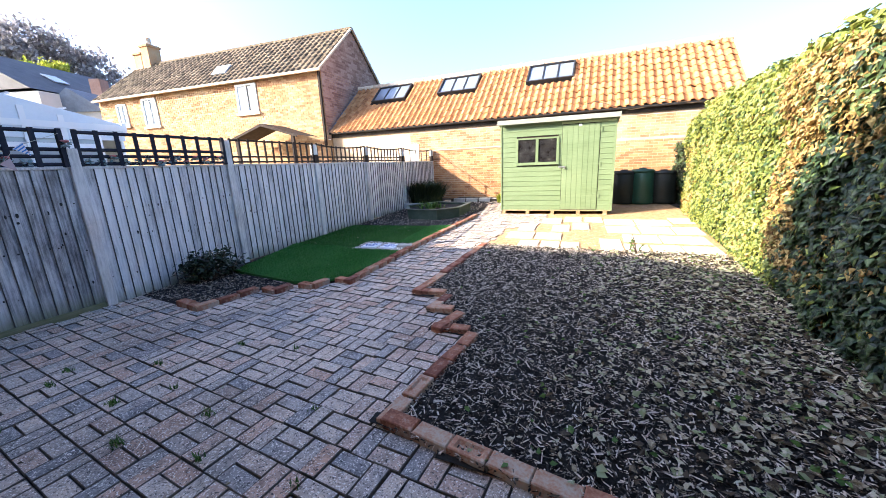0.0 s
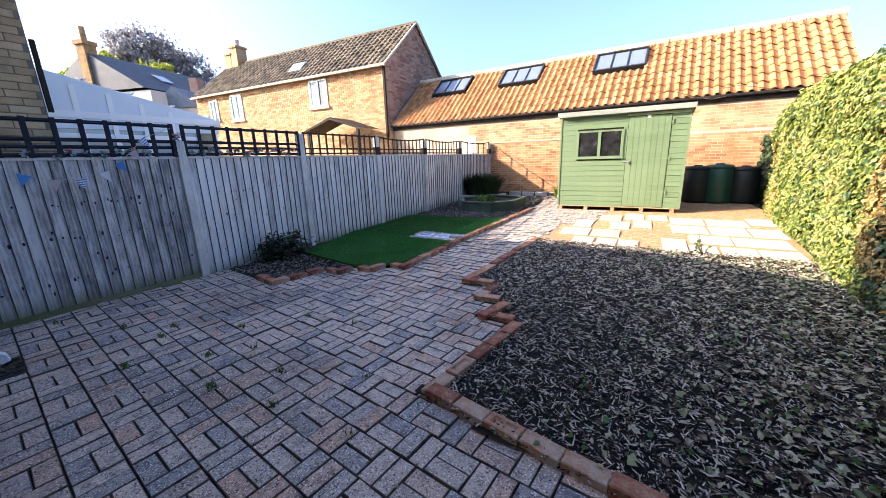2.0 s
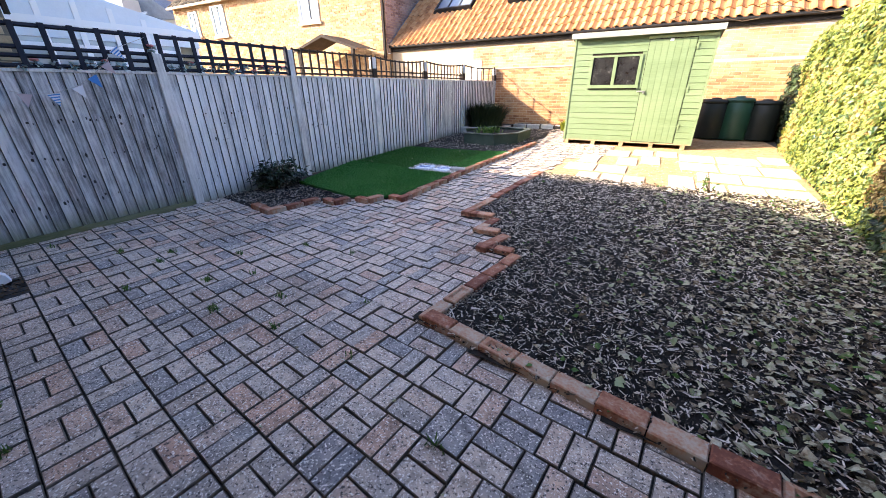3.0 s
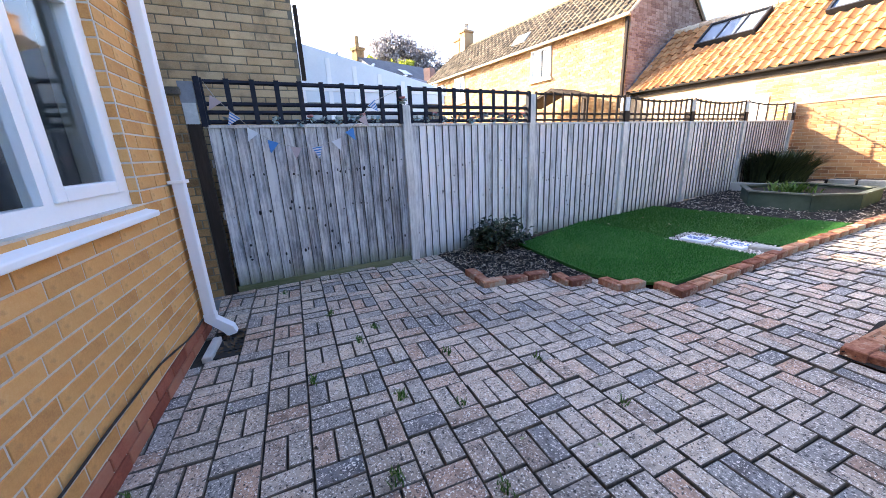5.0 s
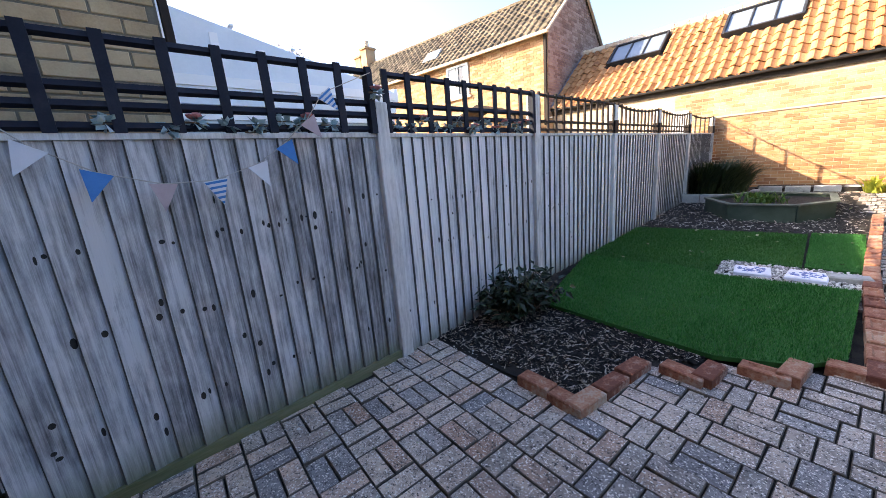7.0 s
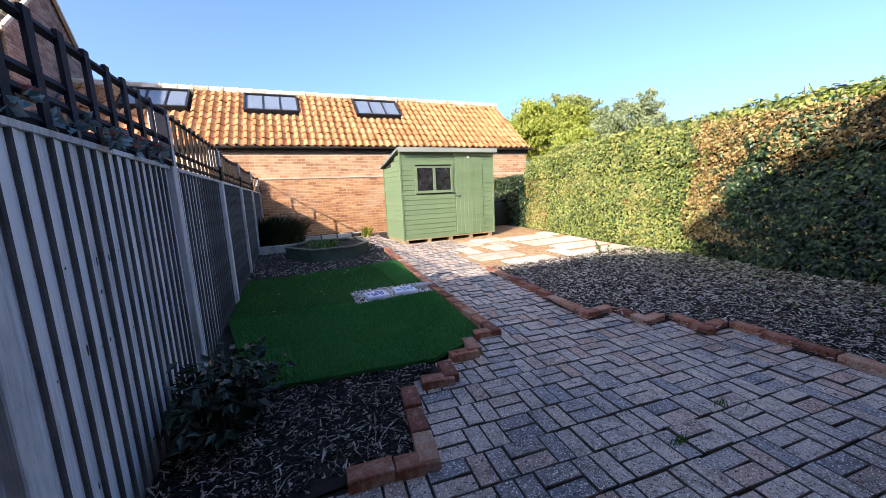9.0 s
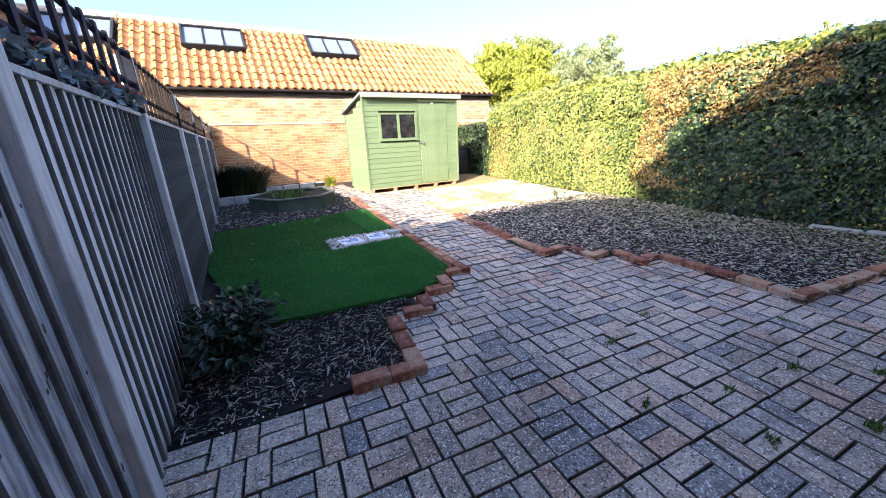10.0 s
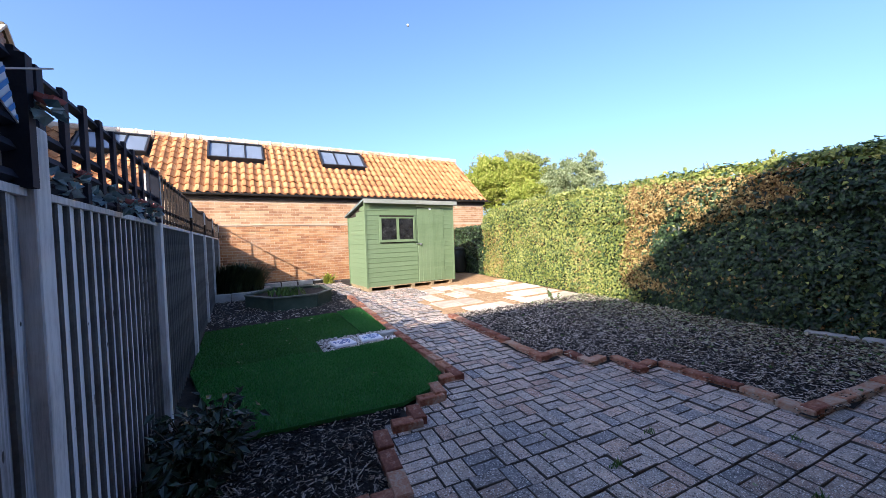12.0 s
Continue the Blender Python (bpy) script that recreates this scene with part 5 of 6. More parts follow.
# ---- shed ----
SHED = Matrix.Translation((-2.78, 8.50, gz(8.6))) @ Matrix.Rotation(radians(3.0), 4, "Z")
shed = thing("garden_shed", SHED, "green painted shiplap garden shed with a felt pent roof", "shed")
SW, SD, HF, HBK = 2.44, 1.24, 2.10, 1.82
s = Soup()
s.add([(0.02, 0.02, 0.1), (SW - 0.02, 0.02, 0.1), (SW - 0.02, SD - 0.02, 0.1), (0.02, SD - 0.02, 0.1), (0.02, 0.02, HF - 0.02), (SW - 0.02, 0.02, HF - 0.02), (SW - 0.02, SD - 0.02, HBK - 0.02), (0.02, SD - 0.02, HBK - 0.02)],
      [(0, 1, 2, 3), (4, 7, 6, 5), (0, 4, 5, 1), (1, 5, 6, 2), (2, 6, 7, 3), (3, 7, 4, 0)])
part("shell", s, M_blackwood, shed)
WX0, WX1, WZ0, WZ1 = 0.36, 1.28, 1.16, 1.74
DX0, DX1 = 1.36, 2.14


def lap(length):
    s = Soup()
    s.add([(0, 0.012, 0), (length, 0.012, 0), (length, -0.013, 0.0), (0, -0.013, 0.0), (0, -0.006, 0.094), (length, -0.006, 0.094), (length, 0.012, 0.112), (0, 0.012, 0.112), (0, -0.001, 0.112), (length, -0.001, 0.112)],
          [(2, 3, 0, 1), (3, 2, 5, 4), (4, 5, 9, 8), (8, 9, 6, 7), (0, 3, 4, 8, 7), (1, 6, 9, 5, 2)])
    return s.mesh("shiplap_board")


laps = {}
for r in range(18):
    z = 0.10 + r * 0.112
    spans = [(0, SW)]
    if z + 0.112 > WZ0 and z < WZ1:
        spans = [(0, WX0), (WX1, DX0)]
    elif z < 1.98:
        spans = [(0, DX0)]
    if z < 1.98:
        spans.append((DX1, SW))
    for a, b in spans:
        if b - a < 0.05:
            continue
        key = round(b - a, 2)
        if key not in laps:
            laps[key] = lap(key)
        ob = part("shiplap_board", laps[key], M_shed, shed)
        ob.location = (a, 0.01, z)
    for x, turn in ((-0.0, -90), (SW, 90)):
        if z < HBK - 0.08:
            if "side" not in laps:
                laps["side"] = lap(SD)
            ob = part("shiplap_board", laps["side"], M_shed, shed)
            ob.location = (0.01, SD, z) if turn < 0 else (SW - 0.01, 0, z)
            ob.rotation_euler = (0, 0, radians(turn))
        elif z < HF - 0.12:
            d = SD * (HF - 0.06 - z) / (HF - HBK) * 0.55
            s = Soup()
            s.box(0, max(d, 0.2), -0.008, 0.01, 0, 0.10)
            ob = part("shiplap_board", s, M_shed, shed)
            ob.location = (0.01, max(d, 0.2), z) if turn < 0 else (SW - 0.01, 0, z)
            ob.rotation_euler = (0, 0, radians(turn))
for x, y in ((0, 0), (SW, 0), (0, SD), (SW, SD)):
    part("corner_batten", boxes((x - 0.016 if x == 0 else x - 0.02, x + 0.02 if x == 0 else x + 0.016, y - 0.014 if y == 0 else y - 0.022, y + 0.022 if y == 0 else y + 0.014, 0.08, (HF if y == 0 else HBK) - 0.02)), M_shed, shed)
door = part("door", boxes((DX0 + 0.008, DX1 - 0.008, -0.006, 0.004, 0.11, 1.97)), M_shed, shed, "green boarded shed door")
for k in range(7):
    bevel(part("plank", boxes((DX0 + 0.01 + k * (DX1 - DX0 - 0.02) / 7, DX0 + 0.006 + (k + 1) * (DX1 - DX0 - 0.02) / 7, -0.013, -0.004, 0.11, 1.97)), M_shed, door), 0.003, 1)
for z in (0.42, 1.10, 1.82):
    part("hinge", boxes((DX1 - 0.30, DX1 + 0.02, -0.018, -0.012, z, z + 0.025), (DX1 + 0.0, DX1 + 0.03, -0.020, -0.012, z - 0.04, z + 0.065)), M_shed, door)
part("latch", boxes((DX0 - 0.06, DX0 + 0.09, -0.030, -0.012, 1.06, 1.085), (DX0 + 0.05, DX0 + 0.085, -0.05, -0.012, 1.03, 1.075)), M_metal, door, "galvanised sliding bolt")
part("door_header", boxes((DX0 - 0.02, SW, -0.016, 0.006, 1.985, 2.03)), M_shed_light, shed)
part("vent_button", boxes((DX0 + 0.34, DX0 + 0.40, -0.02, -0.012, 1.93, 1.97)), M_upvc, door)
wn = part("window", boxes((WX0, WX1, -0.002, 0.012, WZ0, WZ1)), G_dusty, shed, "dark dusty shed window")
t = 0.035
part("window_frame", boxes((WX0 - 0.02, WX0 + t, -0.022, 0.0, WZ0, WZ1), (WX1 - t, WX1 + 0.02, -0.022, 0.0, WZ0, WZ1), (WX0 + t, WX1 - t, -0.022, 0.0, WZ0, WZ0 + t), (WX0 + t, WX1 - t, -0.022, 0.0, WZ1 - t, WZ1), ((WX0 + WX1) / 2 - 0.03, (WX0 + WX1) / 2 + 0.03, -0.024, 0.0, WZ0 + t, WZ1 - t)), M_shed, wn)
part("window_sill", boxes((WX0 - 0.03, WX1 + 0.03, -0.04, 0.0, WZ0 - 0.025, WZ0)), M_shed, wn)
s = Soup()
ov = 0.07
s.add([(-ov, -ov - 0.04, HF + 0.0), (SW + ov, -ov - 0.04, HF + 0.0), (SW + ov, SD + ov, HBK - 0.02), (-ov, SD + ov, HBK - 0.02), (-ov, -ov - 0.04, HF + 0.05), (SW + ov, -ov - 0.04, HF + 0.05), (SW + ov, SD + ov, HBK + 0.03), (-ov, SD + ov, HBK + 0.03)],
      [(3, 2, 1, 0), (4, 5, 6, 7), (0, 1, 5, 4), (1, 2, 6, 5), (2, 3, 7, 6), (3, 0, 4, 7)])
part("roof", s, M_felt, shed, "grey-green mineral felt roof")
part("fascia", boxes((-ov + 0.005, SW + ov - 0.005, -ov - 0.055, -ov - 0.04, HF - 0.05, HF + 0.045)), M_fascia, shed, "pale grey-green fascia")
for k in range(5):
    part("bearer", boxes((0.02 + k * 0.565, 0.10 + k * 0.565, -0.01, SD, -0.01, 0.075)), M_bearer, shed)
part("floor", boxes((0, SW, 0.0, SD, 0.075, 0.10)), M_bearer, shed)

# ---- hedge ----
rnd = random.Random(51)


def hedge_x(y):
    return 0.84 + 0.026 * y


def hedge_top(y):
    return 2.27 if y < 7.6 else 2.27 - 0.13 * (y - 7.6)


hedge = thing("ivy_hedge", pose(1.3, 4.2, 0), "tall clipped ivy-covered hedge, part green and part dry brown", "hedge")
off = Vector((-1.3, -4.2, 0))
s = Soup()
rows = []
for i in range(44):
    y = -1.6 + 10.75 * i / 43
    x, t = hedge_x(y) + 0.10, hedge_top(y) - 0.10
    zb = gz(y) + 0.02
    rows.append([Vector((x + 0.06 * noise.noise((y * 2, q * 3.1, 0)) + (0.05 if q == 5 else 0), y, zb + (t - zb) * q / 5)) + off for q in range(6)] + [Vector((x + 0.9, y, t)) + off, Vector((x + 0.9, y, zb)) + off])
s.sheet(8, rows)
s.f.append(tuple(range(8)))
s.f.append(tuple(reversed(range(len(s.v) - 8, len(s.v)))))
# the sheet's dark colour paints the hedge's inner shade
part("inner_growth", s, M_core, hedge, "near-black sheet standing in for the shade inside the hedge")
sets = {"green": Soup(), "mature": Soup(), "young": Soup(), "dry": Soup()}


def ivy_leaf(soup, p, normal, size):
    """A lobed ivy leaf that hangs, facing roughly along the normal."""
    z = (normal + Vector((rnd.gauss(0, 0.45), rnd.gauss(0, 0.5), rnd.gauss(0.15, 0.5)))).normalized()
    down = Vector((rnd.gauss(0, 0.45), rnd.gauss(0, 0.45), -1))
    x = (down - down.dot(z) * z).normalized()
    y = z.cross(x)
    m = Matrix(((x.x, y.x, z.x, p.x), (x.y, y.y, z.y, p.y), (x.z, y.z, z.z, p.z), (0, 0, 0, 1)))
    l, w = size, size * rnd.uniform(0.42, 0.6)
    c = rnd.uniform(-0.2, 0.12) * size
    soup.add([(-0.1 * l, 0, 0), (-0.05 * l, -w, c), (0.35 * l, -0.62 * w, 0.5 * c), (0.95 * l, 0, c), (0.35 * l, 0.62 * w, 0.5 * c), (-0.05 * l, w, c), (0.25 * l, 0, 0.1 * l)],
             [(0, 1, 6), (1, 2, 6), (2, 3, 6), (3, 4, 6), (4, 5, 6), (5, 0, 6)], m)


def pick(y, z):
    d = noise.noise((y * 0.8, z * 1.1, 4)) + 0.55 * noise.noise((y * 3.1, z * 3.7, 9))
    q = 0.35 * d
    brown = 2.2 < y + q < 4.55 and 1.25 + 0.2 * (4.5 - y) + q < z < 2.16 + 0.1 * d
    brown = brown or (4.0 < y + q < 4.55 and 0.35 < z < 1.6)
    if 3.45 < y + q < 4.0 and 1.2 < z + q < 1.62:
        brown = False
    dry = 0.5 * d + (0.85 if brown else 0) + (0.40 if 8.3 < y and z < 1.6 else 0) + (0.12 if 2.6 < y < 4.6 and z < 0.9 + d else 0)
    if rnd.random() < min(0.88, max(0.02, 1.1 * dry - 0.14)):
        return sets["dry"]
    # y = 4.3 parts the half brightened as sunlit from the half darkened as shaded
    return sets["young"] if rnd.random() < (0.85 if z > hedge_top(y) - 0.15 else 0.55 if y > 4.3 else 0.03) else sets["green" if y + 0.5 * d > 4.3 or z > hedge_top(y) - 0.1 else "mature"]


for i in range(52000):
    y = rnd.uniform(-1.5, 9.2) if rnd.random() < 0.35 else rnd.uniform(1.0, 9.2)
    zb = gz(y) + 0.02
    t = hedge_top(y) + 0.06 * noise.noise((y * 1.7, 0, 3))
    z = rnd.uniform(zb, t)
    bulge = 0.10 * noise.noise((y * 1.6, z * 1.8, 1)) + 0.05 * noise.noise((y * 5, z * 5, 2))
    lean = -0.05 if z > 1.6 else 0
    p = Vector((hedge_x(y) - bulge + lean + abs(rnd.gauss(0, 0.055)) + (0.12 if z > t - 0.12 else 0) * rnd.random(), y, z))
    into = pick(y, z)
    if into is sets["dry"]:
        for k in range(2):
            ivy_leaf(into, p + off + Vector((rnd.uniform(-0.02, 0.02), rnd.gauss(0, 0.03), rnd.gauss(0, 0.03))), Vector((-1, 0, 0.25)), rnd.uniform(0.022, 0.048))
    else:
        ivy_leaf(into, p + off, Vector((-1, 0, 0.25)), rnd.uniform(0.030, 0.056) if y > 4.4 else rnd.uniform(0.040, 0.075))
for i in range(7000):
    y = rnd.uniform(0.5, 9.2)
    x = hedge_x(y) + rnd.uniform(0, 0.95)
    z = hedge_top(y) + 0.08 * noise.noise((y * 1.7, x * 2, 3)) + 0.05 * noise.noise((y * 5, x * 5, 5)) + abs(rnd.gauss(0, 0.03))
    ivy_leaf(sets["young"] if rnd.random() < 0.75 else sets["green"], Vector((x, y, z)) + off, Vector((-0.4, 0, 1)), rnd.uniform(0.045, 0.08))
for i in range(1700):
    x, z = rnd.uniform(0, 0.95), 0
    z = rnd.uniform(0.2, 1.98)
    y = 9.18 + 0.06 * noise.noise((x * 3, z * 3, 0)) + abs(rnd.gauss(0, 0.03))
    ivy_leaf(pick(8.9, z), Vector((hedge_x(9.2) + x, y, z)) + off, Vector((0, 1, 0.2)), rnd.uniform(0.042, 0.08))
s = Soup()
for i in range(60):
    y, x = rnd.uniform(1.5, 9.0), rnd.uniform(0.05, 0.7)
    p = Vector((hedge_x(y) + x, y, hedge_top(y) - 0.05)) + off
    q = p + Vector((rnd.gauss(0, 0.06), rnd.gauss(0, 0.06), rnd.uniform(0.10, 0.24)))
    s.tube([p, (p + q) / 2, q], 0.004, 4)
    for k in range(6):
        ivy_leaf(sets["young"], p.lerp(q, rnd.uniform(0.4, 1)), Vector((-0.6, rnd.uniform(-1, 1), 0.5)), rnd.uniform(0.04, 0.07))
part("twig_growth", s, M_twig, hedge)["kind"] = "stuff"
for key, mt, lb in (("green", M_ivy, "green ivy leaves"), ("mature", M_ivy_shade, "big ivy leaves darkened for the shade of the near half"), ("young", M_ivy_young_lit, "yellow-green leaves of the top and of the brightened sunlit half"), ("dry", M_ivy_dry, "dry brown leaves")):
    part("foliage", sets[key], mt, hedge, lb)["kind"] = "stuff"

ivy = thing("ivy_mound", pose(1.45, 10.2, 0.22), "shaded mound of ivy in the corner behind the shed", "ivy")
sets2 = Soup()
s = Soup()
# dark box in place of the shade behind the mound's leaves
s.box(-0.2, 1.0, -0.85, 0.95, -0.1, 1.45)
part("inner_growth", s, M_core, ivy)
for i in range(3600):
    k = rnd.random()
    z = rnd.uniform(0, 1.52)
    if k < 0.6:
        p, nn = Vector((-0.24 - 0.10 * noise.noise((rnd.random() * 3, z * 2, 1)), rnd.uniform(-0.9, 1.0), z)), Vector((-1, 0, 0.3))
    elif k < 0.8:
        p, nn = Vector((rnd.uniform(-0.2, 1.0), -0.88, z)), Vector((0, -1, 0.3))
    else:
        p, nn = Vector((rnd.uniform(-0.25, 1.0), rnd.uniform(-0.85, 1.0), 1.5 + 0.1 * noise.noise((k * 20, z, 0)))), Vector((-0.3, 0, 1))
    ivy_leaf(sets2, p, nn, rnd.uniform(0.05, 0.09))
# the mound's shade is put into its leaf colour
part("foliage", sets2, M_ivy_shade, ivy)["kind"] = "stuff"
kerb = thing("kerb_wall", pose(0.90, 1.4, 0), "low grey concrete kerb at the foot of the hedge, half under ivy", "kerb")
for k, (y, l) in enumerate(((-0.62, 0.52), (-0.10, 0.50), (0.40, 0.46))):
    s = Soup()
    s.chamfer(0.13, l, 0.20, 0.018, Matrix.Translation((0.012 * (k % 2), y + 0.1, -0.095 - 0.012 * k)) @ Matrix.Rotation(radians(2 + 2 * k), 4, "Z"))
    part("stone", s, M_concrete, kerb)

# ---- the day moon ----
s = Soup()
s.lathe([(0.95 * math.sin(math.pi * k / 12), -0.95 * math.cos(math.pi * k / 12)) for k in range(1, 12)], 20)
part_moon = part("moon", s, M_concrete, None, "", True)
part_moon.location = (104.3, 234.3, 154.1)
tagged(part_moon, "pale day moon in the clear blue sky", "moon", "", "structure")

# ---- trees ----


def tree(name, x, y, z0, blobs, mt, count, size, label, seed, trunk=0.25):
    """A tree with a tapered trunk, limbs to each mass of the crown, and leaves in uneven tufts."""
    rnd = random.Random(seed)
    ob = thing(name, pose(x, y, z0), label, "tree")
    low = min(b[2] - b[3] for b in blobs)
    s = Soup()
    s.tube([(0, 0, -0.2), (0.05, 0.03, low * 0.6), (0.0, 0.1, low + 0.5)], [trunk, trunk * 0.75, trunk * 0.5], 9)
    for bx, by, bz, br in blobs:
        s.tube([(0, 0.1, low * 0.7), (bx * 0.4, by * 0.4, low * 0.4 + bz * 0.5), (bx * 0.9, by * 0.9, bz + 0.3 * br)], [trunk * 0.45, trunk * 0.25, 0.02], 6)
    part("trunk", s, M_trunk, ob, "", True)
    s = Soup()
    total = sum(b[3] ** 2 for b in blobs)
    for bx, by, bz, br in blobs:
        tufts = [(Vector((rnd.gauss(0, 1), rnd.gauss(0, 1), rnd.gauss(0, 0.85))).normalized() * br * rnd.uniform(0.55, 1.02) + Vector((bx, by, bz)), rnd.uniform(0.12, 0.30) * br) for k in range(34)]
        for i in range(int(count * br ** 2 / total)):
            c, r = rnd.choice(tufts)
            p = c + Vector((rnd.gauss(0, 0.6), rnd.gauss(0, 0.6), rnd.gauss(0, 0.45))) * r
            l = size * rnd.uniform(0.6, 1.3)
            m = Matrix.Translation(p) @ Euler((rnd.uniform(0, 6.3), rnd.uniform(0, 6.3), rnd.uniform(0, 6.3))).to_matrix().to_4x4()
            s.add(*leaf_shape(l, 0.4 * l, 0.15 * l), m)
    part("crown", s, mt, ob)["kind"] = "stuff"
    return ob


tree("sycamore_tree", 13.6, 24.2, 0.2, [(0, 0, 5.4, 2.1), (-1.9, 1.2, 4.9, 1.8), (1.5, -1.0, 6.3, 1.5), (0.4, -1.5, 3.8, 2.0), (2.6, -1.8, 5.0, 1.6), (-0.6, 0.4, 6.7, 1.4)], M_tree, 42000, 0.19, "yellow-green broadleaf tree beyond the hedge", 61)
tree("lime_tree", 17.1, 26.2, 0.2, [(0, 0, 7.0, 2.0), (1.5, -1.2, 7.4, 1.6), (-1.6, 1.3, 6.9, 1.5), (2.9, -2.3, 6.2, 1.4), (-2.9, 2.3, 6.2, 1.3), (0.6, -0.5, 8.0, 1.4), (1.5, -1.2, 4.8, 2.0), (3.3, -2.6, 4.4, 1.7)], M_tree_olive, 30000, 0.18, "tall olive-green tree behind the yellow-green one", 65)
tree("birch_tree", 17.9, 19.8, 0.2, [(0, 0, 5.4, 1.3), (0.6, -0.7, 6.6, 1.0), (-0.3, 0.3, 6.3, 0.9), (0.8, -0.9, 5.2, 1.0), (0.3, -0.2, 4.2, 1.3), (-1.3, 1.5, 4.9, 1.1), (-0.9, 1.1, 5.9, 0.8)], M_tree_grey, 22000, 0.15, "slender grey-green tree beyond the hedge", 62, 0.14)
tree("copper_beech_tree", -42.5, 16.2, 0.0, [(0, 0, 10.5, 3.2), (0.4, -1.6, 11.5, 2.2), (0.3, 2.4, 10.0, 2.6), (0.6, 3.8, 8.6, 2.0), (0, -2.3, 9.6, 2.0)], M_beech, 15000, 0.30, "large dark copper beech tree behind the houses", 63, 0.5)
tree("lime_bush", -35.6, 11.2, 0.0, [(0, 0, 8.7, 0.9), (0.2, 1.6, 8.4, 0.8), (0, 3.0, 8.7, 0.9), (0, -2.2, 7.7, 0.7)], M_yellow_leaf, 3500, 0.22, "bright green tree top behind the slate roof", 64, 0.2)

# ---- border planting, planter, bins ----


def strap_plant(name, m, count, lmin, lmax, mt, label, seed, spread=0.3, width=0.02):
    rnd = random.Random(seed)
    ob = thing(name, m, label, "shrub")
    s = Soup()
    for i in range(count):
        a, l = rnd.uniform(0, 6.3), rnd.uniform(lmin, lmax)
        r0 = rnd.uniform(0, spread)
        bx, by = r0 * math.cos(a * 3.3), r0 * math.sin(a * 3.3)
        lean = rnd.uniform(0.25, 0.9)
        c, d = math.cos(a), math.sin(a)
        w = width * rnd.uniform(0.7, 1.3)
        pts = []
        for q in range(4):
            t = q / 3
            h = l * (t - 0.35 * lean * t * t)
            o = l * lean * 0.75 * t * t + 0.15 * l * t
            ww = w * (0.5, 1.0, 0.85, 0.05)[q]
            pts.append([(bx + o * c - ww * d, by + o * d + ww * c, h), (bx + o * c + ww * d, by + o * d - ww * c, h)])
        s.sheet(2, pts)
    part("leaves", s, mt, ob)["kind"] = "stuff"
    return ob


shrub = thing("dark_shrub", pose(-5.50, 3.02, 0.0), "low dark green leafy shrub at the foot of the fence", "shrub")
rnd = random.Random(71)
s, st = Soup(), Soup()
for k in range(36):
    a, r = rnd.uniform(0, 6.3), rnd.uniform(0.05, 0.34)
    tip = Vector((r * math.cos(a), 1.15 * r * math.sin(a), 0.40 * (1 - (r / 0.42) ** 2) * rnd.uniform(0.7, 1.15) + 0.06))
    st.tube([(0.2 * tip.x, 0.2 * tip.y, 0), tip * 0.6, tip], 0.004, 4)
    for j in range(24):
        p = tip * rnd.uniform(0.45, 1.05) + Vector((rnd.gauss(0, 0.03), rnd.gauss(0, 0.03), rnd.gauss(0, 0.03)))
        l = rnd.uniform(0.05, 0.095)
        s.add(*leaf_shape(l, 0.26 * l, 0.1 * l), Matrix.Translation(p) @ Euler((rnd.gauss(0, 0.5), rnd.gauss(0.2, 0.5), a + rnd.gauss(0, 0.8))).to_matrix().to_4x4())
part("stem_growth", st, M_twig, shrub)["kind"] = "stuff"
part("leaves", s, M_laurel, shrub)["kind"] = "stuff"
strap_plant("lavender_bush", pose(-5.36, 9.70, 0.32), 2600, 0.40, 0.82, M_box_leaf, "dense dark lavender bush in a low stone bed", 72, 0.46, 0.012)
strap_plant("yellow_plant", pose(-3.25, 10.45, 0.26), 90, 0.15, 0.34, M_yellow_leaf, "small yellow-green plant beside the shed", 73, 0.14, 0.03)
bed = thing("stone_bed_edge", pose(-5.38, 9.4, gz(9.4)), "low pale stone edge of a raised bed", "stone edging")
for k, (x, y, turn) in enumerate(((-0.32, -0.32, 0), (0.05, -0.30, 4), (0.40, -0.20, 25), (0.56, 0.12, 80), (0.58, 0.50, 88), (0.75, 1.15, 4), (1.15, 1.2, 0), (1.55, 1.25, 3), (1.95, 1.3, 2))):
    s = Soup()
    s.chamfer(0.36, 0.12, 0.19, 0.012, Matrix.Translation((x, y, -0.04)) @ Matrix.Rotation(radians(turn), 4, "Z"))
    part("stone", s, M_concrete, bed)
part("soil", boxes((-0.45, 0.5, -0.25, 1.4, 0.0, 0.12), (0.5, 2.0, 1.2, 1.75, -0.02, 0.12)), M_soil, bed)

HEX = [(-5.25, 8.25), (-4.82, 7.50), (-4.08, 7.50), (-3.72, 8.0), (-3.75, 8.95), (-4.75, 9.2)]
planter = thing("raised_planter", pose(-4.7, 8.0, gz(8.0)), "dark green six-sided wooden raised planter with seedlings", "planter")
for (x0, y0), (x1, y1) in zip(HEX, HEX[1:] + HEX[:1]):
    a, b = Vector((x0 + 4.7, y0 - 8.0, 0)), Vector((x1 + 4.7, y1 - 8.0, 0))
    s = Soup()
    s.bar(a + Vector((0, 0, 0.10)), b + Vector((0, 0, 0.10)), 0.03, 0.24)
    part("side", s, M_planter, planter)
    s = Soup()
    s.bar(a + Vector((0, 0, 0.232)), b + Vector((0, 0, 0.232)), 0.085, 0.022)
    part("coping", s, M_coping, planter, "weathered grey-green coping board")
s = Soup()
s.add([(x + 4.7, y - 8.0, 0.18) for x, y in HEX], [tuple(range(6))])
part("soil", s, M_soil, planter)
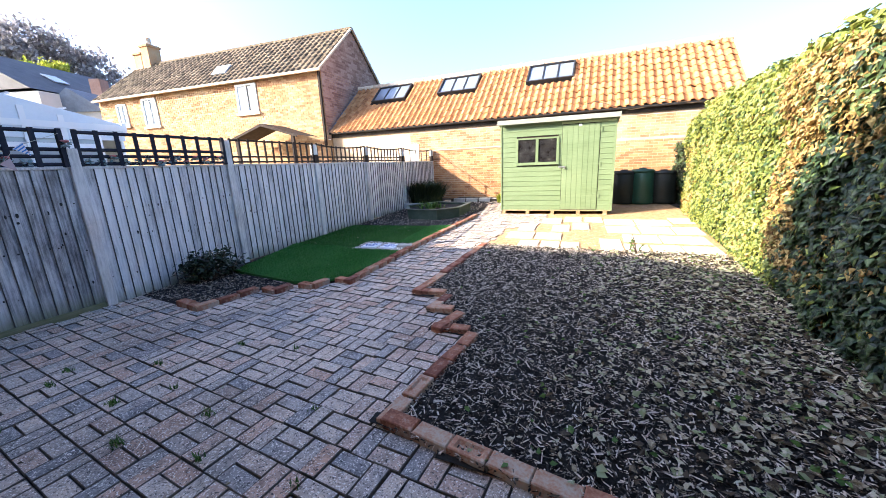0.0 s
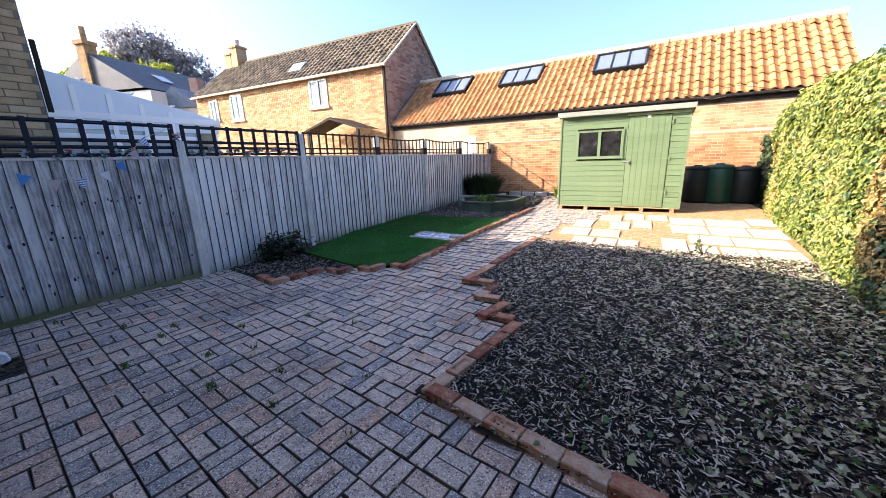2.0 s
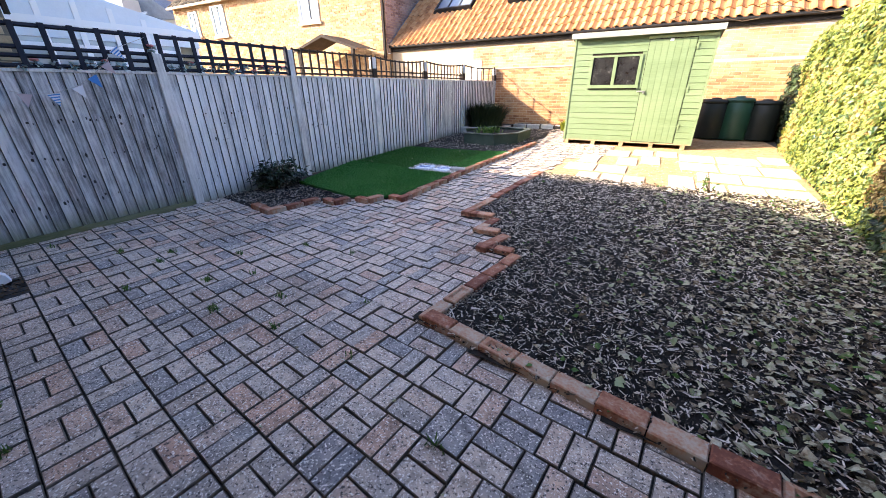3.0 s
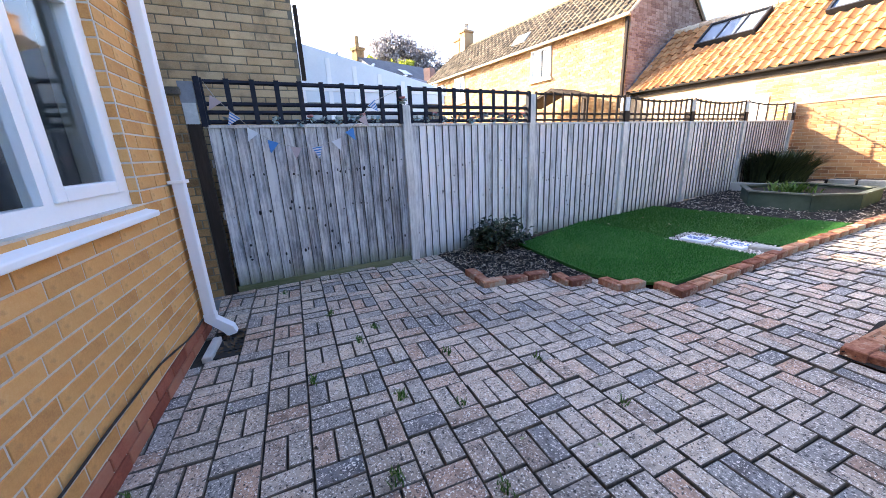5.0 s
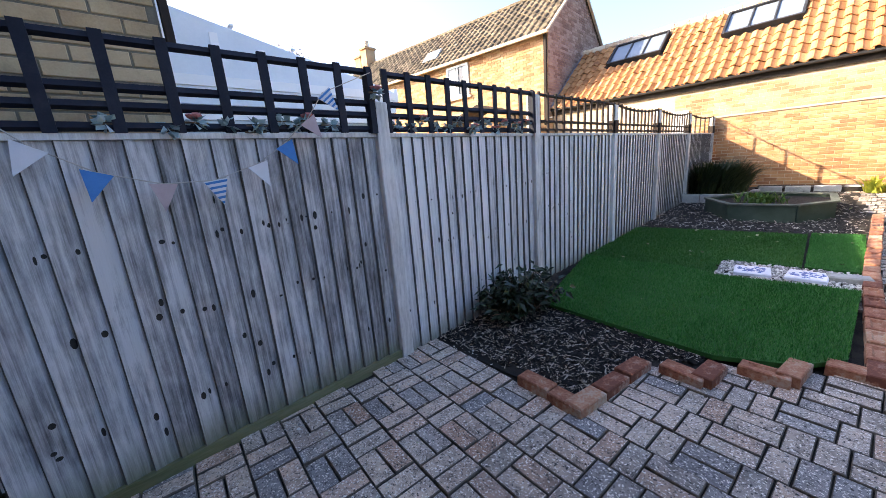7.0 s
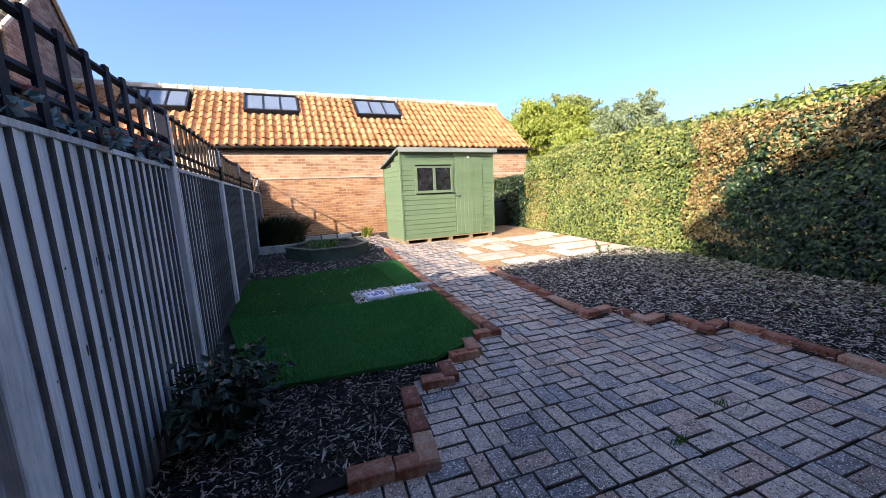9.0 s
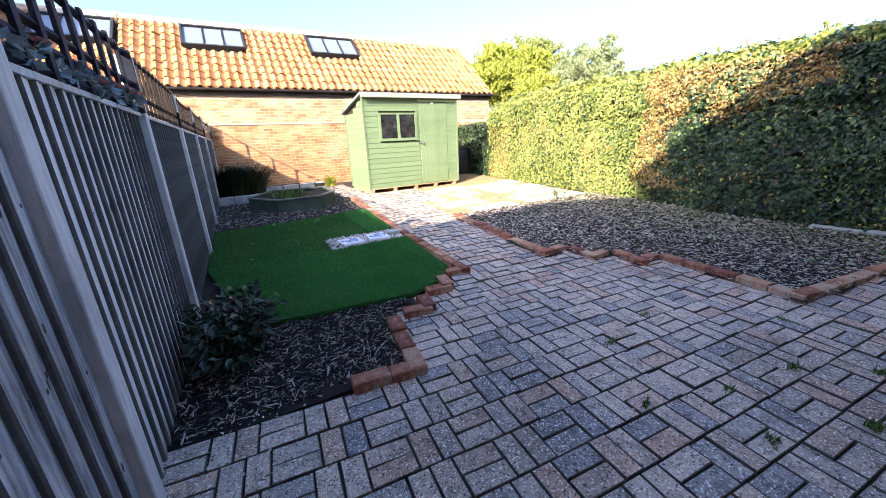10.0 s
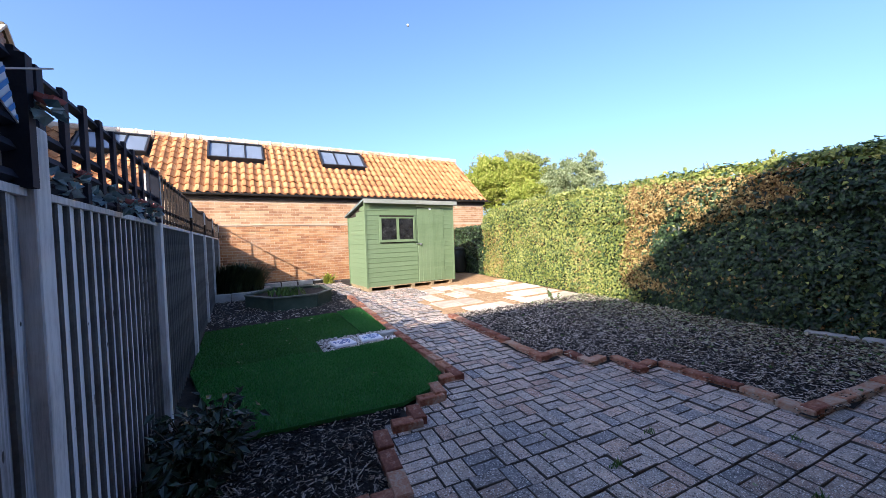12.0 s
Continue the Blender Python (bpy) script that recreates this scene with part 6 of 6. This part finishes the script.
strap_plant("planter_seedlings", pose(-4.55, 8.15, gz(8) + 0.18), 90, 0.08, 0.22, M_weed, "green and yellow seedlings in the planter", 74, 0.38, 0.02)


def compost_bin(x, y, r, h, mt, label, turn=0):
    ob = thing("compost_bin", pose(x, y, gz(y), 0, 0, turn), label, "bin", "bins")
    s = Soup()
    s.lathe([(r, 0), (r * 1.02, 0.04), (r * 0.96, h * 0.45), (r * 0.97, h * 0.47), (r * 0.86, h * 0.9), (r * 0.8, h * 0.93)], 22)
    part("body", s, mt, ob, "", True)
    s = Soup()
    s.lathe([(r * 0.9, h * 0.9), (r * 0.92, h * 0.945), (r * 0.8, h * 0.99), (r * 0.3, h), (r * 0.28, h * 1.03), (0.01, h * 1.035)], 22)
    part("lid", s, mt, ob, "", True)


compost_bin(0.88, 10.46, 0.30, 0.80, M_bin_black, "black plastic bin in the shade of the ivy")
compost_bin(0.40, 10.40, 0.30, 0.86, M_bin, "dark green plastic compost bin with a round lid")
compost_bin(-0.02, 10.40, 0.31, 0.83, M_bin_black, "black plastic bin beside the compost bin")
wp = Soup()
wp.chamfer(0.22, 0.16, 0.20, 0.03, pose(0.95, 10.5, gz(10.3), 0, 0, 20))
tagged(part("plastic_tub", wp, M_upvc), "small white plastic tub by the hedge", "tub")
sap = thing("rose_sapling", pose(-0.10, 5.38, gz(5.4)), "small bare rose sapling at the edge of the bark", "shrub")
s = Soup()
lf = Soup()
rnd = random.Random(75)
for k in range(7):
    a = rnd.uniform(0, 6.3)
    q = Vector((0.12 * math.cos(a), 0.12 * math.sin(a), rnd.uniform(0.12, 0.28)))
    s.tube([(0, 0, 0), q * 0.5 + Vector((0, 0, 0.03)), q], 0.004, 4)
    for j in range(5):
        lf.add(*leaf_shape(0.05, 0.016, 0.006), Matrix.Translation(q * rnd.uniform(0.5, 1)) @ Euler((rnd.uniform(-1, 1), rnd.uniform(-1, 1), rnd.uniform(0, 6))).to_matrix().to_4x4())
part("stem_growth", s, M_twig, sap)["kind"] = "stuff"
part("leaves", lf, M_weed, sap)["kind"] = "stuff"

# ---- weeds between the pavers ----
s = Soup()
rnd = random.Random(76)
for x, y in [(-4.35, 1.05), (-4.2, 0.9), (-3.5, 0.95), (-3.3, 1.2), (-3.05, 0.75), (-2.8, 1.1), (-3.75, 1.35), (-2.5, 0.85), (-2.2, 1.35), (-3.9, 0.55), (-1.9, 0.9), (-2.9, 1.9), (-3.4, 1.8), (-1.2, 0.7), (-4.75, 0.8), (-5.5, 0.5)] + [(-0.42 - 0.38 * k, -0.48 + 0.035 * k) for k in range(9)]:
    for k in range(rnd.randint(16, 40)):
        a, h = rnd.uniform(0, 6.3), rnd.uniform(0.015, 0.05)
        px, py = x + rnd.gauss(0, 0.022), y + rnd.gauss(0, 0.012)
        c, d, w = math.cos(a), math.sin(a), 0.0045
        s.add([(px - w * d, py + w * c, 0), (px + w * d, py - w * c, 0), (px + 0.6 * h * c, py + 0.6 * h * d, h)], [(0, 1, 2)])
tagged(part("paving_weeds", s, M_weed), "tufts of grass growing in the paving joints", "weeds", "", "stuff")

# ---- bunting, silk flowers ----
bunt = thing("bunting", pose(-5.74, 0.15, 1.85), "string of blue, striped, white and pink cloth pennants on the fence", "bunting")
FLAGS = [(0.24, 1.72, "pink"), (0.36, 1.59, "stripe"), (0.48, 1.46, "white"), (0.63, 1.36, "blue"), (0.82, 1.30, "pink"), (1.01, 1.30, "stripe"), (1.20, 1.36, "white"), (1.34, 1.45, "blue"), (1.48, 1.57, "pink"), (1.59, 1.71, "stripe")]
cord = Soup()
cord.tube([(0.035, y - 0.15, z - 1.85) for y, z in [(0.17, 1.90)] + [(y, z + 0.05) for y, z, c in FLAGS] + [(1.90, 1.89)]], 0.0025, 5)
part("cord", cord, M_cord, bunt)
for i, (y, z, c) in enumerate(FLAGS):
    slope = math.atan2((FLAGS[min(i + 1, 9)][1] - FLAGS[max(i - 1, 0)][1]), (FLAGS[min(i + 1, 9)][0] - FLAGS[max(i - 1, 0)][0])) * 0.75
    m = Matrix.Translation((0.040, y - 0.15, z + 0.05 - 1.85)) @ Matrix.Rotation(slope, 4, "X")
    s = Soup()
    s.add([(0, -0.048, 0), (0, 0.048, 0), (0.006, 0.0, -0.115), (0.003, -0.048, 0), (0.003, 0.048, 0), (0.009, 0.0, -0.115)], [(2, 1, 0), (3, 4, 5), (0, 1, 4, 3), (1, 2, 5, 4), (2, 0, 3, 5)], m)
    flag = part("pennant", s, {"pink": M_pink_cloth, "blue": M_blue}.get(c, M_white_cloth), bunt, {"pink": "dusty pink pennant", "blue": "plain blue pennant", "white": "white pennant", "stripe": "blue and white striped pennant"}[c])
    if c == "stripe":
        s = Soup()
        for k in range(5):
            t0, t1 = k / 5 + 0.04, k / 5 + 0.13
            s.add([(0.0045 + 0.006 * t0, -0.048 * (1 - t0), -0.115 * t0), (0.0045 + 0.006 * t0, 0.048 * (1 - t0), -0.115 * t0), (0.0045 + 0.006 * t1, 0.048 * (1 - t1), -0.115 * t1), (0.0045 + 0.006 * t1, -0.048 * (1 - t1), -0.115 * t1)], [(0, 1, 2, 3)], m)
        part("stripes", s, M_blue, flag)
rnd = random.Random(78)
for y, z, rose in ((0.70, 1.60, 0), (0.9, 1.58, 0), (1.25, 1.57, 0), (1.45, 1.6, 0), (1.95, 1.79, 1), (0.3, 1.60, 0), *[(1.0 + 0.13 * k, 1.61 + 0.02 * math.sin(5 * k), 0) for k in range(6)], *[(2.12 + 0.115 * k, 1.615 + 0.03 * math.sin(4 * k), k in (6, 11)) for k in range(14)]):
    fl = thing("silk_flower", pose(-5.80 if not rose else -5.74, y, z), "faded pink silk rose with teal leaves tied to the trellis" if rose else "dusty teal silk leaf spray on the trellis", "artificial flower", "silk flower garland")
    s = Soup()
    for k in range(14):
        s.add(*leaf_shape(0.046, 0.021, 0.005), Euler((rnd.uniform(-1.2, 1.2), rnd.uniform(-1, 1), rnd.uniform(0, 6.3))).to_matrix().to_4x4() @ Matrix.Translation((0.012, 0, 0)))
    part("leaves", s, M_teal_leaf, fl)
    if rose or rnd.random() < 0.3:
        s = Soup()
        for k in range(9):
            a = 2.4 * k
            s.lathe([(0.004, 0), (0.016, 0.008), (0.019, 0.02)], 6, Matrix.Translation((0.022 * math.cos(a) * k / 9, 0.022 * math.sin(a) * k / 9, 0.01 + 0.001 * k)) @ Matrix.Rotation(0.5 * k / 9, 4, "Y"))
        part("bloom", s, M_rose, fl)
    part("stem", boxes((-0.004, 0.004, -0.05, 0.05, -0.004, 0.004)), M_twig, fl)

# ---- pieces: edging bricks ----


def frog_brick(l, w, h, frog):
    x, y, c = l / 2, w / 2, 0.006
    s = Soup()
    v, f = chamfer_box(l, w, h, c)
    if frog:
        f = f[1:]
        a, b = x - 0.03, y - 0.022
        v = v + [(-a, -b, h), (a, -b, h), (a, b, h), (-a, b, h), (-a + 0.015, -b + 0.012, h - 0.014), (a - 0.015, -b + 0.012, h - 0.014), (a - 0.015, b - 0.012, h - 0.014), (-a + 0.015, b - 0.012, h - 0.014)]
        for i, j in ((0, 1), (1, 2), (2, 3), (3, 0)):
            f += [(8 + i, 8 + j, 12 + j, 12 + i), (12 + i, 12 + j, 16 + j, 16 + i)]
        f.append((16, 17, 18, 19))
    s.add(v, f)
    return s.mesh("brick")


brick_meshes = [frog_brick(0.213, 0.103, 0.068, k == 0) for k in range(3)]


def edging(name, pts, side, label, seed):
    rnd = random.Random(seed)
    ob = thing(name, pose(pts[0][0], pts[0][1], 0), label, "brick edging")
    for (x0, y0), (x1, y1) in zip(pts, pts[1:]):
        a, b = Vector((x0, y0, 0)), Vector((x1, y1, 0))
        d = (b - a).normalized()
        nrm = Vector((-d.y, d.x, 0)) * side
        n = max(1, round((b - a).length / 0.221))
        step = (b - a).length / n
        for i in range(n):
            p = a + d * (i + 0.5) * step + nrm * 0.054
            br = part("brick", brick_meshes[rnd.choice((0, 1, 2, 2))], M_edging, ob)
            br.location = (p.x - x00(pts), p.y - y00(pts), gz(p.y) - 0.012 + rnd.uniform(-0.006, 0.008))
            br.rotation_euler = (rnd.gauss(0, 0.02), rnd.gauss(0, 0.015), math.atan2(d.y, d.x) + rnd.gauss(0, 0.02))
            br.scale = (min(step / 0.219, 1.06), rnd.uniform(0.96, 1.02), 1)


def x00(pts):
    return pts[0][0]


def y00(pts):
    return pts[0][1]


edging("brick_edging", C_RIGHT, -1, "stepped edging of old red bricks along the bark bed", 81)
edging("brick_edging", [(-1.74, 1.37), (1.02, 0.98)], 1, "straight row of old red bricks before the bark bed", 82)
edging("brick_edging", C_LEFT, 1, "stepped edging of worn red bricks along lawn and path", 83)

# ---- pieces: pavers ----
PV = Matrix.Translation((-4.30, 0.343, 0)) @ Matrix.Rotation(radians(PAVE), 4, "Z")
PVI = PV.inverted()
PAVER = (0.1965, 0.0950, 0.05, 0.0035)


def grimy_edges(me):
    """Dirt and moss sit on the bevels and sides of each block: nine faces a block, of which the first is its top."""
    me.materials.append(M_paver_edge)
    for q in me.polygons:
        q.material_index = 1 if q.index % 9 else 0


s = Soup()
s.chamfer(*PAVER)
paver_mesh = s.mesh("paver")
paver_mesh.materials.append(M_paver)
grimy_edges(paver_mesh)
paving = thing("paving", pose(0, 0, 0), "grey-red concrete block paving in a woven pattern with dark joints", "paving", "", "structure")
near_pavers, rest = [], Soup()
rnd = random.Random(91)
spots = []
P, W = 0.2035, 0.102
for j in range(-6, 60):
    yc = (j + 0.5) * P
    x = -2.4 + 0.05 * (j % 4) + rnd.uniform(-0.02, 0.02)
    while x < 6.2:
        across = 3 if rnd.random() < 0.12 else 2
        spots += [(x + W * (k + 0.5), yc, 90) for k in range(across)]
        x += across * W
        spots += [(x + P / 2, yc - W / 2, 0), (x + P / 2, yc + W / 2, 0)]
        x += P
pv, pf = chamfer_box(*PAVER)
for x, y, turn in spots:
    p = PV @ Vector((x, y, 0))
    if not any(inside(p.x + a, p.y + b, PAVED) for a, b in ((0, 0), (0.07, 0), (-0.07, 0), (0, 0.07), (0, -0.07))):
        continue
    if -4.86 < p.x < -4.46 and p.y < 0.20:
        continue
    m = Matrix.Translation((p.x, p.y, gz(p.y) - 0.05 + rnd.gauss(0, 0.0028))) @ Euler((rnd.gauss(0, 0.012), rnd.gauss(0, 0.012), radians(PAVE + turn) + rnd.gauss(0, 0.010))).to_matrix().to_4x4()
    if -4.30 < p.x < -1.65 and 0.45 < p.y < 2.35 and len(near_pavers) < 298:
        near_pavers.append(m)
    else:
        rest.add(pv, pf, m)
field = part("paver_field", rest, M_paver_far, paving)
grimy_edges(field.data)
tagged(field, "", "", "", "stuff")
for m in near_pavers:
    ob = part("paver", paver_mesh, M_paver, paving)
    ob.matrix_local = paving.matrix_world.inverted() @ m

# ---- pieces: patio slabs ----
patio = thing("patio", pose(-0.8, 7.0, 0), "patio of buff concrete slabs with sandy gravel gaps", "patio", "", "structure")
g = Soup()
g.v = [(-2.40 + 0.8, 5.50 - 7, gz(5.5) - 0.010), (1.05 + 0.8, 5.48 - 7, gz(5.48) - 0.010), (1.15 + 0.8, 9.4 - 7, gz(9.4) - 0.010), (0.95 + 0.8, 10.7 - 7, gz(10.7) - 0.010), (-0.3 + 0.8, 10.7 - 7, gz(10.7) - 0.010), (-2.7 + 0.8, 8.7 - 7, gz(8.7) - 0.010), (-1.75 + 0.8, 8.5 - 7, gz(8.5) - 0.010), (-1.75 + 0.8, 7.2 - 7, gz(7.2) - 0.010), (-2.36 + 0.8, 7.0 - 7, gz(7.0) - 0.010)]
g.v += [(x, y, z - 0.05) for x, y, z in g.v]
g.f = [tuple(range(9))] + [(i, i + 9, (i + 1) % 9 + 9, (i + 1) % 9) for i in range(9)]
part("gravel_bed", g, M_gravel, patio, "orange sandy gravel")
rnd = random.Random(95)
ROWS = [  # front, back, then where each slab begins and ends
    (5.42, 5.98, ((-1.82, -1.50), (-1.46, -1.17), (-1.15, -0.87), (-0.22, 0.10), (0.14, 0.52), (0.55, 0.98))),
    (5.60, 6.28, ((-0.57, -0.26),)),
    (6.16, 6.62, ((-2.14, -1.66), (-1.64, -1.19), (-0.22, 0.30), (0.33, 0.96))),
    (6.80, 7.34, ((-2.05, -1.73), (-1.42, -1.10), (-0.46, 0.05), (0.09, 0.58), (0.62, 1.02))),
    (7.00, 7.58, ((-1.06, -0.76),)),
    (7.50, 8.00, ((-1.70, -1.30), (-0.48, 0.04), (0.08, 0.66))),
    (7.72, 8.22, ((-1.26, -0.92), (-0.86, -0.52), (0.70, 1.06))),
]
for y0, y1, spans in ROWS:
    for x0, x1 in spans:
        s = Soup()
        s.chamfer(x1 - x0, y1 - y0, 0.05, 0.007)
        ob = part("slab", s, M_slab, patio)
        x, y = (x0 + x1) / 2, (y0 + y1) / 2 + 0.03 * (x0 + 1.0)
        ob.location = (x + 0.8, y - 7.0, gz(y) - 0.044 + rnd.uniform(-0.004, 0.006))
        ob.rotation_euler = (0.035, rnd.gauss(0, 0.006), radians(2.0) + rnd.gauss(0, 0.014))
s = Soup()
for k in range(3800):
    x, y = rnd.uniform(-2.3, 1.0), rnd.uniform(5.42, 8.2)
    if k < 700:
        y = 5.36 + abs(rnd.gauss(0, 0.09))
    c = rnd.uniform(0.006, 0.014)
    m = Matrix.Translation((x + 0.8, y - 7.0, gz(y) - 0.010)) @ Euler((rnd.gauss(0, 0.3), rnd.gauss(0, 0.3), rnd.uniform(0, 6.3))).to_matrix().to_4x4()
    s.add([(-c, 0, 0), (0, -0.7 * c, 0), (c, 0, 0), (0, 0.8 * c, 0), (0, 0, 0.8 * c)], [(0, 1, 4), (1, 2, 4), (2, 3, 4), (3, 0, 4)], m)
part("loose_gravel", s, M_stones, patio, "loose buff and orange stones")["kind"] = "stuff"

# ---- pieces: house bricks beside the path ----
cache = {}
for a, b, z0, z1 in near[:300]:
    key = round(b - a, 3)
    if key not in cache:
        s = Soup()
        c, p, l, h = 0.002, 0.004, b - a - 0.010, 0.065
        v = [(0, 0, 0), (l, 0, 0), (l, 0, h), (0, 0, h), (0, p - c, 0), (l, p - c, 0), (l, p - c, h), (0, p - c, h), (c, p, c), (l - c, p, c), (l - c, p, h - c), (c, p, h - c)]
        s.add(v, [(9, 8, 11, 10)] + [q for i, j in ((0, 1), (1, 2), (2, 3), (3, 0)) for q in ((j, i, i + 4, j + 4), (j + 4, i + 4, i + 8, j + 8))])
        cache[key] = s.mesh("brick")
    ob = part("brick", cache[key], M_house_brick, house)
    ob.location = (H0 + a, 0, 0.15 + z0)
s = Soup()
for a, b, z0, z1 in near[300:]:
    s.box(H0 + a, H0 + b - 0.01, 0, 0.007, 0.15 + z0, 0.15 + z1)
if s.v:
    part("brickwork", s, M_house_brick_far, house)["kind"] = "stuff"

# ---- pieces: pantiles ----
TW, TL = 0.205, 0.285


def pantile():
    """A clay pantile with its roll and trough, x across, y up the slope."""
    s = Soup()
    n = 8
    prof = [(-0.5 * TW + (TW + 0.035) * k / n, 0.026 * math.sin(2 * math.pi * (k / n) - 0.4) + 0.012 * (1 if k < 4 else 0)) for k in range(n + 1)]
    rows = [[(x, 0, z + 0.034) for x, z in prof], [(x, TL + 0.05, z + 0.004) for x, z in prof]]
    s.sheet(n + 1, rows)
    m = len(s.v)
    s.v += [(x, 0.0, z + 0.018) for x, z in prof]
    for k in range(n):
        s.f.append((m + k, m + k + 1, k + 1, k))
    return s


tile = pantile()
tile_mesh = tile.mesh("pantile")
n_col, n_row = int(BL / TW) + 1, int(SLOPE / TL)
rnd = random.Random(97)
rest = Soup()
count = 0
TLR = SLOPE / n_row
for r in range(n_row):
    for c in range(n_col):
        x, y = 0.1 + c * TW, r * TLR
        if any(a - 0.10 < x < b + 0.10 and S0 - 0.22 < y < S1 - 0.06 for a, b in SKY_X):
            continue
        m = ROOF @ Matrix.Translation((x + rnd.gauss(0, 0.004), y, rnd.gauss(0.02, 0.004))) @ Euler((rnd.gauss(0, 0.012), rnd.gauss(0, 0.012), rnd.gauss(0, 0.012))).to_matrix().to_4x4()
        if 3.0 < x < 11.4 and count < 299:
            ob = part("pantile", tile_mesh, M_tile, barn)
            ob.matrix_local = m
            count += 1
        else:
            rest.add(tile.v, tile.f, m)
part("pantiles", rest, M_tile_far, barn)["kind"] = "stuff"
